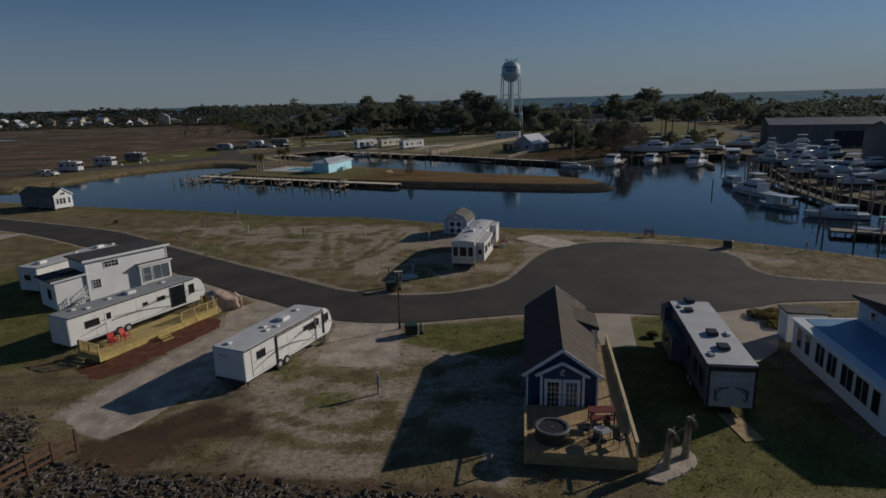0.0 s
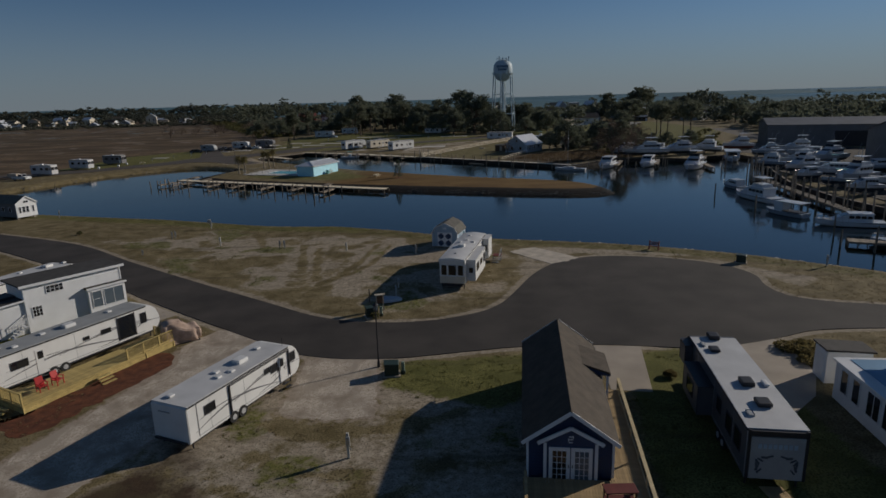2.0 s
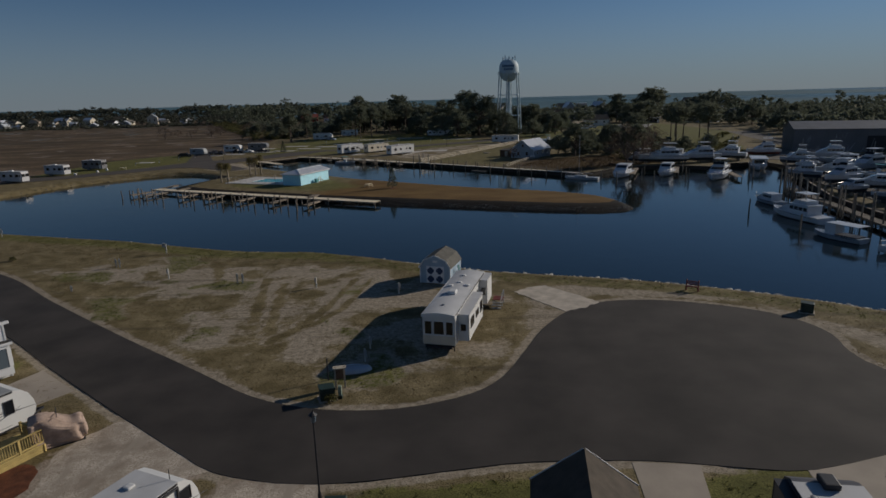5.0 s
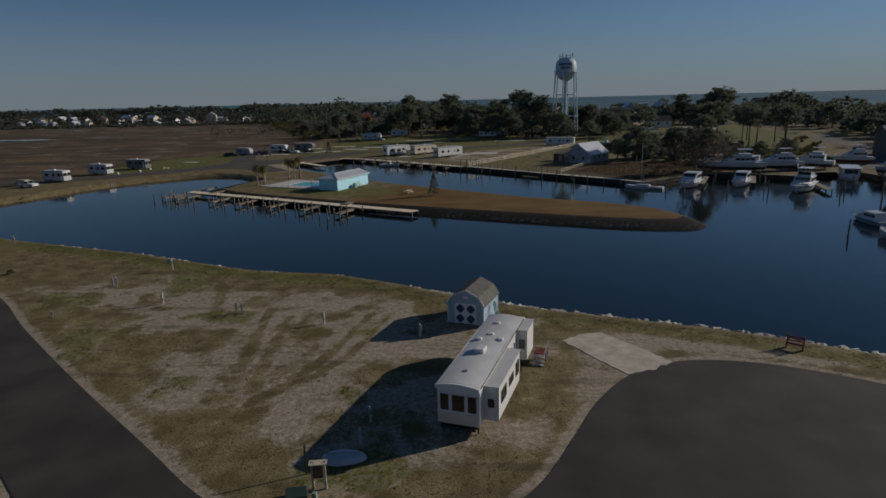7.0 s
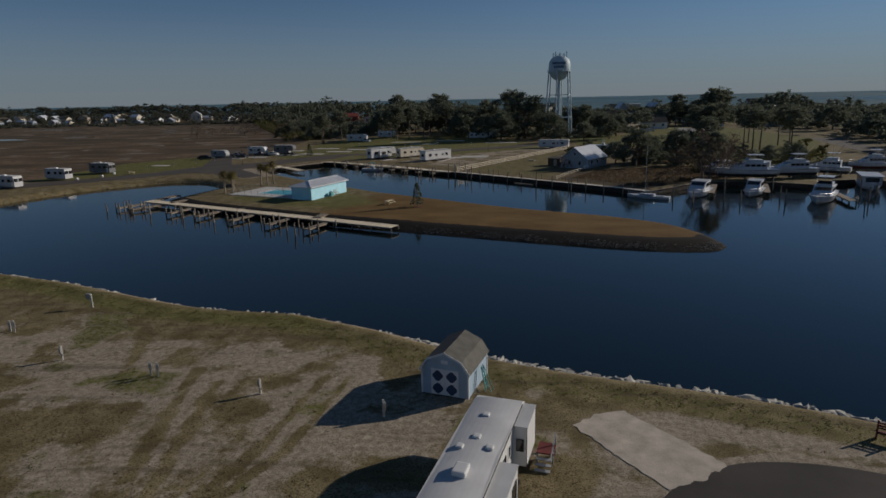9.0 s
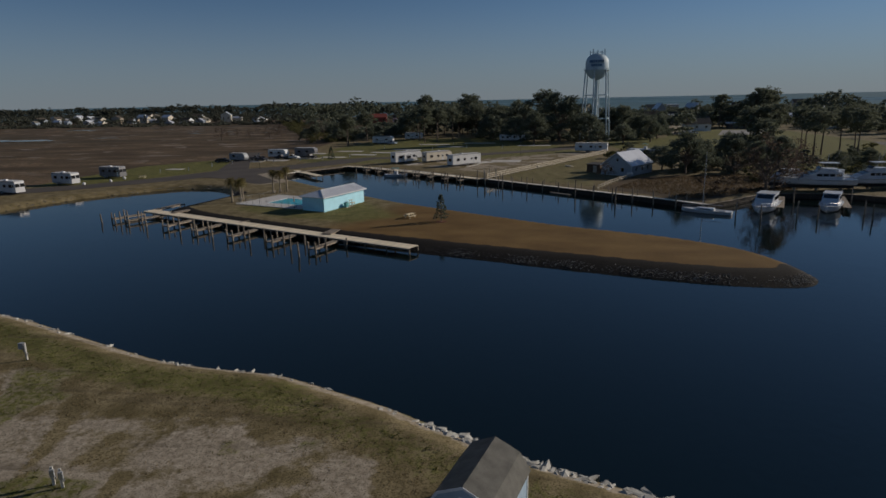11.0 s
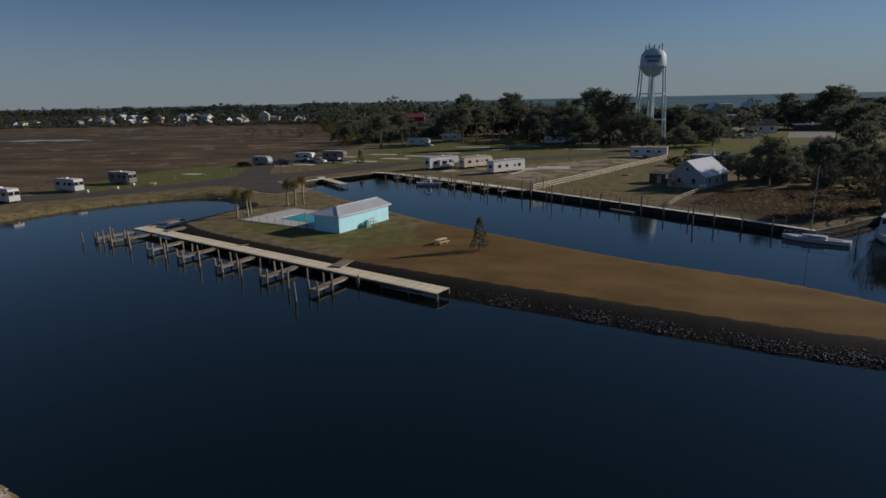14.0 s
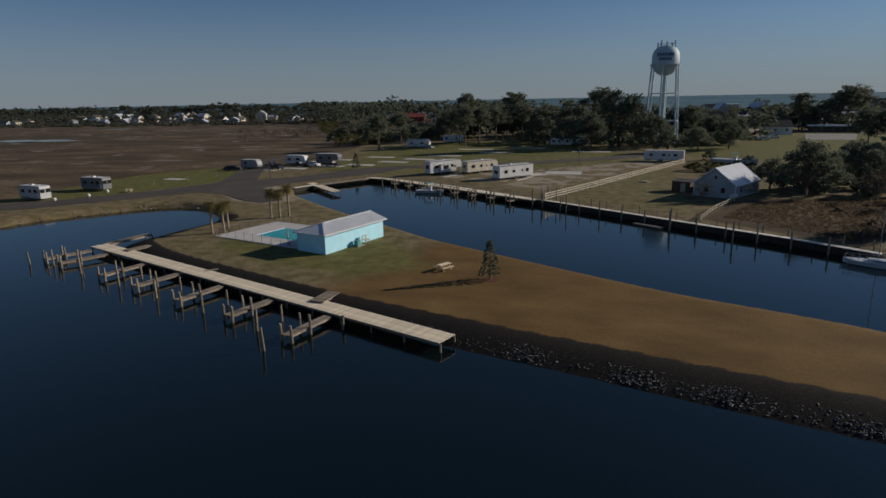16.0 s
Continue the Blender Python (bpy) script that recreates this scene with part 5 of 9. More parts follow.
# white trailer behind it
camper("travel_trailer", pose(-45.6, 75.6, 0, 0, 0, 71), "long white travel trailer parked behind the park home", 12.2, 2.8, 3.1, windows=[("-x", 0, 2.0, 0.9, 0.6), ("-y", 3.0, 2.0, 1.1, 0.6)], units=(-4.3, 3.2), vents=[(0.4, 0.5), (5.0, -0.2)], axles=(-1.2,), group="")

# covered vehicle under a tarpaulin
root = thing("covered_cart", pose(-24.0, 63.5, 0, 0, 0, 35), "brown tarpaulin thrown over a parked cart", "covered vehicle")
bm = bmesh.new()
bmesh.ops.create_icosphere(bm, subdivisions=4, radius=1.0)
for v in bm.verts:
    p = v.co
    q = Vector((math.copysign(abs(p.x) ** 0.34, p.x), math.copysign(abs(p.y) ** 0.34, p.y), math.copysign(abs(p.z) ** 0.4, p.z)))
    fold = 0.10 * math.sin(9 * p.x + 3 * p.z) * (1 - max(0, p.z)) + 0.14 * noise.noise(p * 3.2)
    top = 1.3 if q.x < 0.2 else 0.6
    v.co = (q.x * (1.5 + fold), q.y * (0.85 + fold), max(0.02, 0.85 + q.z * (0.85 if q.z < 0 else top - 0.1 + 0.12 * noise.noise(p * 2.0))))
part("tarpaulin", bm, TARP, root, smooth=True)
part("base_skid", box(0, 0, -0.02, 2.8, 1.5, 0.08), DARK, root)
for x in (-0.9, 0.1):
    part("strap", box(x, 0, 1.98, 0.05, 1.5, 0.03), DARK, root)

# house with a blue sun-room roof
RH = thing("house", pose(24.35, 50.2, 0, 0, 0, -96.5), "white house with a screened sun room and pale blue flat roof", "house")
# local x runs along its side towards the near end, y to the east
part("wall", box(6.0, 2.0, 0, 12.0, 4.0, 2.55), WHITE_SIDING, RH)
part("sunroom_roof", box(6.0, 2.15, 2.62, 12.3, 4.7, 0.12), WHITE_TRIM, RH)
part("roof_membrane", box(6.0, 2.5, 2.745, 11.6, 3.6, 0.03), BLUE_ROOF, RH, "pale blue membrane roof")
part("upper_wall", box(5.0, 7.2, 0, 10.0, 5.6, 4.3), PALE_BLUE, RH)
part("upper_roof", add_profile(bmesh.new(), [(-0.5, 4.32), (10.5, 4.32), (10.5, 4.5), (5, 5.3), (-0.5, 4.5)], 4.1, 10.3), SHINGLE_DARK, RH)
window(RH, 2.0, 4.38, 3.6, 0.7, 0.7, "-y", WHITE_TRIM)
window(RH, 7.0, 4.38, 3.6, 0.7, 0.7, "-y", WHITE_TRIM)
for i, (x, w) in enumerate(((1.2, 0.8), (2.5, 0.8), (4.3, 1.3), (5.9, 1.3), (7.8, 1.5), (9.5, 1.5), (11.0, 0.9))):
    window(RH, x, -0.02, 1.6, w, 1.55, "-y", WHITE_TRIM, PANE, (2 if w > 1 else 1, 1))
for i in range(5):
    part("siding_board", box(6.0, -0.008, 0.05 + 0.16 * i, 11.96, 0.02, 0.14), WHITE_SIDING, RH)
window(RH, 12.02, 1.2, 1.6, 1.3, 1.5, "+x", WHITE_TRIM, PANE, (2, 1))
window(RH, 12.02, 3.0, 1.6, 1.3, 1.5, "+x", WHITE_TRIM, PANE, (2, 1))
for i in range(4):
    part("stair_tread", box(12.4 + 0.28 * i, 2.3, 0.5 - 0.16 * i, 0.3, 1.3, 0.05), LUMBER_TAN, RH)
for s in (1.7, 2.95):
    part("stair_rail", add_beam(bmesh.new(), (12.2, s, 1.45), (13.6, s, 0.9), 0.06, 0.1), LUMBER_TAN, RH)
    part("rail_post", box(13.55, s, 0, 0.09, 0.09, 0.95), LUMBER_TAN, RH)
    part("rail_post", box(12.3, s, 0, 0.09, 0.09, 1.45), LUMBER_TAN, RH)
sh = thing("storage_shed", pose(26.55, 52.75, 0, 0, 0, -8), "small white storage shed with a dark flat roof", "shed")
part("wall", box(0, 0, 0, 2.9, 1.7, 2.3), WHITE_SIDING, sh)
part("roof", add_profile(bmesh.new(), [(-1.6, 2.42), (1.6, 2.3), (1.6, 2.42), (-1.6, 2.54)], -1.0, 1.0), SHINGLE_DARK, sh)
part("door", box(-1.46, 0, 0.05, 0.03, 0.9, 1.9), WHITE_TRIM, sh)

# barn-shaped shed by the water
barn = thing("barn_shed", pose(0.05, 96.75, 0, 0, 0, -17), "pale blue gambrel shed with white crossed doors and shingle roof", "shed")
bw, bl = 1.75, 2.15
gam = [(-bw, 0.12), (bw, 0.12), (bw, 1.95), (bw * 0.72, 2.75), (0, 3.3), (-bw * 0.72, 2.75), (-bw, 1.95)]
part("wall", add_profile(bmesh.new(), gam, -bl, bl), PALE_BLUE, barn)
me_sb = mesh_of(box(0, 0, 0, 0.02, 2 * bl - 0.03, 0.17), "siding_board", PALE_BLUE)
for i in range(9):
    for s in (-1, 1):
        shared("siding_board", me_sb, barn, pose(s * (bw + 0.006), 0, 0.14 + 0.2 * i))
rl = [(bw + 0.14, 1.9), (bw * 0.72 + 0.04, 2.8), (0, 3.38)]
for s in (-1, 1):
    for (x0, z0), (x1, z1) in zip(rl, rl[1:]):
        part("roof", add_profile(bmesh.new(), [(s * x0, z0), (s * x1, z1), (s * x1, z1 + 0.09), (s * (x0 + 0.03), z0 + 0.07)], -bl - 0.15, bl + 0.15), SHINGLE_GREY, barn)
for s in (-1, 1):
    for (x0, z0), (x1, z1) in zip(rl, rl[1:]):
        part("trim_board", add_beam(bmesh.new(), (s * x0, -bl - 0.16, z0 + 0.02), (s * x1, -bl - 0.16, z1 + 0.02), 0.03, 0.13), WHITE_TRIM, barn)
    for sy in (-1, 1):
        part("corner_board", box(s * bw, sy * bl, 0.12, 0.11, 0.11, 1.85), WHITE_TRIM, barn)
for s in (-1, 1):
    d = part("door", box(s * 0.52, -bl - 0.025, 0.16, 1.02, 0.04, 1.95), WHITE_TRIM, barn, "white door with dark diamond panels")
    for k in range(2):
        bm = bmesh.new()
        z = 0.64 + 0.96 * k
        add_profile(bm, [(s * 0.52 - 0.40, z - 0.09), (s * 0.52 - 0.09, z - 0.40), (s * 0.52 + 0.09, z - 0.40), (s * 0.52 + 0.40, z - 0.09), (s * 0.52 + 0.40, z + 0.09), (s * 0.52 + 0.09, z + 0.40), (s * 0.52 - 0.09, z + 0.40), (s * 0.52 - 0.40, z + 0.09)], -bl - 0.06, -bl - 0.04)
        part("door_panel", bm, NAVY, d, "dark navy diamond panel")
part("gable_vent", box(0, -bl - 0.02, 2.55, 0.5, 0.03, 0.25), WHITE_TRIM, barn)
ld = thing("ladder", pose(2.05, 96.0, 0, 0, 0, -17), "pale green folding ladder leaning on the shed", "ladder")
for s in (-1, 1):
    part("ladder_rail", add_beam(bmesh.new(), (0.35, s * 0.25, 0), (-0.02, s * 0.18, 1.9), 0.05, 0.06), TEAL, ld)
    part("brace", add_beam(bmesh.new(), (0.75, s * 0.25, 0), (0.05, s * 0.18, 1.8), 0.04, 0.04), TEAL, ld)
for i in range(6):
    part("rung", box(0.3 - 0.06 * i, 0, 0.25 + 0.28 * i, 0.1, 0.46, 0.03), TEAL, ld)

# park model home across the lot
# its siding colour is set dark to mimic the shaded long side
PM = gable_house("park_model_home", pose(-85.2, 131.0, 0.0, 0, 0, 65), "park model home, siding darkened for shade, with a white windowed gable end", 3.7, 11.0, 2.9, 4.1, mat("shade_darkened_siding", (0.15, 0.155, 0.165), 0.6, 0.1, 1.0), SHINGLE_TAN, 0.25, WHITE_TRIM, category="house", base=0.35, board=0.2)
bm = bmesh.new()
add_profile(bm, [(-1.87, 0.35), (1.87, 0.35), (1.87, 2.9), (0, 4.05), (-1.87, 2.9)], -5.58, -5.53)
part("gable_front", bm, WHITE_TRIM, PM)
for x, w in ((-1.25, 0.45), (-0.55, 0.55), (0.15, 0.55), (1.2, 0.45)):
    window(PM, x, -5.58, 1.75, w, 1.2, "-y", WHITE_TRIM, PANE, (1, 2))
window(PM, 0, -5.58, 3.2, 0.9, 0.5, "-y", WHITE_TRIM, PANE, (2, 1))
for y in (-3.6, -1.5, 1.2, 3.6):
    window(PM, -1.87, y, 1.8, 0.8, 0.9, "-x", WHITE_TRIM, PANE)
    window(PM, 1.87, y, 1.8, 0.8, 0.9, "+x", WHITE_TRIM, PANE)
for x in (-1.5, 1.5):
    for y in (-5, 0, 5):
        part("pier", box(x, y, -0.05, 0.4, 0.4, 0.4), CONCRETE, PM)


# ---- pads, drives and beds ----
def frayed(outline, much=0.28):
    """A closed outline with loose, crumbled edges."""
    pts = [(x, y) for x, y, a in along(outline + outline[:1], 0.35)]
    return [(x + much * noise.noise((x * 1.7, y * 1.7, 3)) + 0.4 * much * noise.noise((x * 5.1, y * 5.1, 5)), y + much * noise.noise((x * 1.7, y * 1.7, 13)) + 0.4 * much * noise.noise((x * 5.1, y * 5.1, 15))) for x, y in pts]



MULCH = mat("red_brown_mulch", (0.145, 0.048, 0.020), 0.95, 0.3, 1.5, 0.9, fine=22)
slab("drive_1", [(-28.0, 43.0), (-23.0, 40.0), (-19.5, 46.5), (-17.0, 52.0), (-14.6, 58.5), (-13.2, 60.2), (-16.5, 62.6), (-20.8, 65.9), (-23.2, 62.0), (-22.4, 58.0), (-24.5, 52.5)], 0.006, PAD_STONE, "pale crushed-stone drive", step=1.0)
slab("drive_2", [(-32.0, 74.2), (-27.2, 70.4), (-29.5, 67.2), (-33.6, 70.6)], 0.014, CONCRETE, "pale concrete apron")
slab("flower_bed", [(-31.0, 50.2), (-29.0, 48.7), (-27.2, 48.7), (-25.3, 52.8), (-23.2, 57.2), (-22.9, 59.6), (-24.2, 61.0), (-25.6, 59.6), (-29.6, 51.1)], 0.010, MULCH, "bed of red-brown bark mulch", "flower bed", step=0.8)
slab("pad_1", frayed([(-12.0, 58.6), (-9.1, 58.9), (-6.5, 58.6), (-6.0, 53.2), (-5.8, 49.5), (-8.9, 49.2), (-12.2, 50.2), (-12.1, 54.3)]), 0.006, PAD_STONE, "pale crushed-stone parking pad")
slab("pad_2", [(11.0, 59.7), (14.7, 59.3), (13.0, 51.6), (10.3, 52.1)], 0.02, CONCRETE, "pale concrete parking pad")
slab("pad_3", [(20.3, 58.7), (25.8, 60.2), (25.9, 56.0), (25.4, 53.6), (23.4, 50.4), (20.9, 48.3), (19.2, 49.5), (19.6, 54.0)], 0.016, CONCRETE, "pale concrete drive")
slab("pad_4", frayed([(7.9, 91.2), (9.6, 92.6), (11.5, 93.2), (13.6, 90.6), (16.1, 87.1), (14.2, 85.6), (12.2, 84.8), (10.0, 88.0)]), 0.034, mat("pale_limestone_screenings", (0.54, 0.475, 0.39), 0.95, 0.16, 0.9, 0.5, fine=14), "pale limestone pad by the turning circle")
slab("pad_5", [(-80, 101.5), (-76.3, 104.2), (-71, 104.8), (-73, 99.6)], 0.014, PAD_STONE, "pale crushed-stone pad by the road")
slab("pad_6", [(14.8, 41.2), (15.9, 41.1), (16.2, 38.2), (15.0, 38.0)], 0.016, LUMBER_TAN, "tan timber ramp boards lying on the lawn")

# ---- small things on the near lots ----


def street_lamp(m):
    root = thing("street_lamp", m, "black steel street lamp with a lantern head", "street lamp")
    bm = add_cyl(bmesh.new(), 0, 0, 0, 0.13, 0.5, 12, 0.09)
    part("base", bm, DARK, root)
    part("pole", cyl(0, 0, 0.4, 0.06, 4.2, 10, 0.045), DARK, root)
    part("lantern_glass", cyl(0, 0, 4.62, 0.13, 0.38, 8, 0.19), PANE_BLUE, root)
    bm = add_cyl(bmesh.new(), 0, 0, 5.0, 0.24, 0.16, 8, 0.05)
    add_cyl(bm, 0, 0, 5.14, 0.025, 0.14, 6)
    part("lantern_cap", bm, DARK, root)
    part("collar", cyl(0, 0, 4.55, 0.09, 0.08, 8), DARK, root)
    return root


street_lamp(pose(-6.2, 57.0, 0))


def transformer(m, name="utility_cabinet", label="dark green metal utility cabinet on a concrete pad"):
    root = thing(name, m, label, "utility box")
    part("pad", box(0, 0, -0.02, 1.3, 1.1, 0.1), CONCRETE, root)
    part("cabinet", box(0, 0, 0.08, 1.05, 0.85, 0.8, bevel=0.03), GREEN_BOX, root)
    part("lid", add_profile(bmesh.new(), [(-0.56, 0.88), (0.56, 0.88), (0.5, 0.96), (-0.56, 1.02)], -0.46, 0.46), GREEN_BOX, root)
    part("door_lip", box(0, -0.44, 0.2, 0.9, 0.03, 0.6), GREEN_BOX, root)
    return root


def pedestal(m, h=1.2, material=None, label="grey hook-up post with a meter box", tag="hook-up posts on the lots"):
    root = thing("hookup_post", m, label, "post", tag)
    part("post", box(0, 0, -0.03, 0.14, 0.12, h + 0.03), material or PALE_POST, root)
    bx = part("meter_box", box(0.02, -0.1, h * 0.5, 0.24, 0.12, h * 0.38, bevel=0.015), GREY, root)
    part("box_lid", box(0.02, -0.17, h * 0.52, 0.2, 0.02, h * 0.3), STEEL, bx)
    part("tap", box(0.12, 0.02, h * 0.3, 0.06, 0.06, 0.14), STEEL, root)
    return root


transformer(pose(-5.1, 55.6, 0, 0, 0, 5))
part("vent_lip", box(0, 0, 0, 0.2, 0.05, 0.05), GREEN_BOX, transformer(pose(-7.9, 68.2, 0, 0, 0, 20), label="dark green utility cabinet at the road's edge"), m=pose(0, -0.45, 0.6))
transformer(pose(34.4, 82.8, 0, 0, 0, -30), label="dark green utility cabinet on the grassy bank")
for x, y in ((-4.25, 55.75), (-7.0, 68.3)):
    root = thing("cable_pedestal", pose(x, y, 0), "pale green plastic cable pedestal", "utility box", "cable pedestals")
    part("cover", box(0, 0, -0.02, 0.24, 0.24, 0.95, bevel=0.03), mat("pale_green_plastic", (0.25, 0.31, 0.24), 0.6, 0.1, 3.0), root)
    part("base", box(0, 0, -0.02, 0.32, 0.32, 0.25, bevel=0.02), GREEN_BOX, root)
pedestal(pose(-6.8, 45.0, 0), 1.55)
for x, y, h in ((-14.1, 94.7, 1.2), (-4.5, 91.8, 1.25), (-23.3, 97.2, 1.2), (-24.0, 97.4, 1.15), (-33.3, 100.1, 1.25), (-42.4, 106.0, 1.2), (-43.0, 106.2, 1.1), (-73.7, 127.9, 1.4), (-42.7, 95.8, 0.7), (43.0, 80.3, 1.3), (-6.0, 74.4, 1.1), (-5.9, 77.0, 1.1)):
    pedestal(pose(x, y, 0, 0, 0, 30 * math.sin(x)), h)
root = pedestal(pose(-39.4, 113.1, 0), 1.5, tag="", label="taller hook-up post with a pale sloping cabinet")
part("cabinet_box", box(-0.25, 0, 0.95, 0.5, 0.3, 0.55, bevel=0.03), GREY, root)
# post box stand at the bend
root = thing("mail_stand", pose(-7.25, 69.9, 0, 0, 0, 10), "brown wooden post-box stand with a pale cap", "post box")
for s in (-1, 1):
    part("post", box(s * 0.33, 0, -0.03, 0.13, 0.13, 1.65), FENCE_WOOD, root)
part("box_front", box(0, 0, 0.75, 0.55, 0.34, 0.78, bevel=0.02), BROWN_WOOD, root)
part("cap", box(0, 0, 1.56, 0.95, 0.5, 0.06), FENCE_WOOD, root)
root = thing("marker_pole", pose(-8.4, 71.2, 0), "thin dark marker pole", "pole")
part("shaft", cyl(0, 0, -0.03, 0.05, 1.75, 8), DARK, root)
part("cap", cyl(0, 0, 1.72, 0.06, 0.04, 8), DARK, root)


def add_hull(bm, L, W, H, z0=0.0, flare=0.2, n_=12, bow=0.42, transom=0.85):
    """A boat's hull, bow to +x."""
    rings = []
    for i in range(n_ + 1):
        t = i / n_
        x = -L / 2 + L * t
        k = 1.0 if t < 1 - bow else max(0.02, math.cos((t - 1 + bow) / bow * math.pi / 2) ** 0.75)
        k *= transom + (1 - transom) * min(1, t / 0.3)
        sheer = H * (1 + 0.28 * max(0, (t - 0.35) / 0.65) ** 2)
        keel = H * 0.55 * max(0, (t - 0.72) / 0.28) ** 2
        w = W / 2 * k
        wl = w * (1 - flare - 0.35 * max(0, (t - 0.6) / 0.4))
        rings.append([(x, -w, z0 + sheer), (x, -wl, z0 + keel + H * 0.25), (x, 0, z0 + keel - H * 0.12), (x, wl, z0 + keel + H * 0.25), (x, w, z0 + sheer), (x, w * 0.9, z0 + sheer - 0.05), (x, 0, z0 + sheer - 0.02), (x, -w * 0.9, z0 + sheer - 0.05)])
    return add_loft(bm, rings)


root = thing("dinghy", pose(-6.6, 72.7, 0.0, 0, 0, 8), "pale upturned dinghy lying on the grass", "boat")
bm = bmesh.new()
bmesh.ops.create_uvsphere(bm, u_segments=24, v_segments=10, radius=1.0)
bmesh.ops.delete(bm, geom=[v for v in bm.verts if v.co.z < -0.05], context="VERTS")
for v in bm.verts:
    v.co = (v.co.x * 1.35, v.co.y * 0.72 * (1 - 0.15 * v.co.x), 0.02 + 0.42 * max(0, v.co.z) ** 0.7)
part("hull", bm, mat("pale_blue_grey_gelcoat", (0.45, 0.50, 0.56), 0.4, 0.08, 1.0), root, smooth=True)
part("keel_strip", box(0, 0, 0.42, 2.2, 0.05, 0.04), GREY, root)

# maroon bench swing by the bank, and the fifth wheel's steps
root = thing("bench", pose(26.6, 90.1, 0, 0, 0, -35), "maroon wooden bench with tall end posts", "bench")
part("seat", box(0, 0, 0.42, 1.2, 0.4, 0.06), MAROON, root)
for i in range(3):
    part("back_slat", box(0, 0.2, 0.58 + 0.16 * i, 1.2, 0.04, 0.1), MAROON, root)
for s in (-1, 1):
    part("end_post", box(s * 0.6, 0.1, -0.03, 0.1, 0.12, 1.2), MAROON, root)
    part("foot", box(s * 0.6, -0.2, -0.03, 0.1, 0.1, 0.48), MAROON, root)
root = thing("entry_stairs", pose(6.1, 87.4, 0, 0, 0, 75.7), "grey entry stairs with a maroon landing beside the camper", "stairs")
part("landing", box(0, 0.2, 0.6, 1.2, 1.0, 0.08), MAROON, root)
for i in range(3):
    part("tread", box(-0.85 - 0.28 * i, 0.2, 0.42 - 0.19 * i, 0.28, 0.9, 0.05), GREY, root)
for sx in (-0.5, 0.5):
    for sy in (-0.25, 0.65):
        part("leg", box(sx, sy, -0.03, 0.08, 0.08, 1.4 if sy < 0 else 0.63), GREY, root)
part("hand_rail", add_beam(bmesh.new(), (0.5, -0.25, 1.4), (-1.5, -0.25, 0.85), 0.06, 0.08), GREY, root)

# two cut palms in a stone ring
ring = thing("palm_bed", pose(0, 0, 0), "low patch of pale gravel round two wrapped palm trunks", "planting bed")
OUT = smooth_line([(8.2, 34.7), (9.1, 34.4), (10.3, 35.1), (11.3, 35.8), (11.6, 36.8), (11.2, 37.5), (10.4, 37.2), (9.2, 35.9), (8.2, 34.7)], 0.35)[:-1]
OUT = [(x + 0.12 * noise.noise((3 * x, 3 * y, 1)), y + 0.12 * noise.noise((3 * x, 3 * y, 8))) for x, y in OUT]
part("gravel_top", add_prism(bmesh.new(), OUT, -0.1, 0.07), PAD_STONE, ring)
st = bmesh.new()
bmesh.ops.create_icosphere(st, subdivisions=1, radius=0.11)
for v in st.verts:
    v.co *= 0.7 + 0.6 * noise.noise(v.co * 16)
me_st = mesh_of(st, "edge_stone", ROCK_PALE)
for i, (x, y) in enumerate(OUT):
    if i % 2:
        shared("edge_stone", me_st, ring, pose(x, y, 0.05, 40 * i, 70 * i, 33 * i))


def frond(bm, base, az, up, length, droop, leaf=0.32, n_=6, fine=1.0):
    """A feathered palm leaf: a bent rib with leaflets on both sides."""
    d = Vector((math.cos(az), math.sin(az), 0))
    pts = []
    for i in range(n_ + 1):
        t = i / n_
        pts.append(Vector(base) + d * length * t * math.cos(up) + Vector((0, 0, length * (math.sin(up) * t - droop * t * t))))
    side = Vector((-d.y, d.x, 0))
    for i in range(n_):
        p, q = pts[i], pts[i + 1]
        w = leaf * math.sin(math.pi * (i + 0.8) / (n_ + 0.9))
        for s in (-1, 1):
            for f in (0.0, 0.5):
                a = p.lerp(q, f)
                b_ = p.lerp(q, f + 0.28)
                tip = p.lerp(q, f + 0.55) + side * s * w - Vector((0, 0, 0.35 * w))
                bm.faces.new([bm.verts.new(v) for v in (a, b_, tip)])
    return bm


def palm(m, h, label, group, crown=True, spread=1.55):
    root = thing("palm_tree", m, label, "palm tree", group)
    rings = []
    for i in range(8):
        t = i / 7
        r = 0.21 - 0.05 * t + (0.05 if i == 0 else 0)
        rings.append([(0.14 * t * t + r * math.cos(a * math.tau / 9), r * math.sin(a * math.tau / 9), h * t) for a in range(9)])
    tr = part("trunk", add_loft(bmesh.new(), rings), PALM_BARK, root)
    for i in range(9):
        a = i * 2.4
        t = 0.72 + 0.03 * i
        part("leaf_stub", box(0.14 * t * t + 0.15 * math.cos(a), 0.15 * math.sin(a), h * t, 0.12, 0.06, 0.22, rz=math.degrees(a), ry=25), PALM_BARK, tr)
    bm = bmesh.new()
    for i in range(38 if crown else 12):
        up = 1.2 - 2.1 * (i / 38) if crown else -0.4 - 0.4 * (i / 12)
        frond(bm, (0.14, 0, h), i * 2.4, up, spread * (0.8 + 0.3 * ((i * 7) % 5) / 5), 0.5 if crown else 0.5, 0.75 if crown else 0.2)
    part("crown", bm, LEAF_PALM if crown else TWIGS, root)
    return root


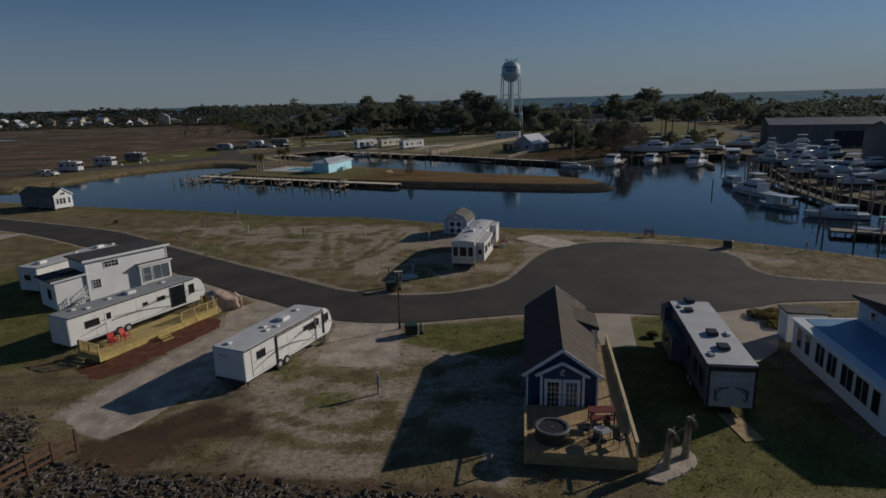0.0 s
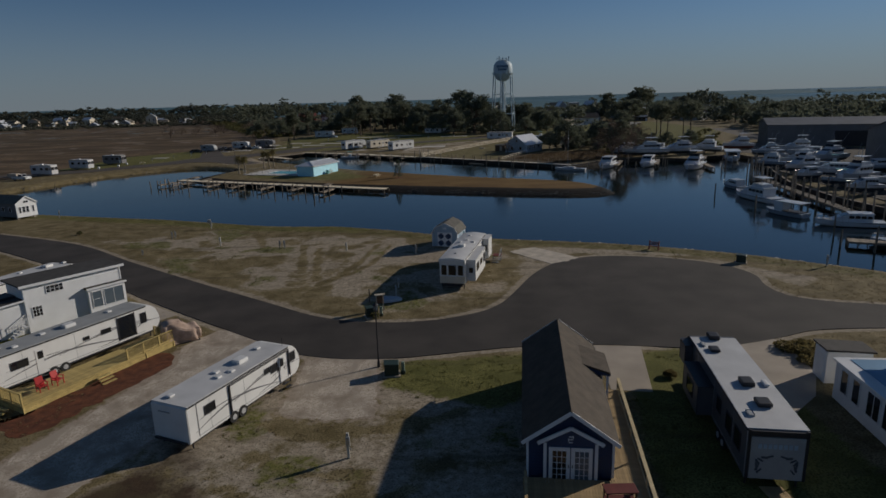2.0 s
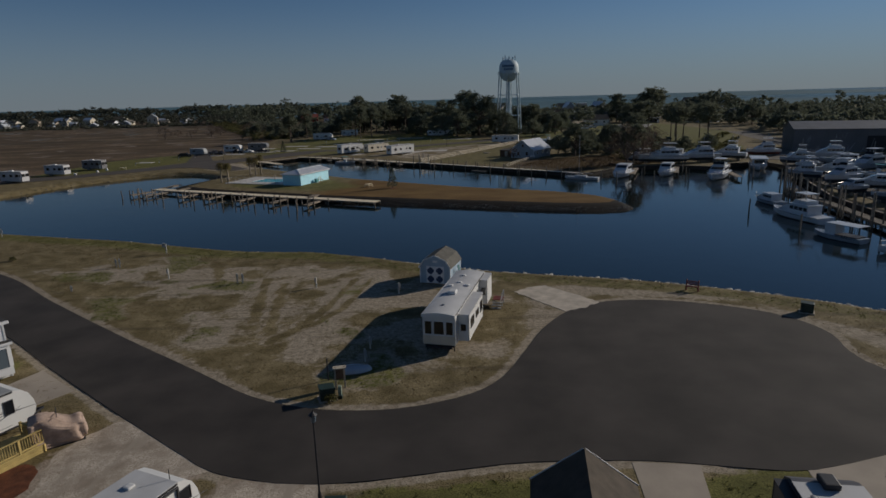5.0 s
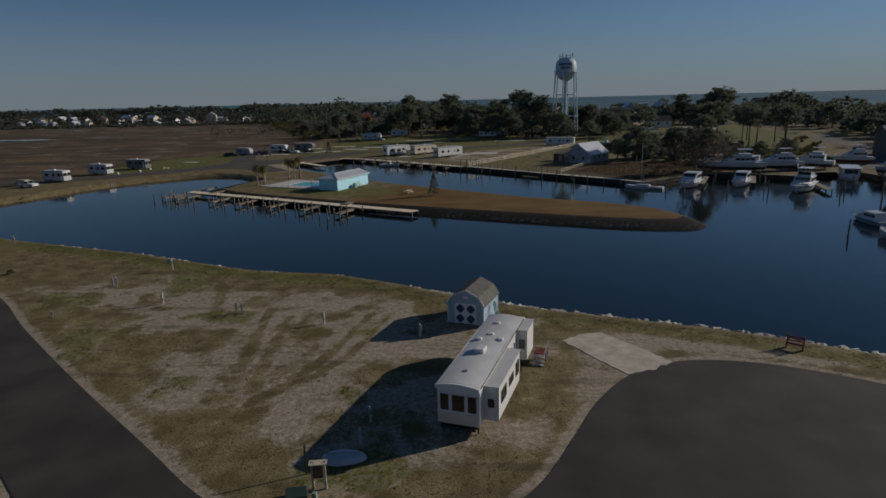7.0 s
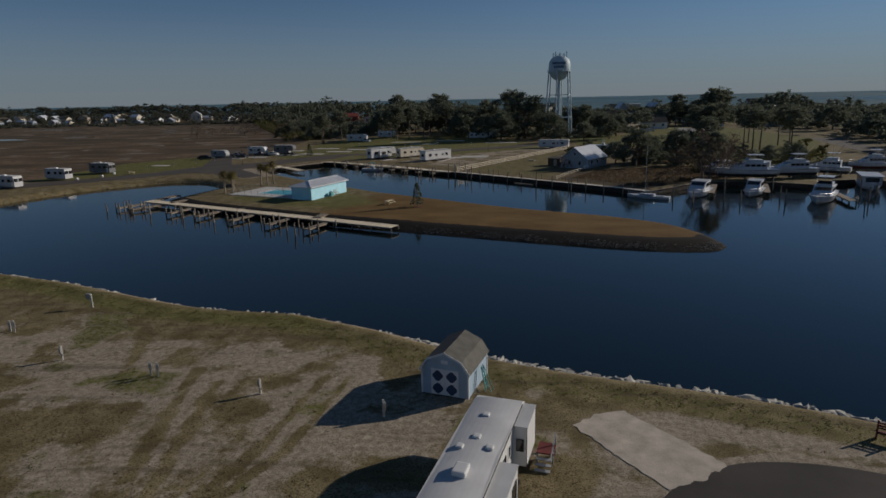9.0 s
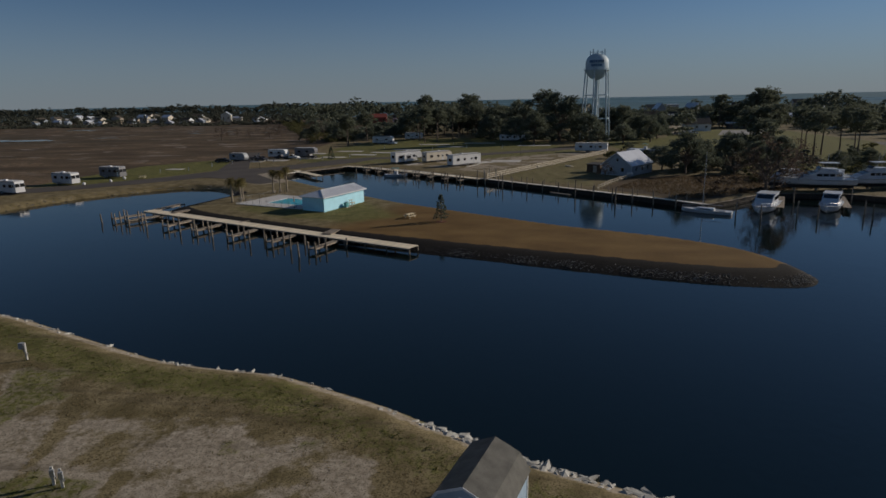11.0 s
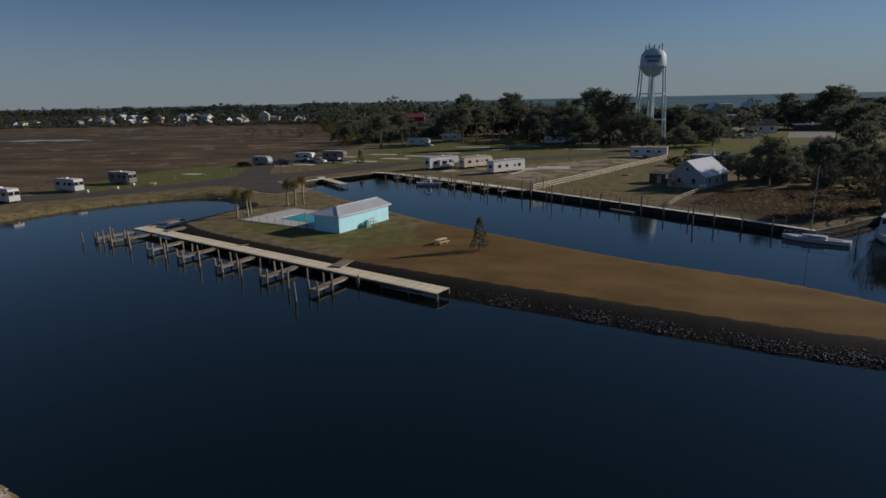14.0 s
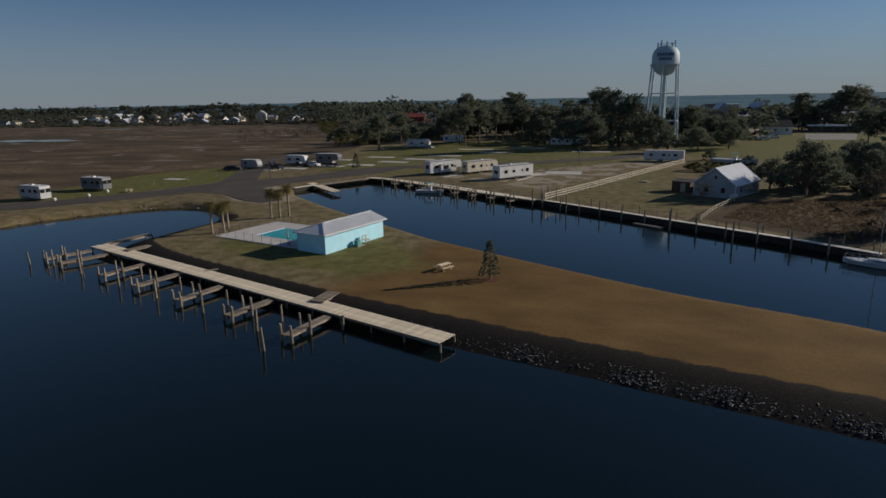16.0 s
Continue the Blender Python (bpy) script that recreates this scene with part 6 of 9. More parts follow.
palm(pose(9.6, 35.6, 0), 2.3, "cut palm trunk with a ragged top", "cut palms", False, 0.7)
palm(pose(11.0, 36.6, 0), 2.45, "cut palm trunk with a ragged top", "cut palms", False, 0.7)
root = thing("brace_bar", pose(9.6, 35.6, 1.9), "thin wooden brace between two palm trunks", "brace")
part("bar", add_beam(bmesh.new(), (0, 0, 0), (1.4, 1.0, 0.05), 0.05, 0.07), PILE_WOOD, root)

# low board fence above the rocks
root = thing("board_fence", pose(0, 0, 0), "brown three-board fence above the rock bank", "fence")
for i in range(5):
    t = i / 4
    part("post", box(-26.3 + 2.4 * t, 33.7 + 5.0 * t, -0.05, 0.14, 0.14, 1.4, rz=60), BROWN_WOOD, root)
for k in range(3):
    part("board", add_beam(bmesh.new(), (-26.3, 33.7, 0.3 + 0.44 * k), (-23.9, 38.7, 0.3 + 0.44 * k), 0.05, 0.2), BROWN_WOOD, root)

# shrubs beside the drive and a stump
def shrub(m, r, h, material, label, category="shrub", n_=230, group=""):
    root = thing("shrub", m, label, category, group)
    rnd = random.Random(int(r * 100 + h * 37 + m[0][3] * 10))
    bm = bmesh.new()
    for i in range(n_):
        a, d, z = rnd.random() * math.tau, r * math.sqrt(rnd.random()), rnd.random()
        d *= math.sqrt(max(0.1, 1 - (z - 0.35) ** 2 * 1.6))
        c = Vector((d * math.cos(a), d * math.sin(a), 0.08 + h * z * (1 - 0.3 * d / r)))
        for k in range(4):
            u = Vector((rnd.gauss(0, 1), rnd.gauss(0, 1), rnd.gauss(0.4, 0.8))).normalized() * (0.07 + 0.06 * r)
            v = u.cross(Vector((rnd.gauss(0, 1), rnd.gauss(0, 1), rnd.gauss(0, 1)))).normalized() * (0.03 + 0.03 * r)
            bm.faces.new([bm.verts.new(q) for q in (c - v, c + v, c + u + v * 0.4, c + u - v * 0.4)])
    part("foliage", bm, material, root)
    bm = bmesh.new()
    for i in range(5):
        a = i * 1.3
        add_bar(bm, (0, 0, -0.05), (0.5 * r * math.cos(a), 0.5 * r * math.sin(a), 0.6 * h), 0.025, 5)
    part("stem_cluster", bm, BARK, root)
    return root


for i, (x, y, r, h) in enumerate(((25.8, 57.9, 1.1, 0.45), (26.7, 56.7, 1.2, 0.5), (26.1, 55.4, 1.0, 0.4), (27.3, 58.2, 1.0, 0.4), (15.0, 53.8, 0.5, 0.4))):
    shrub(pose(x, y, 0), r, h, LEAF_BRUSH, "low yellow-brown shrub beside the drive", group="shrubs on the lots")
for x, y in ((-7.6, 67.8), (-60.2, 111.1)):
    shrub(pose(x, y, 0), 0.5, 0.55, LEAF_SHRUB, "small tuft of weeds by a post", n_=110, group="weed tufts")


# ---- island: dock, pool, pool house ----
def piling(m, h, r=0.13, label="weathered wooden mooring piling standing in the water", group="mooring pilings", me_cache={}):
    """A pile: rough tapered log whose head is cut at a slant."""
    key = round(h * 4) / 4
    if key not in me_cache:
        bm = bmesh.new()
        rings = [[(r * k * (1 + 0.08 * math.sin(3 * a + z)) * math.cos(a * math.tau / 8), r * k * math.sin(a * math.tau / 8), z + (0.05 * math.cos(a) if z > 1 else 0)) for a in range(8)] for z, k in ((-1.4, 1.1), (0.0, 1.05), (key * 0.5, 1.0), (key, 0.9))]
        add_loft(bm, rings)
        me_cache[key] = mesh_of(bm, "piling", PILE_WOOD)
    ob = new("piling", me_cache[key])
    ob.matrix_basis = m
    return tagged(ob, label, "piling", group)


# weathered planks with the shadow behind the marina pilings put into their colour
SHADED_PLANK = mat("shade_darkened_planks", (0.10, 0.085, 0.068), 0.9, 0.25, 1.5, 0.3, rand=0.2)


def walkway(name, a, b_, w, z, label, wood, board=0.25, piles=4.0, rail=False, fascia=True):
    """A plank walkway on piles from a to b_: boards, stringers and piles."""
    root = thing(name, pose(0, 0, 0), label, "dock")
    a, b_ = Vector((*a, 0)), Vector((*b_, 0))
    d = b_ - a
    rz = math.degrees(math.atan2(d.y, d.x))
    n_ = max(2, int(d.length / board))
    me_ = mesh_of(box(0, 0, -0.05, d.length / n_ - 0.012, w, 0.05), "plank", wood)
    for i in range(n_):
        p = a + d * ((i + 0.5) / n_)
        shared("plank", me_, root, pose(p.x, p.y, z + 0.004 * math.sin(i * 2.3), 0, 0, rz + 0.25 * math.sin(i * 5.1)))
    nrm = Vector((-d.y, d.x, 0)).normalized()
    for s in (-1, 1):
        q = nrm * (s * (w / 2 - 0.08))
        part("stringer", add_beam(bmesh.new(), a + q + Vector((0, 0, z - 0.16)), b_ + q + Vector((0, 0, z - 0.16)), 0.08, 0.22), PILE_WOOD, root)
    if piles:
        me_ = mesh_of(cyl(0, 0, -1.2, 0.11, z + 1.14 + 1.0, 8), "support_post", PILE_WOOD)
        k = max(1, int(d.length / piles))
        for i in range(k + 1):
            for s in (-1, 1):
                p = a + d * (i / k) + nrm * (s * (w / 2 - 0.16))
                shared("support_post", me_, root, pose(p.x, p.y, WATER_Z + 0.0))
    return root


DOCK_A, DOCK_B = (-74.3, 184.75), (-13.55, 155.15)
walkway("dock", DOCK_A, DOCK_B, 2.45, -0.15, "long pale plank dock on piles along the island", DOCK_WOOD)
walkway("dock", (-73.6, 185.9), (-71.9, 193.4), 1.7, -0.2, "short plank walkway from dock to shore", PILE_WOOD)
OUT = [(-76.9, 177.0), (-72.8, 175.2), (-61.9, 170.2), (-54.3, 166.6), (-45.7, 162.4), (-37.3, 158.6), (-28.8, 154.3)]
INN = [(-73.8, 182.4), (-69.4, 180.6), (-60.0, 176.2), (-52.1, 172.4), (-43.5, 168.0), (-35.1, 163.9), (-26.8, 159.9)]
for i, (o, q) in enumerate(zip(OUT, INN)):
    walkway("finger_pier", q, o, 1.05, -0.35, "short weathered finger pier between mooring pilings", PILE_WOOD, piles=0)
    d = (Vector(o) - Vector(q)).normalized()
    nrm = Vector((-d.y, d.x))
    for s in (-1, 1):
        for f in (0.1, 2.6):
            p = Vector(o) - d * f + nrm * (s * 0.68)
            piling(pose(p.x, p.y, WATER_Z, 2 * math.sin(i + s), 2 * math.cos(3 * i + f), 40 * i), 1.75 + 0.35 * ((i * 3 + int(f)) % 3) / 2)
    if i < len(OUT) - 1:
        o2 = Vector(OUT[i + 1])
        p = Vector(o).lerp(o2, 0.5) - d * 0.2
        piling(pose(p.x, p.y, WATER_Z, 1, -1, 25 * i), 2.25)
        p = Vector(o).lerp(o2, 0.5) - d * 3.4
        if i > 1:
            piling(pose(p.x, p.y, WATER_Z, -1, 1, 15 * i), 1.75)
piling(pose(-78.7, 176.2, WATER_Z, 0, -5), 1.75)
piling(pose(-30.0, 152.2, WATER_Z, 0, -3), 2.25)
piling(pose(-24.6, 158.2, WATER_Z, 0, 2), 1.5)
walkway("gangway", (-29.35, 163.0), (-28.7, 166.6), 1.7, 0.02, "weathered gangway from dock to island bank", PILE_WOOD, piles=0)
walkway("gangway", (-67.0, 181.6), (-65.6, 185.0), 1.3, 0.02, "weathered gangway from dock to island bank", PILE_WOOD, piles=0)
walkway("gangway", (-48.8, 173.0), (-47.6, 174.2), 0.5, -0.1, "weathered gangway from dock to island bank", PILE_WOOD, piles=0)

# pool house: hip at the near end, gable at the far end
PH = thing("pool_house", pose(-36.0, 182.6, 0, 0, 0, 69), "aqua pool house with white metal hip roof", "pool house")
pw, pl, pe, pr = 5.4, 13.3, 2.75, 3.75
part("wall", box(pl / 2, pw / 2, -0.05, pl, pw, pe + 0.05), AQUA, PH)
o = 0.45
c0 = [(-o, -o, pe), (pl + o, -o, pe), (pl + o, pw + o, pe), (-o, pw + o, pe)]
r0, r1 = (pw / 2, pw / 2, pr), (pl + o, pw / 2, pr)


def roof_plate(pts, t=0.07):
    bm = bmesh.new()
    low = [bm.verts.new(p) for p in pts]
    top = [bm.verts.new((p[0], p[1], p[2] + t)) for p in pts]
    n_ = len(pts)
    bm.faces.new(low[::-1])
    bm.faces.new(top)
    for i in range(n_):
        bm.faces.new((low[i], low[(i + 1) % n_], top[(i + 1) % n_], top[i]))
    bmesh.ops.recalc_face_normals(bm, faces=bm.faces[:])
    return bm


for pts in ([c0[0], c0[1], r1, r0], [c0[2], c0[3], r0, r1], [c0[3], c0[0], r0]):
    part("roof", roof_plate(pts), METAL_ROOF, PH)
for i in range(27):
    x = -0.2 + i * 0.52
    f = min(1, max(0.05, (x + o) / (pw / 2 + o)))
    for s in (-1, 1):
        y0, z0 = (-o if s < 0 else pw + o), pe + 0.09
        y1, z1 = (y0 + (pw / 2 - y0) * f), pe + 0.09 + (pr - pe) * f
        part("roof_seam", add_beam(bmesh.new(), (x, y0, z0), (x, y1, z1), 0.03, 0.025), METAL_ROOF, PH)
part("gable_wall", add_profile(bmesh.new(), [(0.2, pe), (pw - 0.2, pe), (pw / 2, pr - 0.05)], 0, 0.12), AQUA, PH, m=pose(pl, 0, 0, 0, 0, 90) @ pose(0, -0.06, 0))
part("ridge_cap", add_beam(bmesh.new(), (r0[0], r0[1], pr + 0.1), (r1[0], r1[1], pr + 0.1), 0.24, 0.06), WHITE_TRIM, PH)
for p in (c0[0], c0[3]):
    part("hip_cap", add_beam(bmesh.new(), (p[0], p[1], p[2] + 0.1), (r0[0], r0[1], pr + 0.1), 0.24, 0.06), WHITE_TRIM, PH)
part("eave_board", add_beam(bmesh.new(), (c0[0][0], c0[0][1], pe), (c0[1][0], c0[1][1], pe), 0.05, 0.18), WHITE_TRIM, PH)
part("eave_board", add_beam(bmesh.new(), (c0[0][0], c0[0][1], pe), (c0[3][0], c0[3][1], pe), 0.05, 0.18), WHITE_TRIM, PH)
# teal block stands in for a shadow beside the wall, with white items
u = thing("heat_pump", PH.matrix_basis @ pose(6.3, -0.75, 0), "teal block standing in for a shadow and white items by the pool house", "heat pump")
part("pad", box(0, 0, -0.02, 1.6, 1.1, 0.1), CONCRETE, u)
part("cabinet", box(-0.25, 0, 0.08, 0.8, 0.7, 0.85, bevel=0.03), TEAL, u)
part("block_lid", cyl(-0.25, 0, 0.93, 0.28, 0.03, 14), DARK, u)
u = thing("lifeguard_chair", PH.matrix_basis @ pose(7.7, -1.0, 0), "small pale wooden shelf stand beside the wall", "stand")
for sx in (-1, 1):
    for sy in (-1, 1):
        part("leg", box(sx * 0.4, sy * 0.35, -0.02, 0.09, 0.09, 1.3 if sy > 0 else 0.75), FENCE_WOOD, u)
part("shelf", box(0, 0, 0.7, 1.0, 0.85, 0.06), FENCE_WOOD, u)
part("shelf", box(0, 0.3, 1.25, 1.0, 0.3, 0.06), FENCE_WOOD, u)

# pool in its paved deck, local frame along the pool house
PD = PH.matrix_basis


px0, px1, py0, py1 = 0.6, 14.0, 5.6, 24.6
wx0, wx1, wy0, wy1 = 4.0, 10.6, 8.4, 19.0
pool = thing("swimming_pool", PD, "turquoise swimming pool set in a pale concrete deck", "swimming pool")
for (x0, x1, y0, y1) in ((px0, wx0, py0, py1), (wx1, px1, py0, py1), (wx0, wx1, py0, wy0), (wx0, wx1, wy1, py1)):
    part("pool_deck", box((x0 + x1) / 2, (y0 + y1) / 2, -0.2, x1 - x0 - 0.015, y1 - y0 - 0.015, 0.26), mat("pale_pool_deck", (0.58, 0.56, 0.53), 0.85, 0.08, 0.6, 0.1), pool)
for (x0, x1, y0, y1) in ((wx0 - 0.16, wx0 + 0.16, wy0, wy1), (wx1 - 0.16, wx1 + 0.16, wy0, wy1), (wx0 + 0.16, wx1 - 0.16, wy0 - 0.16, wy0 + 0.16), (wx0 + 0.16, wx1 - 0.16, wy1 - 0.16, wy1 + 0.16)):
    part("coping", box((x0 + x1) / 2, (y0 + y1) / 2, 0.03, x1 - x0, y1 - y0, 0.06, bevel=0.015), WHITE_TRIM, pool)
part("pool_water", box((wx0 + wx1) / 2, (wy0 + wy1) / 2, -0.12, wx1 - wx0 - 0.34, wy1 - wy0 - 0.34, 0.16), POOL_WATER, pool)
fence = thing("pool_fence", PD, "dark metal picket fence round the pool", "fence")
FL = [(px0, py0), (px0, py1), (px1, py1), (px1, py0)]
me_p = mesh_of(box(0, 0, 0.06, 0.04, 0.04, 1.2), "fence_post", DARK)
me_k = mesh_of(box(0, 0, 0.12, 0.012, 0.012, 1.05), "picket", STEEL)
for x, y, a in along(FL, 2.0):
    shared("fence_post", me_p, fence, pose(x, y, 0, 0, 0, a))
for x, y, a in along(FL, 0.5):
    shared("picket", me_k, fence, pose(x, y, 0, 0, 0, a))
for (x0, y0), (x1, y1) in zip(FL, FL[1:]):
    for z in (0.2, 1.22):
        part("fence_rail", add_beam(bmesh.new(), (x0, y0, z), (x1, y1, z), 0.015, 0.02), STEEL, fence)
for x, y in ((1.6, 9.0),):
    p = thing("pool_umbrella", PD @ pose(x, y, 0.06), "closed tan pool umbrella on a pole", "umbrella")
    part("pole", cyl(0, 0, 0, 0.03, 2.6, 6), DARK, p)
    part("canopy", cyl(0, 0, 1.2, 0.14, 1.35, 10, 0.05), TAN, p)
    part("base", cyl(0, 0, 0, 0.28, 0.08, 12), DARK, p)
for x, y, h in ((-60.4, 193.9, 4.9), (-58.9, 195.0, 4.5), (-60.0, 198.2, 4.3), (-57.0, 208.3, 5.0), (-55.4, 208.6, 4.8), (-54.3, 210.2, 5.4)):
    palm(pose(x, y, 0, 0, 0, 70 * x), h, "slender palm tree with a ragged crown near the pool", "palms by the pool")

# young evergreen, picnic table
def evergreen(m, h, label, group=""):
    root = thing("young_evergreen", m, label, "tree", group)
    rnd = random.Random(int(h * 100))
    part("trunk", cyl(0, 0, -0.05, 0.09, h * 0.85, 7, 0.03), BARK, root)
    bm = bmesh.new()
    for i in range(230):
        z = 0.12 + 0.88 * rnd.random() ** 1.2
        r = h * 0.31 * (1 - z) ** 0.8 * (0.35 + 0.65 * rnd.random()) + 0.05
        a = rnd.random() * math.tau
        c = Vector((r * math.cos(a), r * math.sin(a), h * z))
        for k in range(3):
            u = Vector((math.cos(a) + rnd.gauss(0, 0.6), math.sin(a) + rnd.gauss(0, 0.6), rnd.gauss(0.1, 0.5))).normalized() * h * 0.07
            v = u.cross(Vector((rnd.gauss(0, 1), rnd.gauss(0, 1), 1))).normalized() * h * 0.028
            bm.faces.new([bm.verts.new(q) for q in (c - v, c + v, c + u)])
    part("crown", bm, LEAF_OAK, root)
    bm = bmesh.new()
    for i in range(9):
        a, z = i * 2.4, h * (0.15 + 0.08 * i)
        add_bar(bm, (0, 0, z), (0.2 * h * (1 - z / h) * math.cos(a), 0.2 * h * (1 - z / h) * math.sin(a), z + 0.15), 0.02, 4)
    part("branchwork", bm, BARK, root)
    return root


evergreen(pose(-11.8, 173.5, 0), 4.7, "young dark evergreen tree on the island turf")
slab("mulch_ring", [(-11.8 + 1.0 * math.cos(i * math.tau / 14), 173.5 + 0.9 * math.sin(i * math.tau / 14)) for i in range(14)], 0.02, MULCH, "ring of red-brown bark mulch round the young tree", "mulch")
TABLE_WOOD = mat("pale_new_pine", (0.84, 0.72, 0.48), 0.7, 0.1, 2.0, 0.1, rand=0.08)
root = thing("picnic_table", pose(-18.0, 177.0, 0, 0, 0, 55), "pale wooden picnic table with attached benches", "picnic table")
for i in range(5):
    part("top_plank", box(0, -0.32 + 0.16 * i, 0.72, 1.9, 0.145, 0.05), TABLE_WOOD, root)
for s in (-1, 1):
    for k in range(2):
        part("bench_plank", box(0, s * (0.66 + 0.15 * k), 0.42, 1.9, 0.135, 0.05), TABLE_WOOD, root)
for s in (-1, 1):
    part("cross_beam", box(s * 0.65, 0, 0.36, 0.05, 1.7, 0.1), TABLE_WOOD, root)
    for q in (-1, 1):
        part("leg", add_beam(bmesh.new(), (s * 0.65, q * 0.65, 0), (s * 0.65, q * 0.22, 0.72), 0.05, 0.09), TABLE_WOOD, root)


copy_thing(root, pose(-109.8, 237.2, 0, 0, 0, 20))
for x, y in ((-114.4, 229.2), (-114.8, 235.9), (-117.8, 222.7)):
    p = thing("utility_dome", pose(x, y, 0), "small white dome-shaped cover on the lawn", "utility cover", "white covers by the motorhomes")
    bm = bmesh.new()
    bmesh.ops.create_uvsphere(bm, u_segments=14, v_segments=8, radius=0.42, matrix=pose(0, 0, 0.36))
    part("dome", bm, WHITE, p, smooth=True)
    part("collar", cyl(0, 0, -0.02, 0.34, 0.14, 14), GREY, p)


# ---- far shore: bulkhead, docks, fence ----
def bulkhead(pts, top, label, cap=None, step=0.28):
    """A timber sea wall of upright planks with a cap board."""
    root = thing("bulkhead", pose(0, 0, 0), label, "sea wall", kind="structure")
    bm = bmesh.new()
    for i, (x, y, a) in enumerate(along(pts, step)):
        add_box(bm, x, y, -2.2, step - 0.02, 0.1 + 0.03 * (i % 2), top + 2.2, rz=a)
    w = part("plank_wall", bm, DARK_WOOD, root)
    w["kind"] = "stuff"
    for (x0, y0), (x1, y1) in zip(pts, pts[1:]):
        part("waler", add_beam(bmesh.new(), (x0, y0, -0.75), (x1, y1, -0.75), 0.34, 0.2), DARK_WOOD, root)
        part("cap_board", add_beam(bmesh.new(), (x0, y0, top + 0.04), (x1, y1, top + 0.04), 1.0 if cap else 0.4, 0.08), cap or PILE_WOOD, root)
    return root


CAP_WOOD = mat("salt_bleached_cap", (0.88, 0.81, 0.70), 0.8, 0.12, 1.2, 0.15, rand=0.1)
bulkhead(FAR_EDGE[:5], 0.0, "dark timber sea wall with a pale cap along the canal", CAP_WOOD)
bulkhead(FAR_EDGE[4:], -0.1, "dark timber sea wall with a pale cap behind the camping docks", CAP_WOOD)
bulkhead(MARINA_EDGE, 0.0, "dark timber sea wall round the marina")
walkway("dock", (-8.6, 232.4), (-50.6, 265.2), 1.7, 0.02, "pale plank walkway along the camping shore", DOCK_WOOD, board=0.3, piles=0)
walkway("dock", (-51.0, 265.6), (-56.2, 267.6), 1.7, 0.02, "pale plank walkway at the canal's corner", DOCK_WOOD, board=0.3, piles=0)
walkway("dock", (-57.0, 266.6), (-66.8, 253.2), 1.7, 0.0, "weathered plank walkway round the canal's end", PILE_WOOD, board=0.3, piles=0)
walkway("dock", (-72.2, 259.8), (-57.0, 242.4), 2.3, -0.1, "pale plank pier reaching over the canal's end", DOCK_WOOD, board=0.3, piles=4.0)
edge_dir = (Vector((-50.2, 266)) - Vector((-8.1, 233))).normalized()
out_dir = Vector((-edge_dir.y, edge_dir.x))
if out_dir.y > 0:
    out_dir = -out_dir
for i in range(8):
    p = Vector((-8.1, 233)) + edge_dir * (5.0 + 5.9 * i)
    q = p + out_dir * 4.4
    walkway("finger_pier", tuple(p), tuple(q), 0.9, -0.3, "short weathered finger pier at the camping dock", PILE_WOOD, board=0.3, piles=0)
    for f, s in ((4.4, 0.6), (4.4, -0.6), (1.8, 0.6)):
        r = p + out_dir * f + edge_dir * s
        piling(pose(r.x, r.y, WATER_Z, 2 * math.sin(i), 2 * math.cos(i + f), 30 * i), 2.25 if (i + int(f)) % 2 else 2.0)
    r = p + out_dir * 5.6 + edge_dir * 3.0
    piling(pose(r.x, r.y, WATER_Z, 1, 1, 20 * i), 2.5)
    r = p + out_dir * 0.7 + edge_dir * 2.6
    piling(pose(r.x, r.y, WATER_Z, 1, -1, 20 * i), 2.0)
for i, (x, y, a) in enumerate(along([(-7.4, 230.6), (36.5, 191.6)], 4.9)):
    piling(pose(x, y, WATER_Z, 1.5 * math.sin(i * 2), 1.5 * math.cos(i), 33 * i), 2.5 + 0.5 * ((i * 5) % 3 == 0))
for x, y, h in ((14.3, 209.2, 3.75), (-2.6, 224.6, 3.5), (22.0, 201.0, 3.25), (-9.5, 231.0, 3.5)):
    piling(pose(x, y, WATER_Z, 0, 1.5, 0), h)
for i, (x, y, a) in enumerate(along([(-6.0, 233.6), (39.0, 193.4)], 3.7)):
    ob = new("shore_post", bpy.data.meshes["shore_post"] if "shore_post" in bpy.data.meshes else mesh_of(cyl(0, 0, -0.4, 0.11, 1.7, 8, 0.09), "shore_post", PILE_WOOD))
    ob.matrix_basis = pose(x, y, 0, 2 * math.sin(i * 3), 2 * math.cos(i * 2), 30 * i)
    tagged(ob, "dark wooden post standing along the sea wall", "post", "posts along the sea wall")
walkway("floating_dock", (9.2, 214.2), (13.4, 210.4), 1.1, WATER_Z + 0.25, "small dark floating dock under the sea wall", PILE_WOOD, board=0.3, piles=0)

root = thing("board_fence", pose(0, 0, 0), "long pale board fence between the camping ground and a yard", "fence")
FENCE = [(-6.9, 231.8), (5.3, 253.6), (35.6, 309.6)]
me_post = mesh_of(box(0, 0, -0.1, 0.14, 0.14, 1.75), "fence_post", FENCE_WOOD)
for x, y, a in along(FENCE, 2.4):
    shared("fence_post", me_post, root, pose(x, y, 0, 0, 0, a))
for x, y, a in along(FENCE, 2.4)[:-1]:
    for k in range(3):
        ar = radians(a)
        part("fence_board", add_beam(bmesh.new(), (x, y, 0.4 + 0.5 * k), (x + 2.4 * math.cos(ar), y + 2.4 * math.sin(ar), 0.4 + 0.5 * k), 0.04, 0.2), FENCE_WOOD, root)
for x, y in ((-7.6, 231.2), (-4.6, 232.6), (-6.4, 235.2)):
    part("gate_post", box(x, y, -0.1, 0.24, 0.24, 2.9), FENCE_WOOD, root)

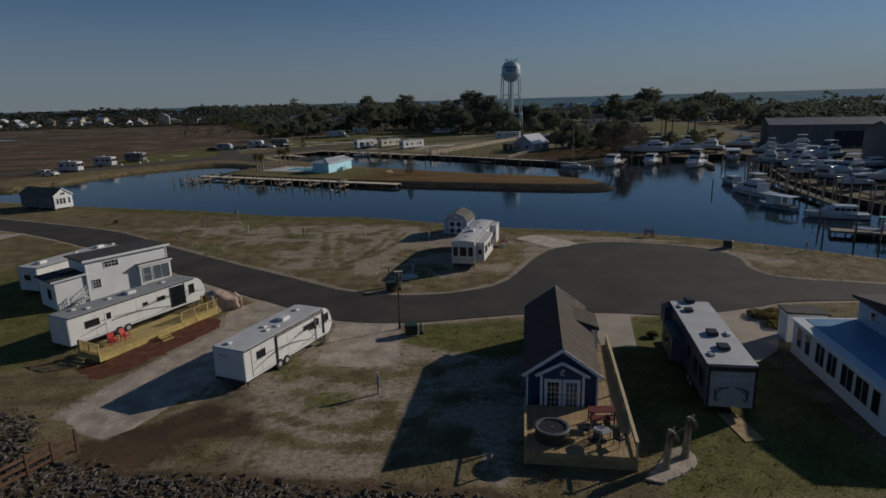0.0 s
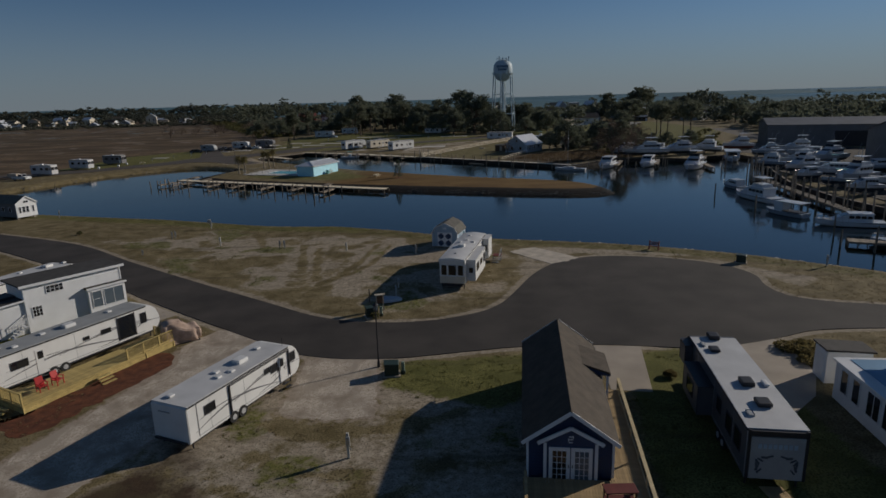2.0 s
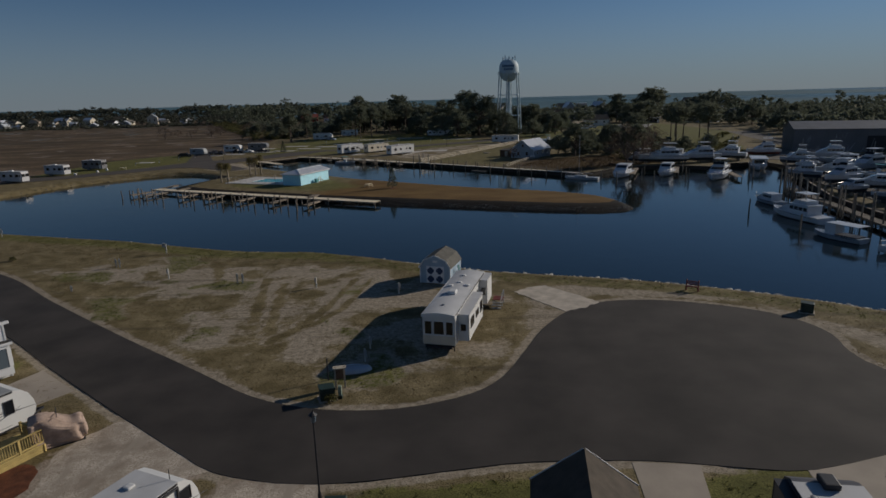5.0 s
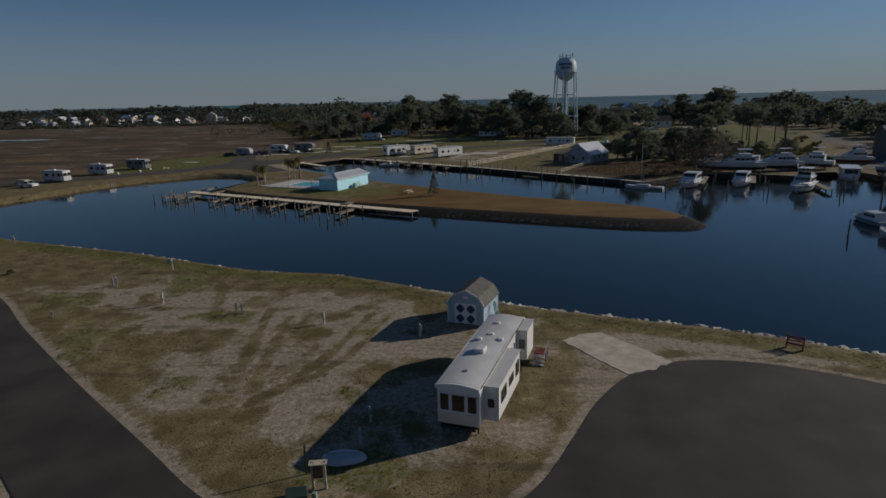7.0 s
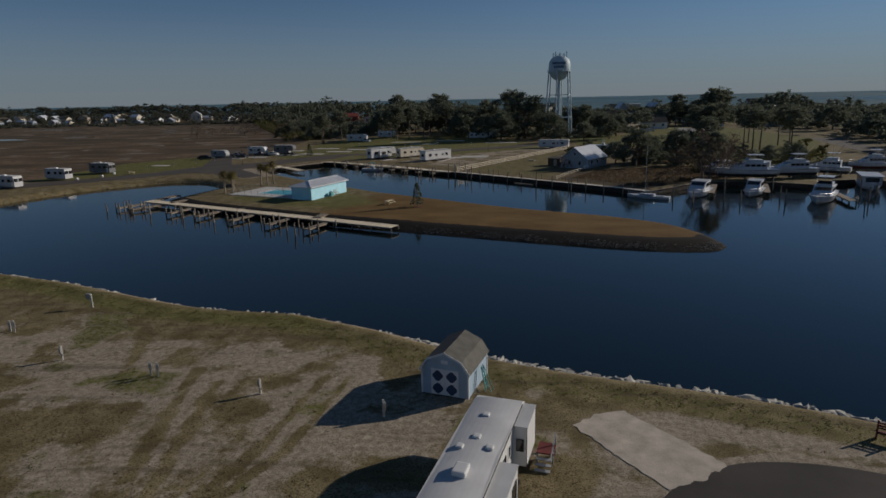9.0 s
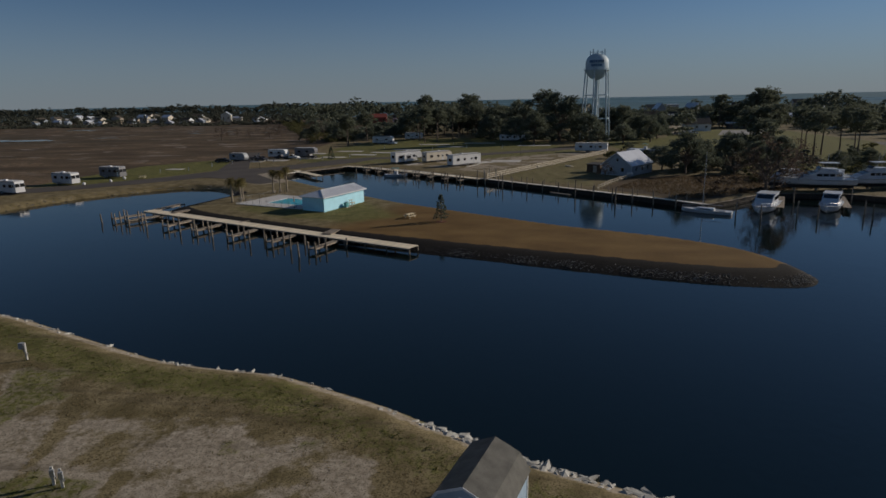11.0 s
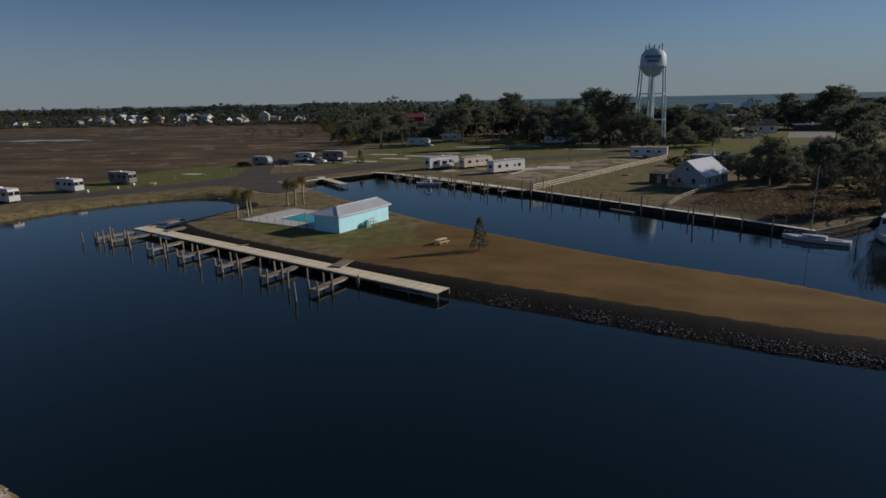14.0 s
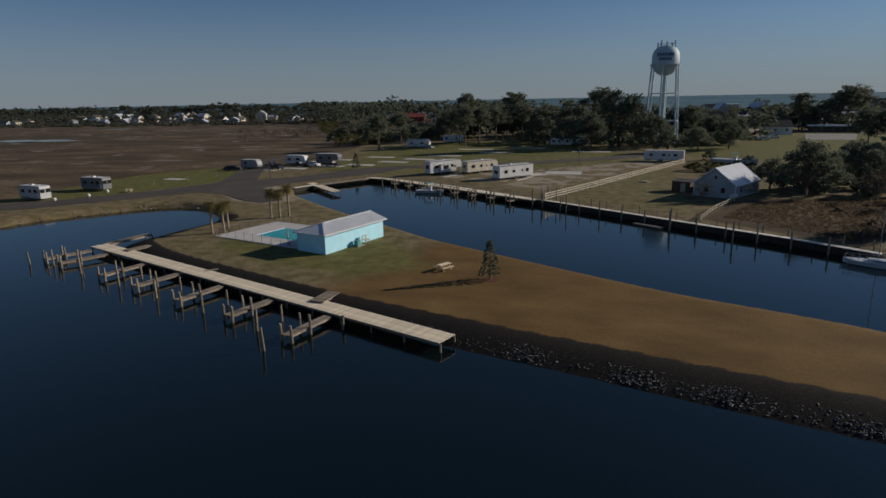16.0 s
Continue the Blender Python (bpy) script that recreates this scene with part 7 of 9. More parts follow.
# white metal-roofed house and its yard
WH = gable_house("house", pose(31.4, 243.6, 0, 0, 0, -36), "grey-white gabled house with a pale metal roof", 8.6, 12.5, 2.8, 6.0, mat("pale_grey_siding", (0.36, 0.39, 0.42), 0.6, 0.08, 0.8), METAL_ROOF, 0.35, WHITE_TRIM, board=0.3)
window(WH, -1.6, -6.27, 1.6, 1.0, 1.2, "-y", WHITE_TRIM, PANE, (1, 2))
window(WH, 1.8, -6.27, 1.6, 1.0, 1.2, "-y", WHITE_TRIM, PANE, (1, 2))
window(WH, 0.2, -6.27, 4.2, 0.8, 0.9, "-y", WHITE_TRIM, PANE)
for y in (-3.5, 0.0, 3.5):
    window(WH, 4.32, y, 1.7, 1.0, 1.1, "+x", WHITE_TRIM, PANE, (1, 2))
    window(WH, -4.32, y, 1.7, 1.0, 1.1, "-x", WHITE_TRIM, PANE, (1, 2))
shd = thing("lean_to_shed", pose(23.5, 247.4, 0, 0, 0, -36), "brown lean-to shed beside the grey house", "shed")
part("wall", box(0, 0, 0, 4.2, 3.4, 2.3), BROWN_WOOD, shd)
part("roof", box(0, 0, 2.32, 4.6, 3.9, 0.12, rx=4), SHINGLE_DARK, shd)
part("door", box(0.5, -1.72, 0, 1.1, 0.04, 1.95), TAN, shd)
tk = thing("propane_tank", pose(30.8, 235.4, 0, 0, 0, 10), "white cylindrical tank on a stand", "tank")
part("tank", cyl(-0.7, 0, 0.75, 0.42, 1.4, 12, ry=90), WHITE, tk)
for sx in (-0.4, 0.4):
    part("stand", box(sx, 0, 0, 0.1, 0.6, 0.4), GREY, tk)

# campers round the camping ground
camper("camper", pose(-37.5, 278.6, 0, 0, 0, 47), "white fifth-wheel camper with dark swooshes beside the dock", 11.4, 2.8, 3.9, nose="fifth", windows=[("-x", 0, 2.3, 1.4, 1.0), ("-y", -3.4, 2.2, 1.5, 0.9), ("s-y", -0.6, 2.1, 1.8, 1.0), ("-y", 2.2, 2.3, 0.8, 0.8)], slides=[("-y", -2.4, 1.2, 0.7, 2.9, 0.8)], awning=None, doors=[("-y", 3.2, 0.8, 2.0)], units=(0,), axles=(-1.5,), tongue=False, category="camper")
camper("camper", pose(-27.1, 281.6, 0, 0, 0, 47), "cream travel trailer with windows beside the dock", 11.6, 2.7, 3.6, skin=CREAM, windows=[("-x", 0, 2.1, 1.2, 0.8), ("-y", -3.6, 2.1, 1.2, 0.8), ("-y", -0.6, 2.1, 0.9, 0.7), ("-y", 3.4, 2.1, 0.9, 0.7)], doors=[("-y", 1.4, 0.75, 2.0)], units=(0.5,), axles=(-1,), swoosh=False, category="camper")
camper("camper", pose(-16.4, 268.6, 0, 0, 0, 47), "white park trailer with dark windows beside the dock", 12.2, 2.8, 3.7, nose="flat", windows=[("-x", 0, 2.1, 1.3, 0.9), ("-y", -3.8, 2.1, 1.1, 0.9), ("-y", -1.0, 2.1, 0.9, 0.7), ("-y", 3.9, 2.1, 1.0, 0.9)], doors=[("-y", 2.1, 0.9, 2.0)], units=(-1,), axles=(0,), swoosh=False, tongue=False, category="camper")
camper("camper", pose(29.6, 315.2, 0, 0, 0, -14), "long white camper parked at the fence's end", 12.4, 2.8, 3.5, nose="flat", windows=[("-y", -4, 2.1, 1.1, 0.7), ("-y", 0, 2.1, 1.1, 0.7), ("-y", 3.6, 2.1, 1.1, 0.7)], doors=[("-y", 1.7, 0.8, 2.0)], axles=(-1,), swoosh=False, tongue=False, category="camper")
camper("camper", pose(-67.8, 377.0, 0, 0, 0, -8), "white and grey camper under the trees", 11, 2.8, 3.8, windows=[("-y", -3, 2.2, 1.2, 0.8), ("-y", 2, 2.2, 1.2, 0.8)], axles=(-1,), category="camper", group="campers under the trees")
camper("camper", pose(-57.6, 410.0, 0, 0, 0, -8), "white and grey camper under the trees", 10, 2.8, 3.8, windows=[("-y", -3, 2.2, 1.2, 0.8), ("-y", 2, 2.2, 1.2, 0.8)], axles=(-1,), category="camper", group="campers under the trees")
camper("camper", pose(-1.0, 384.8, 0, 0, 0, -6), "long grey-white camper at the wood's edge", 15, 2.8, 3.3, nose="flat", windows=[("-y", k, 2.1, 1.1, 0.8) for k in (-6, -3.5, 0, 3, 5.6)], axles=(-1,), swoosh=False, tongue=False, category="camper", group="campers under the trees")
DARK_PANEL = mat("dark_grey_panel", (0.16, 0.16, 0.17), 0.45, 0.1, 0.8)
# white-grey skin lowered to grey, so the colour carries the near side's shade
MOTOR_SHADED = mat("shade_greyed_panel", (0.50, 0.50, 0.51), 0.45, 0.08, 0.8)
for x, y, a, L, skin_, nz, lab in ((-126.6, 207.4, -12, 7.8, MOTOR_SHADED, "bus", "boxy motorhome on the grass bank, skin greyed for its shaded side"), (-124.6, 224.6, -14, 7.8, MOTOR_SHADED, "bus", "boxy grey-white motorhome on the grass bank, skin greyed for shade"), (-121.2, 240.0, -12, 8.0, DARK_PANEL, "bus", "dark grey boxy motorhome on the grass bank")):
    camper("motorhome", pose(x, y, 0, 0, 0, a), lab, L, 2.5, 3.3, nose=nz, skin=skin_, windows=[("-y", -2.4, 2.1, 1.2, 0.8), ("-y", 0.2, 2.1, 0.9, 0.7), ("-y", 2.2, 2.1, 1.1, 0.8), ("+x" if nz == "bus" else "-x", -0.65, 2.2, 1.1, 0.9), ("+x" if nz == "bus" else "-x", 0.65, 2.2, 1.1, 0.9)], doors=[("-y", 3.2, 0.7, 2.0)] if nz == "bus" else [], units=(-0.6,), vents=[(1.4, 0.2)], axles=(-1.4,), swoosh=False, tongue=nz != "bus", category="motorhome" if nz == "bus" else "travel trailer")
camper("camper", pose(-104.6, 290.2, 0, 0, 0, -10), "dark-shaded grey travel trailer on the lawn", 6.8, 2.5, 3.0, skin=GREY, windows=[("-y", -1.5, 2.0, 1.2, 0.7)], axles=(-0.6,), category="travel trailer", group="campers by the far lane")
camper("camper", pose(-93.6, 302.0, 0, 0, 0, -10), "white travel trailer with dark swooshes on a pad", 8.0, 2.6, 3.3, windows=[("-y", -2.5, 2.1, 1.4, 0.9), ("-y", 1.0, 2.1, 1.6, 0.9)], doors=[("-y", -0.7, 0.75, 1.95)], axles=(-0.6,), category="travel trailer", group="campers by the far lane")
camper("camper", pose(-82.8, 304.0, 0, 0, 0, -10), "tall charcoal fifth-wheel camper on a pad", 9.0, 2.7, 3.7, nose="fifth", skin=SWOOSH, windows=[("-y", -2.5, 2.3, 1.2, 0.8), ("-y", 1.0, 2.3, 1.2, 0.8)], axles=(-1.2,), tongue=False, category="camper", group="campers by the far lane")


def pickup(m, label, paint, cab="truck", group="parked vehicles"):
    """A pickup or a car, nose to +x."""
    root = thing("pickup_truck" if cab == "truck" else "car", m, label, "truck" if cab == "truck" else "car", group)
    out = [(-2.7, 0.5), (-2.75, 1.1), (-0.6, 1.12), (-0.55, 1.15), (1.1, 1.15), (2.4, 1.08), (2.65, 0.85), (2.65, 0.45), (-2.6, 0.42)]
    part("body", add_profile(bmesh.new(), out, -0.95, 0.95), paint, root)
    top = [(-0.6, 1.14), (-0.4, 1.78), (0.55, 1.8), (1.25, 1.14)] if cab == "truck" else [(-2.3, 1.12), (-1.8, 1.65), (0.5, 1.68), (1.3, 1.14)]
    cb = part("cab", add_profile(bmesh.new(), top, -0.82, 0.82), paint, root)
    g = [(x * 0.9 + 0.02, 1.18 + (z - 1.14) * 0.8) for x, z in top]
    part("side_glass", add_profile(bmesh.new(), g, -0.835, 0.835), PANE, cb)
    part("windscreen", add_beam(bmesh.new(), (top[2][0] + 0.05, 0, 1.74), (top[3][0] - 0.02, 0, 1.2), 1.4, 0.03), PANE, cb)
    if cab == "truck":
        part("load_bed", box(-1.65, 0, 1.02, 1.9, 1.6, 0.12), DARK, root)
    for s in (-1, 1):
        part("headlight", box(2.64, s * 0.68, 0.78, 0.06, 0.35, 0.16), PANE_BLUE, root)
        for x in (-1.7, 1.7):
            wheel(root, x, s * 0.86, 0.38, 0.24)
    return root


pickup(pose(-99.0, 293.5, 0, 0, 0, -20), "dark pickup truck parked by the far lane", SWOOSH)
pickup(pose(-90.0, 295.5, 0, 0, 0, 170), "black pickup truck parked by the far lane", DARK)
pickup(pose(-95.0, 289.0, 0, 0, 0, -30), "dark grey pickup truck parked on a pitch", DARK)
pickup(pose(-85.5, 296.0, 0, 0, 0, -15), "white pickup truck beside a camper", WHITE)
pickup(pose(-79.0, 297.5, 0, 0, 0, 160), "black pickup truck beside a tall camper", DARK)
pickup(pose(-108.0, 284.0, 0, 0, 0, 10), "dark car parked on the lawn", DARK, "car")
pickup(pose(-126.0, 195.5, 0, 0, 0, -15), "white pickup truck parked beside the lane", WHITE)
pickup(pose(-62.0, 371.0, 0, 0, 0, -30), "blue-grey pickup truck under the trees", HULL_GREY)
stall = thing("tool_trailer", pose(-131.0, 199.6, 0, 0, 0, -12), "small tan utility trailer beside the motorhome", "utility trailer")
part("body", box(0, 0, 0.5, 3.2, 1.7, 1.1, bevel=0.08), TAN, stall)
for s in (-1, 1):
    wheel(stall, 0, s * 0.85, 0.3, 0.18)
part("tow_bar", box(2.0, 0, 0.45, 1.0, 0.1, 0.1), DARK, stall)

PITCH = mat("pale_pitch_concrete", (0.56, 0.53, 0.48), 0.9, 0.12, 0.35, 0.2, fine=25)
for i, (x, y, a, L, w) in enumerate(((-98, 287, -10, 9, 4), (-90, 291, -10, 9, 4), (-80, 298, -10, 10, 4), (-71, 302, -12, 10, 4), (-62, 312, -14, 11, 4), (-55, 322, -14, 12, 4), (-85, 320, -10, 10, 4), (-72, 330, -10, 11, 4), (-48, 336, -10, 13, 4), (-30, 350, -10, 13, 4), (-12, 276, 40, 9, 5), (-3, 281, -5, 10, 7), (-34, 274, 66, 9, 1.2), (-13.2, 267.5, 66, 9, 1.0), (-40, 366, -8, 15, 4), (-18, 372, -8, 15, 4), (8, 352, -8, 15, 4), (-114, 262, -10, 6, 3))):
    c_, s_ = math.cos(radians(a)), math.sin(radians(a))
    slab(f"pitch_{i + 1}", [(x + u * c_ - v * s_, y + u * s_ + v * c_) for u, v in ((-L / 2, -w / 2), (L / 2, -w / 2), (L / 2, w / 2), (-L / 2, w / 2))], 0.02 + 0.001 * i, PITCH, "pale concrete camping pitch")
for i, (x, y) in enumerate(((-112, 250), (-107, 258), (-104, 268), (-101, 277), (-96, 284), (-88, 283), (-79, 286), (-72, 291), (-64, 300), (-56, 309), (-46, 318), (-36, 331), (-22, 342), (-6, 340), (8, 345), (-60, 344), (-44, 352), (-30, 362))):
    pedestal(pose(x, y, 0, 0, 0, 30), 1.3, WHITE, "pale hook-up post on the camping lawn", "hook-up posts on the camping ground")
evergreen(pose(-67.8, 288.8, 0), 5.0, "small dark evergreen tree beside the lane")
for x, y in ((2.0, 305.0), (-84.0, 262.0)):
    street_lamp(pose(x, y, 0))
for x, y, s in ((8, 262, 0.7), (12, 268, 0.9), (4, 258, 0.6), (17, 262, 0.8)):
    root = thing("timber_stack", pose(x, y, 0, 0, 0, 50 * x), "pale stack of timber lying in the yard", "timber", "timber stacks in the yard")
    for k in range(4):
        part("timber", box(0, (k - 1.5) * 0.32, 0.02, 3.0 * s, 0.28, 0.2 + 0.1 * (k % 2)), FENCE_WOOD, root)

# a rail of posts along the yard's edge
root = thing("rail_fence", pose(0, 0, 0), "weathered rail fence running from the house to the sea wall", "fence")
RF = [(30.5, 233.5), (24.0, 222.0), (19.5, 211.5)]
for x, y, a in along(RF, 2.6):
    part("post", box(x, y, -0.1, 0.14, 0.14, 1.2), FENCE_WOOD, root)
for (x0, y0), (x1, y1) in zip(RF, RF[1:]):
    for z in (0.45, 0.9):
        part("rail", add_beam(bmesh.new(), (x0, y0, z), (x1, y1, z), 0.06, 0.12), FENCE_WOOD, root)


# ---- marina ----
BOTTOM = mat("dark_blue_bottom_paint", (0.05, 0.065, 0.085), 0.7, 0.15, 1.0)


def boat(m, L, W, label, style="cruiser", hull=None, category="motor boat", group="", z=0.0, stands=False, name="motor_boat"):
    """A boat, bow to +x, its waterline at its foot."""
    root = thing(name, m, label, category, group)
    H = min(0.085 * L + 0.2, 1.6) if style != "sail" else 0.75
    part("hull", add_hull(bmesh.new(), L, W, H, 0.0), hull or HULL_WHITE, root)
    if stands:
        part("bottom", add_hull(bmesh.new(), L * 0.94, W * 0.82, 0.7, -0.55, 0.5), HULL_RED if "red" in label else BOTTOM, root)
    for s in (-1, 1):
        bm = bmesh.new()
        add_ribbon(bm, [(-L * 0.47 + L * 0.08 * k, H * 0.82 + 0.02 * k) for k in range(9)], 0.09, s * W * 0.485, s)
        part("rub_stripe", bm, DARK, root)
    if style in ("cruiser", "yacht", "trawler", "sedan"):
        ch = {"cruiser": 1.15, "sedan": 1.95}.get(style, 1.5)
        out = [(-L * 0.30, H - 0.1), (-L * 0.30, H + ch), (L * 0.02, H + ch + 0.05), (L * 0.13, H + ch * 0.72), (L * 0.27, H + 0.15), (L * 0.27, H - 0.1)]
        cb = part("cabin", add_profile(bmesh.new(), out, -W * 0.36, W * 0.36), HULL_WHITE, root)
        for s in (-1, 1):
            for k in range(4):
                part("cabin_window", box(-L * 0.25 + k * L * 0.085, s * (W * 0.36 + 0.008), H + ch * 0.42, L * 0.072, 0.02, ch * 0.38), PANE, cb)
        part("windscreen", add_beam(bmesh.new(), (L * 0.05, 0, H + ch * 0.95), (L * 0.145, 0, H + ch * 0.68), W * 0.62, 0.05), PANE, cb)
        part("roof", box(-L * 0.13, 0, H + ch + 0.04, L * 0.36, W * 0.78, 0.09, bevel=0.03), HULL_WHITE, cb)
        if style in ("yacht", "trawler"):
            fb = part("flybridge", add_profile(bmesh.new(), [(-L * 0.24, H + ch + 0.1), (-L * 0.24, H + ch + 0.75), (-L * 0.02, H + ch + 0.8), (L * 0.02, H + ch + 0.1)], -W * 0.3, W * 0.3), HULL_WHITE, root)
            part("bridge_screen", add_beam(bmesh.new(), (-L * 0.02, 0, H + ch + 1.15), (L * 0.015, 0, H + ch + 0.6), W * 0.55, 0.04), PANE, fb)
            for s in (-1, 1):
                for x in (-L * 0.22, -L * 0.03):
                    part("hardtop_post", add_bar(bmesh.new(), (x, s * W * 0.27, H + ch + 0.7), (x, s * W * 0.27, H + ch + 1.9), 0.03, 5), STEEL, fb)
            part("hardtop", box(-L * 0.13, 0, H + ch + 1.9, L * 0.24, W * 0.62, 0.07), HULL_WHITE, fb)
        part("foredeck", box(L * 0.33, 0, H * 1.08, L * 0.16, W * 0.34, 0.12, bevel=0.04), GREY, root)
    elif style == "house":
        cb = part("cabin", box(-L * 0.04, 0, H - 0.1, L * 0.68, W * 0.86, 2.1), HULL_WHITE, root)
        for s in (-1, 1):
            for k in range(5):
                part("cabin_window", box(-L * 0.3 + k * L * 0.13, s * (W * 0.43 + 0.008), H + 0.8, L * 0.09, 0.02, 0.8), PANE, cb)
        part("front_window", box(L * 0.302, 0, H + 0.7, 0.02, W * 0.6, 1.0), PANE, cb)
        part("roof", box(-L * 0.02, 0, H + 2.0, L * 0.8, W, 0.12, bevel=0.04), HULL_WHITE, cb)
    elif style == "canopy":
        wh_ = part("wheelhouse", box(L * 0.10, 0, H - 0.1, L * 0.22, W * 0.62, 1.7, bevel=0.06), HULL_WHITE, root)
        part("front_window", box(L * 0.212, 0, H + 0.75, 0.02, W * 0.5, 0.6), PANE, wh_)
        cn = part("canopy", box(-L * 0.16, 0, H + 1.62, L * 0.62, W * 0.86, 0.08, bevel=0.03), HULL_WHITE, root)
        for x_ in (-L * 0.44, -L * 0.2):
            for s in (-1, 1):
                part("canopy_post", add_bar(bmesh.new(), (x_, s * W * 0.38, H - 0.1), (x_, s * W * 0.38, H + 1.64), 0.035, 5), STEEL, cn)
        # dark slab imitates the shaded interior under the canopy
        part("cockpit_shade", box(-L * 0.22, 0, H * 0.9, L * 0.42, W * 0.7, 0.22), DARK, root)
    elif style == "open":
        part("console", box(0, 0, H - 0.1, 0.9, 0.8, 1.0, bevel=0.08), HULL_WHITE, root)
        tt = part("t_top", box(-0.2, 0, H + 1.8, 2.0, 1.6, 0.07, bevel=0.02), TEAL, root)
        for sx in (-0.7, 0.5):
            for s in (-1, 1):
                part("top_post", box(sx, s * 0.6, H - 0.1, 0.05, 0.05, 1.92), STEEL, tt)
        part("outboard", box(-L / 2 - 0.2, 0, H * 0.3, 0.4, 0.45, 1.1, bevel=0.06), DARK, root)
    else:
        part("coach_roof", box(L * 0.02, 0, H - 0.05, L * 0.36, W * 0.5, 0.45, bevel=0.12), HULL_WHITE, root)
        part("cockpit", box(-L * 0.28, 0, H - 0.04, L * 0.2, W * 0.4, 0.08), GREY, root)
        for s in (-1, 1):
            part("cabin_window", box(L * 0.02, s * (W * 0.25 + 0.006), H + 0.12, L * 0.2, 0.02, 0.16), PANE, root)
    if style == "sail":
        ms = part("mast", add_bar(bmesh.new(), (L * 0.08, 0, H), (L * 0.08, 0, H + 1.2 * L), 0.06, 6), STEEL, root)
        part("boom", add_bar(bmesh.new(), (L * 0.08, 0, H + 1.0), (-L * 0.32, 0, H + 0.95), 0.05, 6), STEEL, ms)
    bm = bmesh.new()
    for s in (-1, 1):
        prev = None
        for k in range(6):
            t = 0.55 + 0.085 * k
            kk = max(0.05, math.cos(max(0, (t - 0.58)) / 0.42 * math.pi / 2) ** 0.75)
            p = (-L / 2 + L * t, s * W / 2 * 0.93 * kk, H * (1 + 0.28 * ((t - 0.35) / 0.65) ** 2))
            q = (p[0], p[1], p[2] + 0.55)
            add_bar(bm, p, q, 0.025, 4)
            if prev:
                add_bar(bm, prev, q, 0.025, 4)
            prev = q
    part("bow_rail", bm, STEEL, root)
    if style in ("trawler", "yacht"):
        ms = part("mast", add_bar(bmesh.new(), (-L * 0.1, 0, H + 1.4), (-L * 0.12, 0, H + 5.2), 0.05, 6), STEEL, root)
        for s in (-1, 1):
            part("outrigger", add_bar(bmesh.new(), (-L * 0.1, s * W * 0.3, H + 1.5), (-L * 0.32, s * W * 0.55, H + 5.8), 0.03, 5), STEEL, ms)
    if stands:
        for x in (-L * 0.32, 0.0, L * 0.3):
            for s in (-1, 1):
                part("boat_stand", add_bar(bmesh.new(), (x, s * W * 0.5, -m.translation.z), (x, s * W * 0.30, 0.1), 0.06, 5), DARK, root)
            part("keel_block", box(x, 0, -m.translation.z, 0.5, 0.5, m.translation.z - 0.5), PILE_WOOD, root)
    return root


def afloat(x, y, a):
    return pose(x, y, WATER_Z - 0.12, 0, 0, a)


def ashore(x, y, a, lift=1.1):
    return pose(x, y, lift, 0, 0, a)


boat(afloat(37.0, 188.6, 152), 9.0, 2.6, "low white sailing boat moored at the sea wall", "sail", name="sailing_boat", category="sailing boat")
boat(afloat(48.8, 192.0, -121), 12.5, 4.3, "white flat-topped cabin cruiser moored stern to the wall", "sedan")
boat(afloat(60.8, 192.6, -121), 11.5, 3.8, "white cabin cruiser moored between pilings", "sedan")
boat(afloat(71.0, 184.0, -125), 15.0, 4.6, "large white motor yacht with dark windscreen", "yacht", category="yacht")
boat(afloat(89.6, 200.5, -112), 12.0, 4.4, "white flat-roofed houseboat in a slip", "house", category="houseboat", name="houseboat")
boat(afloat(64.3, 146.5, 95), 8.0, 2.9, "grey-white work boat moored along the pilings", "cruiser", HULL_GREY, category="work boat")
boat(afloat(61.2, 131.0, 100), 12.0, 3.8, "white trawler with a pilothouse moored along the pilings", "trawler", category="trawler", name="trawler")
boat(afloat(58.2, 115.4, 112), 7.6, 2.9, "grey-white work boat with an open flat canopy moored alongside", "canopy", HULL_GREY, category="work boat")
boat(afloat(62.4, 105.2, 158), 9.4, 3.1, "long white cruiser moored bow out", "cruiser")
boat(afloat(61.2, 92.2, 160), 8.0, 2.9, "grey open boat moored beside a float", "open", HULL_GREY, category="open boat")
boat(afloat(-35.0, 247.8, -8), 7.0, 2.5, "white centre-console fishing boat at the camping dock", "open", category="fishing boat", name="fishing_boat")
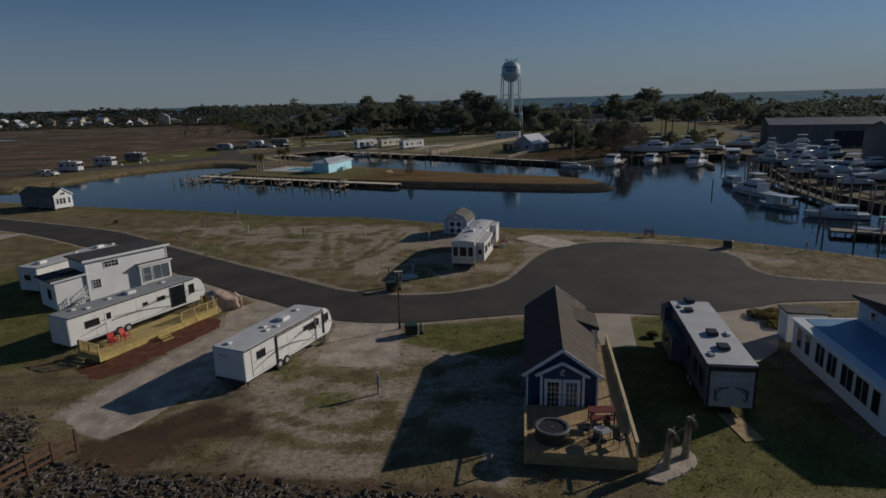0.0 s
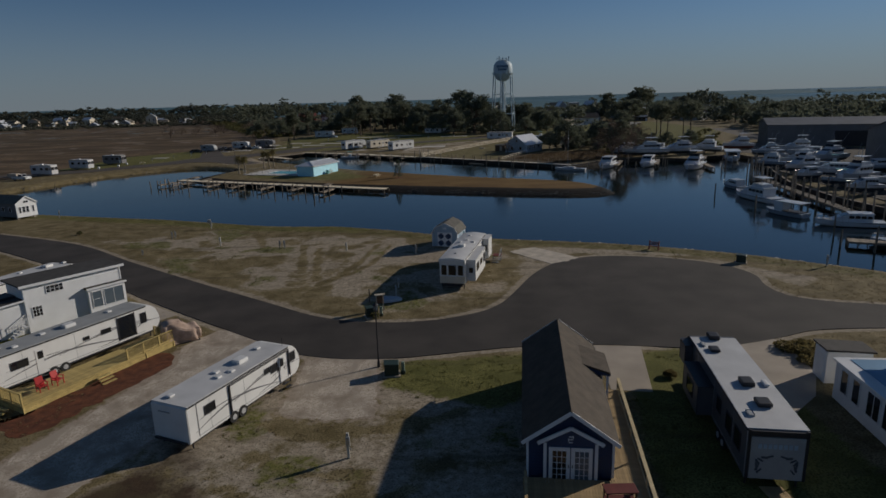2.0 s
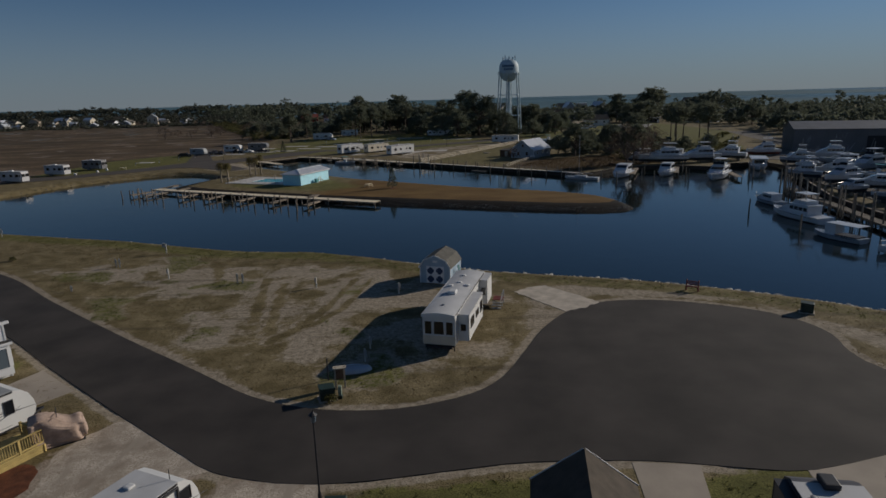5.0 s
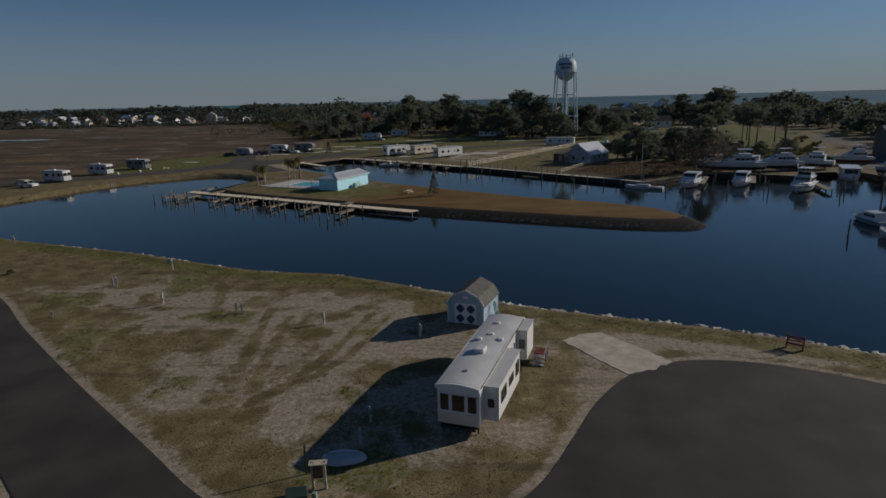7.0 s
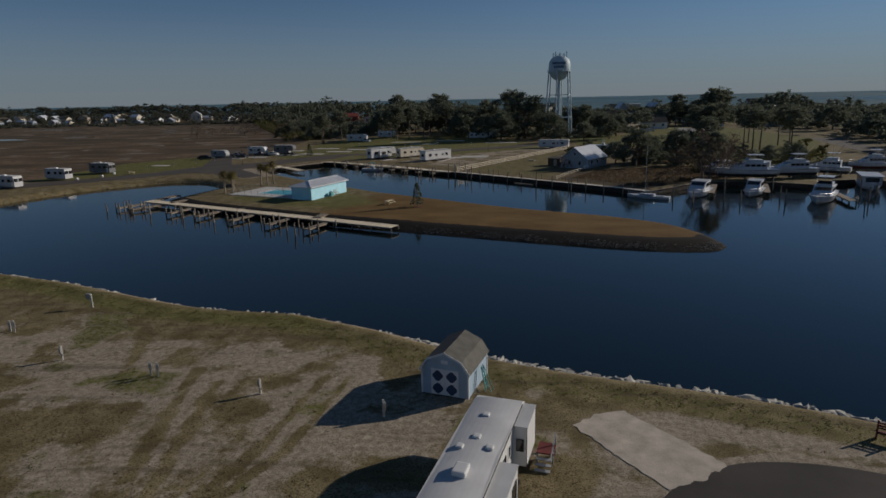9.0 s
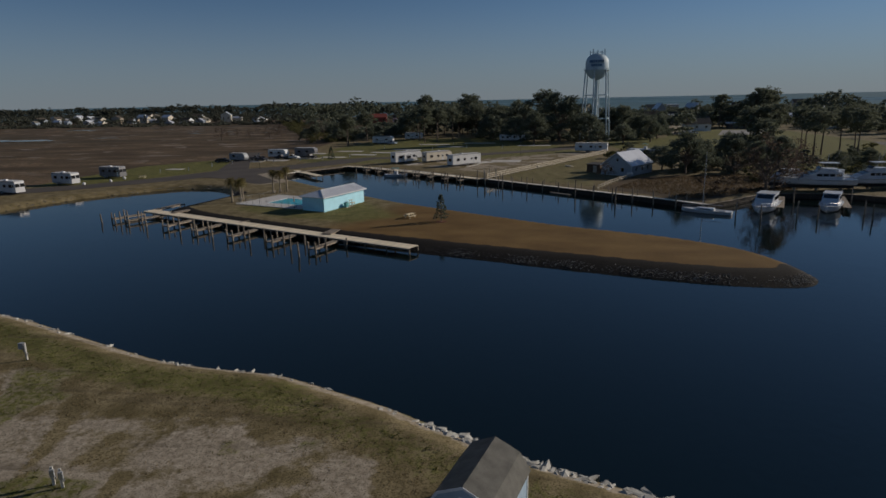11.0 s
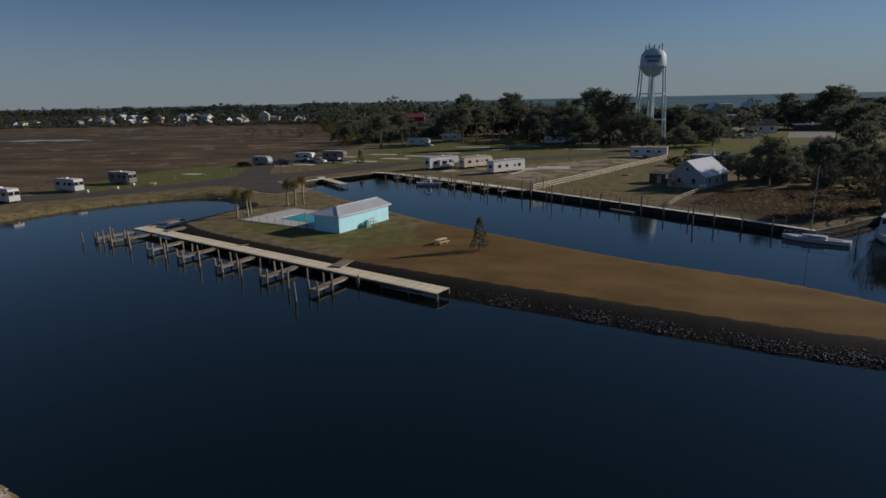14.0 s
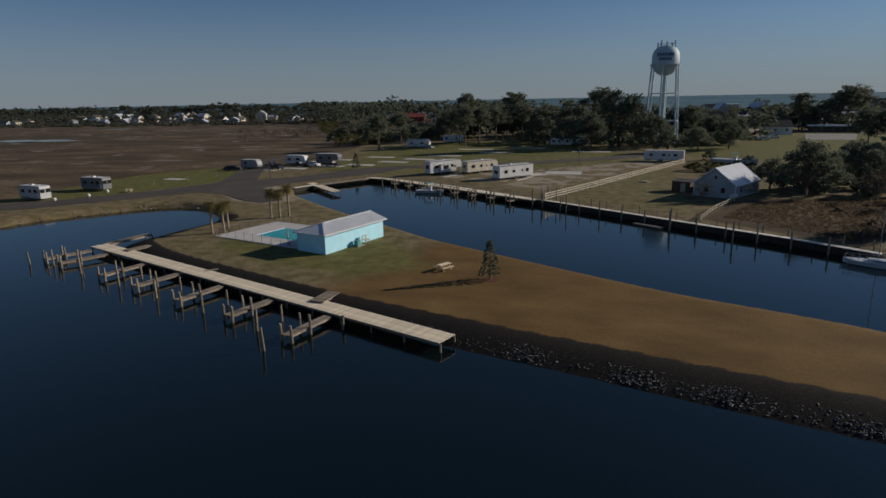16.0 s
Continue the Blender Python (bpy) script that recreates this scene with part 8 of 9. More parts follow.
# laid up ashore
for i, (x, y, a, L, st, lab) in enumerate(((66.0, 210.5, 172, 17, "yacht", "large white motor yacht laid up behind the sea wall"), (77.5, 212.5, 168, 15, "yacht", "white motor yacht laid up on stands"), (72.0, 219.5, 175, 13, "cruiser", "white cabin cruiser laid up on stands"), (87.0, 160.0, 172, 12, "yacht", "white yacht laid up on stands in the yard"), (88.0, 150.0, 176, 12, "cruiser", "white cruiser laid up on stands in the yard"), (86.5, 140.0, 178, 14, "yacht", "white yacht laid up on stands in the yard"), (90.0, 131.0, 174, 14, "cruiser", "white cruiser laid up on stands in the yard"), (101.0, 140.0, 170, 12, "yacht", "white yacht laid up on stands in the yard"), (101.5, 155.0, 175, 11, "cruiser", "white cruiser laid up on stands in the yard"), (93.0, 172.0, 168, 12, "trawler", "white trawler laid up on stands in the yard"), (105.0, 178.0, 172, 15, "yacht", "white yacht laid up near the grey sheds"), (106.5, 190.0, 170, 13, "cruiser", "white cruiser laid up near the grey sheds"), (103.0, 224.0, 150, 12, "trawler", "red-bottomed trawler laid up at the yard gate"), (112.0, 205.0, 172, 14, "yacht", "white yacht laid up near the grey sheds"), (86.0, 119.0, 172, 13, "cruiser", "white cruiser laid up beside the pilings"), (98.0, 121.0, 170, 12, "yacht", "white yacht laid up on stands in the yard"), (88.0, 216.5, 165, 13, "yacht", "white motor yacht laid up close behind another"), (61.0, 215.0, 170, 11, "sedan", "white cabin cruiser laid up behind a yacht"), (46.5, 296.0, -5, 15, "open", "long white open boat on a trailer behind the house"), (80.0, 146.0, 168, 8, "cruiser", "grey-white cruiser laid up beside the pilings"), (81.0, 136.5, 172, 7.5, "open", "small open boat laid up beside the pilings"), (79.5, 127.0, 170, 8, "cruiser", "grey-white cruiser laid up beside the pilings"), (80.5, 110.0, 176, 9, "cruiser", "grey-white cruiser laid up beside the pilings"), (84.5, 170.0, 160, 9, "trawler", "white trawler laid up on stands in the yard"), (95.0, 186.0, 166, 9, "cruiser", "grey-white cruiser laid up in the yard"), (97.0, 163.0, 172, 9, "open", "open boat laid up on stands in the yard"), (110.0, 147.0, 172, 11, "cruiser", "grey-white cruiser laid up in the yard"), (108.0, 128.0, 168, 11, "yacht", "white yacht laid up on stands in the yard"), (96.0, 109.0, 174, 10, "trawler", "white trawler laid up on stands in the yard"), (99.0, 198.0, 150, 10, "yacht", "white yacht laid up at the slip"))):
    boat(ashore(x, y, a + 30 * math.sin(i * 2.7)), L * 0.86, L * 0.26, lab, st, (HULL_WHITE, HULL_WHITE, HULL_GREY)[i % 3], stands=True, category="motor boat", group="boats laid up ashore")
for i, (x, y, a) in enumerate(along([(75.5, 163), (70.2, 146), (68.0, 128), (68.2, 110), (70.0, 96)], 1.5)):
    piling(pose(x + 0.4 * math.sin(i * 4), y, WATER_Z, 2 * math.sin(i), 2 * math.cos(2 * i), 20 * i), 4.5 + 0.25 * ((i * 7) % 6), label="tall dark piling in the marina", group="marina pilings")
for i, (x, y, h) in enumerate(((55.0, 89.2, 3.5), (58.2, 88.6, 3.0), (60.8, 88.0, 2.75), (52.6, 92.4, 2.5), (56.0, 99.0, 3.0), (66.0, 100.0, 3.5), (44.6, 182.6, 2.5), (51.8, 185.2, 2.75), (54.0, 182.4, 2.5), (62.6, 181.6, 2.75), (63.8, 186.6, 2.75), (76.6, 179.2, 3.0), (79.4, 182.8, 3.0), (82.4, 191.0, 3.0), (93.2, 192.6, 3.0), (85.0, 190.0, 2.75), (41.6, 186.4, 2.5), (57.6, 200.8, 3.0), (68.0, 199.6, 3.0), (56.4, 122.0, 2.5), (55.8, 137.0, 2.5))):
    piling(pose(x, y, WATER_Z, 2 * math.sin(i), 2 * math.cos(2 * i), 20 * i), h, label="tall dark piling in the marina", group="marina pilings")
walkway("dock", (75.0, 158.0), (67.2, 112.0), 1.8, -0.15, "weathered plank dock behind the marina pilings, darkened for shade", SHADED_PLANK, board=0.4)
walkway("dock", (54.2, 93.4), (68.0, 86.0), 2.2, -0.3, "dark plank float at the marina's near end", PILE_WOOD, board=0.4)
walkway("dock", (77.0, 194.0), (73.6, 178.0), 1.5, -0.2, "weathered finger dock between the yachts", PILE_WOOD, board=0.4)
walkway("dock", (56.0, 203.0), (50.6, 189.6), 1.3, -0.2, "weathered finger dock between the cruisers", PILE_WOOD, board=0.4)
walkway("dock", (67.6, 203.0), (62.4, 189.6), 1.3, -0.2, "weathered finger dock between the cruisers", PILE_WOOD, board=0.4)


def metal_shed(name, m, W, L, eave, ridge, label, door=True, mat_=None):
    root = thing(name, m, label, "boat shed")
    w, h = W / 2, L / 2
    part("wall", add_profile(bmesh.new(), [(-w, 0), (w, 0), (w, eave), (0, ridge), (-w, eave)], -h, h), mat_ or METAL_WALL, root)
    for s in (-1, 1):
        part("roof", add_profile(bmesh.new(), [(0, ridge + 0.02), (s * (w + 0.4), eave - 0.1), (s * (w + 0.4), eave + 0.05), (0, ridge + 0.17)], -h - 0.4, h + 0.4), METAL_WALL, root)
    bm = bmesh.new()
    n_ = int(L / 0.9)
    for i in range(n_):
        for s in (-1, 1):
            add_box(bm, s * (w + 0.02), -h + (i + 0.5) * L / n_, 0, 0.06, 0.12, eave - 0.05)
    n_ = int(W / 0.9)
    for i in range(n_):
        x = -w + (i + 0.5) * W / n_
        for s in (-1, 1):
            add_box(bm, x, s * (h + 0.02), 0, 0.12, 0.06, eave + (ridge - eave) * (1 - abs(x) / w) - 0.15)
    q = part("wall_rib", bm, mat_ or METAL_WALL, root)
    q["kind"] = "stuff"
    if door:
        part("bay_door", box(0, -h - 0.06, 0, W * 0.5, 0.06, eave * 0.75), DARK, root)
        part("bay_door", box(-w - 0.06, -h * 0.4, 0, 0.06, L * 0.35, eave * 0.7), DARK, root)
    return root


metal_shed("boat_shed", pose(141, 238, 0, 0, 0, 70), 22, 40, 7.5, 9.5, "long grey metal boat shed with a dark open bay")
metal_shed("boat_shed", pose(127.5, 168, 0, 0, 0, 75), 22, 26, 8.5, 11.0, "tall grey metal boat shed beside the yard")
for i, (x, y, a) in enumerate(((109, 216, 20), (113, 214, 25), (116, 198, 80), (84, 222, 10), (90, 226, 12))):
    pickup(pose(x, y, 0, 0, 0, a), ("white car parked at the boat yard", "dark car parked at the boat yard")[i % 2], (WHITE, SWOOSH)[i % 2], "car", "cars at the boat yard")


# ---- water tower ----
WT = thing("water_tower", pose(38.9, 386.2, 0, 0, 0, 12), "pale blue-grey water tower on six tubular legs", "water tower")
TANK_R = 5.6
prof = [(0.0, 29.2), (1.2, 29.3), (3.2, 30.2), (4.7, 31.8), (5.5, 33.8), (TANK_R, 35.2), (TANK_R, 37.0), (5.3, 38.8), (4.4, 40.2), (3.0, 41.2), (1.4, 41.7), (0.0, 41.8)]
rings = [[(max(r, 0.02) * math.cos(a * math.tau / 28), max(r, 0.02) * math.sin(a * math.tau / 28), z) for a in range(28)] for r, z in prof]
part("tank", add_loft(bmesh.new(), rings), PALE_STEEL, WT, smooth=True)
bal = part("balcony", cyl(0, 0, 33.6, 6.3, 0.15, 28), PALE_STEEL, WT)
bm = bmesh.new()
for k in range(28):
    a, b_ = k * math.tau / 28, (k + 1) * math.tau / 28
    for z in (34.2, 34.7):
        add_bar(bm, (6.25 * math.cos(a), 6.25 * math.sin(a), z), (6.25 * math.cos(b_), 6.25 * math.sin(b_), z), 0.035, 4)
    add_bar(bm, (6.25 * math.cos(a), 6.25 * math.sin(a), 33.7), (6.25 * math.cos(a), 6.25 * math.sin(a), 34.7), 0.035, 4)
part("balcony_rail", bm, PALE_STEEL, bal)
part("riser", cyl(0, 0, 0, 0.9, 29.5, 16), PALE_STEEL, WT)
LEGS = [(math.cos(k * math.tau / 6), math.sin(k * math.tau / 6)) for k in range(6)]
for x, y in LEGS:
    part("leg", add_bar(bmesh.new(), (7.6 * x, 7.6 * y, -0.3), (5.7 * x, 5.7 * y, 34.0), 0.36, 10), PALE_STEEL, WT)
    part("footing", cyl(7.6 * x, 7.6 * y, -0.2, 0.8, 0.7, 12), CONCRETE, WT)
for z in (10.5, 22.0):
    r = 7.6 - 1.9 * z / 34.3
    for k in range(6):
        (x0, y0), (x1, y1) = LEGS[k], LEGS[(k + 1) % 6]
        part("strut", add_bar(bmesh.new(), (r * x0, r * y0, z), (r * x1, r * y1, z), 0.2, 6), PALE_STEEL, WT)
        for zz, rr in ((z - 10.3, 7.6 - 1.9 * (z - 10.3) / 34.3),):
            part("tie_rod", add_bar(bmesh.new(), (r * x0, r * y0, z), (rr * x1, rr * y1, zz), 0.05, 4), PALE_STEEL, WT)
top = part("antenna_rail", add_bar(bmesh.new(), (0, 0, 41.6), (0, 0, 43.2), 0.12, 6), STEEL, WT)
for k in range(10):
    a = k * math.tau / 10
    part("antenna", box(3.6 * math.cos(a), 3.6 * math.sin(a), 40.6, 0.35, 0.3, 3.0 - 0.5 * (k % 3)), PALE_STEEL, top)
bm = bmesh.new()
for k in range(10):
    a, b_ = k * math.tau / 10, (k + 1) * math.tau / 10
    add_bar(bm, (3.6 * math.cos(a), 3.6 * math.sin(a), 42.2), (3.6 * math.cos(b_), 3.6 * math.sin(b_), 42.2), 0.06, 4)
part("antenna_ring", bm, STEEL, top)
LETTER = mat("dark_blue_lettering", (0.05, 0.13, 0.25), 0.5, 0.05, 1.0)
for z, cnt in ((37.2, 7), (35.4, 5)):
    for k in range(cnt):
        a = radians(-112) + (k - (cnt - 1) / 2) * 0.19
        part("lettering_bar", box((TANK_R + 0.01) * math.cos(a), (TANK_R + 0.01) * math.sin(a), z, 0.08, 0.8, 1.2, rz=math.degrees(a)), LETTER, WT)

# ---- trees ----
BALL = bmesh.new()
bmesh.ops.create_icosphere(BALL, subdivisions=1, radius=1.0)
BALL_V = np.array([v.co[:] for v in BALL.verts])
BALL_F = np.array([[v.index for v in f.verts] for f in BALL.faces])
BALL.free()


def leafy(name, clumps, rs_, leaves, size, core, material):
    """A crown: each clump (x, y, z, radius, flatness) is a loose shell of small leaf sprays round a ragged heart."""
    V, Fq, off = [], [], 0
    for x, y, z, r, flat in clumps:
        c, sq = np.array([x, y, z]), np.array([1, 1, flat])
        if core:
            V.append(BALL_V * rs_.uniform(0.75, 1.2, (len(BALL_V), 1)) * r * core * sq + c)
            Fq += (BALL_F + off).tolist()
            off += len(BALL_V)
        d = rs_.randn(leaves, 3)
        d /= np.linalg.norm(d, axis=1, keepdims=True)
        p = c + d * (r * (0.45 + 0.95 * rs_.rand(leaves, 1) ** 0.8)) * sq
        u = rs_.randn(leaves, 3)
        u /= np.linalg.norm(u, axis=1, keepdims=True)
        v = np.cross(u, d + 0.6 * rs_.randn(leaves, 3))
        v /= np.linalg.norm(v, axis=1, keepdims=True) + 1e-6
        k = size * rs_.uniform(0.6, 1.4, (leaves, 1))
        V.append(np.stack([p - u * k, p + v * k * 0.55, p + u * k, p - v * k * 0.55], 1).reshape(-1, 3))
        Fq += (np.arange(leaves * 4).reshape(-1, 4) + off).tolist()
        off += leaves * 4
    me_ = bpy.data.meshes.new(name)
    me_.from_pydata(np.concatenate(V).tolist(), [], Fq)
    me_.materials.append(material)
    return me_


def tree(name, m, label, kind_, h, seed):
    """A tree with a tapered, bent trunk, limbs and a crown of many ragged clumps."""
    rnd = random.Random(seed)
    rs_ = np.random.RandomState(seed)
    root = thing(name, m, label, "tree")
    bend = Vector((rnd.uniform(-0.05, 0.05), rnd.uniform(-0.05, 0.05), 0)) * h
    trunk_top = h * (0.88 if kind_ == "pine" else 0.5)
    r0 = h * (0.016 if kind_ == "pine" else 0.03)
    rings = []
    for i in range(7):
        t = i / 6
        c = bend * t * t + Vector((0, 0, trunk_top * t - 0.2))
        r = r0 * (1.25 - t)
        rings.append([(c.x + r * math.cos(a * math.tau / 7), c.y + r * math.sin(a * math.tau / 7), c.z) for a in range(7)])
    part("trunk", add_loft(bmesh.new(), rings), BARK, root)
    limbs, clumps = bmesh.new(), []
    n_ = {"pine": 16, "oak": 24, "bare": 16}[kind_]
    for i in range(n_):
        a = i * 2.4 + rnd.random()
        f = i / (n_ - 1)
        if kind_ == "pine":
            z = h * (0.56 + 0.39 * f)
            reach = h * 0.21 * math.sin(math.pi * (0.25 + 0.66 * f)) * rnd.uniform(0.6, 1.2)
            tip = Vector((reach * math.cos(a), reach * math.sin(a), z + reach * 0.2)) + bend * 0.8
            start = Vector((bend.x * 0.7, bend.y * 0.7, z - 0.04 * h))
        else:
            up = math.sqrt((i + 0.5) / n_)                     # low limbs reach far, top ones crowd the dome
            z = h * (0.24 + 0.63 * (1 - up ** 2.2)) * rnd.uniform(0.9, 1.06)
            reach = h * 0.58 * up * rnd.uniform(0.72, 1.0)
            tip = Vector((reach * math.cos(a), reach * math.sin(a), z))
            start = Vector((bend.x * 0.4, bend.y * 0.4, h * rnd.uniform(0.12, 0.38)))
        mid_ = start.lerp(tip, 0.5) + Vector((0, 0, 0.04 * h))
        add_bar(limbs, start, mid_, 0.010 * h, 5)
        add_bar(limbs, mid_, tip, 0.006 * h, 5)
        for k in range(4):
            c = tip + Vector((rnd.gauss(0, 0.06 * h), rnd.gauss(0, 0.06 * h), rnd.gauss(0.015 * h, 0.03 * h)))
            r = h * rnd.uniform(0.05, 0.085) * (1.0 if kind_ == "pine" else 1.4)
            clumps.append((c.x, c.y, c.z, r, 0.55 if kind_ == "pine" else 0.7))
    part("branchwork", limbs, BARK, root)
    lf, sz, core = {"pine": (54, 0.019, 0.34), "oak": (62, 0.022, 0.36), "bare": (20, 0.016, 0.0)}[kind_]
    crown = new("crown", leafy("crown", clumps, rs_, lf, h * sz, core, {"pine": LEAF_PINE, "bare": TWIGS}.get(kind_, LEAF_OAK)))
    crown.parent = root
    return root


MODELS = {"pine": [], "oak": [], "bare": []}
NAMES = {"pine": ("pine_tree", "tall dark pine with a bare lower trunk", "pines at the wood's edge"), "oak": ("oak_tree", "broad dark live oak with a ragged crown", "oaks behind the shore"), "bare": ("bare_tree", "leafless grey-brown winter tree", "bare trees")}
SPOTS = [("oak", 46.8, 243, 11.5), ("oak", 53.0, 251, 9.5), ("oak", 42.5, 251.5, 7.0), ("oak", 62.7, 256.6, 10.6), ("oak", 61.9, 364.9, 11.7), ("oak", 47.6, 352.1, 9.8), ("oak", 34.1, 369.5, 14.0), ("oak", 8.2, 365.1, 14.5), ("oak", 21.1, 383, 23.5), ("pine", 158, 498, 24), ("pine", 131, 492, 20.7), ("oak", 148, 500, 18), ("oak", 137, 504, 17),
         ("oak", 68.6, 272, 9), ("oak", 81.5, 291, 8), ("oak", 0.4, 386, 13), ("oak", -12.5, 397, 14), ("oak", 35.6, 347, 8.5), ("oak", 44.4, 318, 3.5), ("oak", 49.6, 294, 4), ("oak", 41.8, 264, 4), ("oak", 70, 428, 11), ("oak", 82, 446, 12), ("bare", 70, 232, 11), ("bare", 58, 238, 6), ("oak", 76, 291, 8.5), ("pine", 88, 297, 17), ("pine", 84, 303, 16), ("pine", 93, 306, 17), ("oak", 70, 389, 12), ("oak", 84, 240, 6), ("oak", 96, 248, 6), ("pine", 98, 285, 15), ("pine", 104, 293, 16), ("pine", 110, 282, 15), ("pine", 116, 296, 16), ("oak", 122, 270, 9), ("oak", 76, 256, 7.5), ("bare", 24, 232, 4.5), ("oak", 82, 272, 7.5),
         ("pine", 14, 413, 24.5), ("oak", 2, 424, 20), ("oak", -12, 444, 18), ("pine", -31, 455, 24), ("pine", -60, 470, 24), ("pine", -82.6, 363.8, 14.9), ("pine", -84.0, 366.5, 14.2), ("pine", -81.5, 397.9, 15.3), ("pine", -47.1, 381, 17.7), ("pine", -41.9, 391, 16.9), ("pine", -35.8, 409.7, 17.1), ("pine", -33.2, 417.8, 15.5), ("pine", -52, 396, 16.5), ("pine", -57, 420, 18), ("pine", -24, 424, 18), ("pine", -14, 414, 16), ("pine", 166, 506, 23), ("pine", 153, 494, 21), ("bare", 54.6, 207.5, 12.5), ("pine", 57.5, 211.0, 11.5), ("bare", 61.0, 213.5, 10.5), ("oak", 66, 246, 8.5), ("pine", 74, 262, 13), ("pine", 108, 318, 15), ("pine", 113, 326, 16), ("pine", 119, 312, 15), ("oak", 176, 350, 10), ("oak", 186, 366, 12), ("oak", 170, 330, 8.5), ("oak", 160, 300, 8), ("oak", 198, 352, 12), ("oak", 182, 320, 10), ("oak", 206, 388, 13), ("oak", 192, 410, 14)]
EDGE = [(-125, 404), (-97, 400), (-86, 412), (-60, 430), (-32, 450), (-12, 462), (10, 440), (30, 420), (60, 412), (140, 410)]
rnd = random.Random(7)
for i in range(52):
    x = -118 + 175 * (i / 51) + rnd.uniform(-3, 3)
    y = float(np.interp(x, [p[0] for p in EDGE], [p[1] for p in EDGE])) + 14 * rnd.random()
    low = 0.45 if -94 < x < -66 else 0.62 if x < -84 else 1.0
    SPOTS.append(("pine" if rnd.random() < 0.6 else "oak", x, y, rnd.uniform(11, 17) * low))
for i in range(5):
    SPOTS.append(("oak", rnd.uniform(58, 98), rnd.uniform(436, 470), rnd.uniform(8, 11)))
for i in range(14):
    SPOTS.append(("bare", rnd.uniform(-190, -100), rnd.uniform(420, 520), rnd.uniform(5, 9)))
for kind_, x, y, h in SPOTS:
    nm, lab, grp = NAMES[kind_]
    if 106 < x < 150 and 225 < y < 360 and abs(x - (106 + (y - 226) * 0.34)) < 8:
        continue
    if math.hypot(x - 38.9, y - 386.2) < 10:
        continue
    if len(MODELS[kind_]) < (4 if kind_ != "bare" else 2):
        t_ = tagged(tree(nm, pose(x, y, 0, 0, 0, 50 * x), lab, kind_, h, 11 + len(MODELS[kind_]) * 5 + len(kind_)), group=grp)
        MODELS[kind_].append((t_, h))
    else:
        src, h0 = MODELS[kind_][int(abs(x * 7 + y)) % len(MODELS[kind_])]
        k = h / h0
        c_ = copy_thing(src, pose(x, y, 0, 0, 0, 77 * x + y))
        c_.scale = (k * rnd.uniform(0.9, 1.15), k * rnd.uniform(0.9, 1.15), k)

# far woods: thousands of small crowns in one sheet of stuff
def woods(name, label, spots, material, seed, clumps=8, leaves=19):
    rs_ = np.random.RandomState(seed)
    out = []
    for x, y, h, w in spots:
        for k in range(clumps):
            a, d = rs_.rand() * math.tau, w * 0.9 * math.sqrt(rs_.rand())
            r = w * rs_.uniform(0.24, 0.44)
            out.append((x + d * math.cos(a), y + d * math.sin(a), h - r * 0.7 - d * d / (w * 1.6) - rs_.rand() * h * 0.25, r, 0.7))
        out.append((x, y, h * 0.22, w * 0.6, 0.5))
    big = float(np.mean([p[3] for p in spots]))
    return tagged(new(name, leafy(name, out, rs_, leaves, big * 0.105, 0.66, material)), label, "woods", kind="stuff")


rs = np.random.RandomState(5)
CLEAR = [(38.9, 386, 11), (-130, 650, 26), (80, 470, 30), (170, 520, 35), (120, 600, 40), (60, 560, 24), (230, 470, 34)]


def scatter(cnt, x0, x1, y0, y1, h0, h1, w0, w1, tall=0.05, tall_h=22):
    out = []
    for _ in range(cnt):
        x, y = rs.uniform(x0, x1), y0 + (y1 - y0) * rs.rand() ** 1.4
        if any(math.hypot(x - cx, y - cy) < r for cx, cy, r in CLEAR):
            continue
        if 100 < x < 175 and abs(x - (106 + (y - 226) * 0.34)) < 14:
            continue
        h = rs.uniform(h0, h1) * (0.8 + 0.35 * noise.noise((x * 0.012, y * 0.012, 1.5)))
        if rs.rand() < tall:
            h = rs.uniform(tall_h - 3, tall_h + 2)
        out.append((x, y, h, rs.uniform(w0, w1)))
    return out


CAR_PARK = [(84, 404), (150, 396), (176, 470), (162, 488), (126, 490), (104, 446)]


def off_park(p):
    return not inside(np.array([p[0]]), np.array([p[1]]), CAR_PARK)[0]


def beyond(p):
    return off_park(p) and p[1] > np.interp(p[0], [q[0] for q in EDGE], [q[1] for q in EDGE]) + 10 and p[0] > -100 - 0.45 * (p[1] - 400)


def lower(p):
    """The woods sink to low scrub in a gap before the red house and towards the marsh."""
    gap = abs(p[0] + 77 + (p[1] - 400) * 0.23) < 16 and p[1] < 660
    if p[0] > 45:
        return (p[0], p[1], p[2] * 0.74, p[3])
    return (p[0], p[1], p[2] * (0.40 if gap else 0.62), p[3]) if gap or (p[0] < -90 and p[1] < 640) else (p[0], p[1], p[2] * (1.3 if p[0] < -40 and p[1] > 640 else 1.0), p[3])


woods("far_woods", "dark evergreen woods behind the camping ground", [lower(p) for p in scatter(1500, -250, 330, 412, 780, 12, 17, 3.2, 5.8, 0.03, 21) if beyond(p)], LEAF_OAK, 3)
woods("far_woods", "dark woods along the far side of the marsh", scatter(1300, -1500, -260, 830, 1450, 8, 14, 4, 8, 0.03, 19), LEAF_FAR, 4, 7, 12)
woods("far_woods", "dark woods behind the boat yard", [p for p in scatter(600, 150, 600, 240, 800, 10, 16, 3.5, 6, 0.04, 19) if off_park(p)], LEAF_OAK, 6)
woods("far_woods", "hazy far shore woods", scatter(900, -2900, -330, 1380, 1560, 25, 31, 9, 15, 0.0, 20), LEAF_FAR, 12, 5, 12)
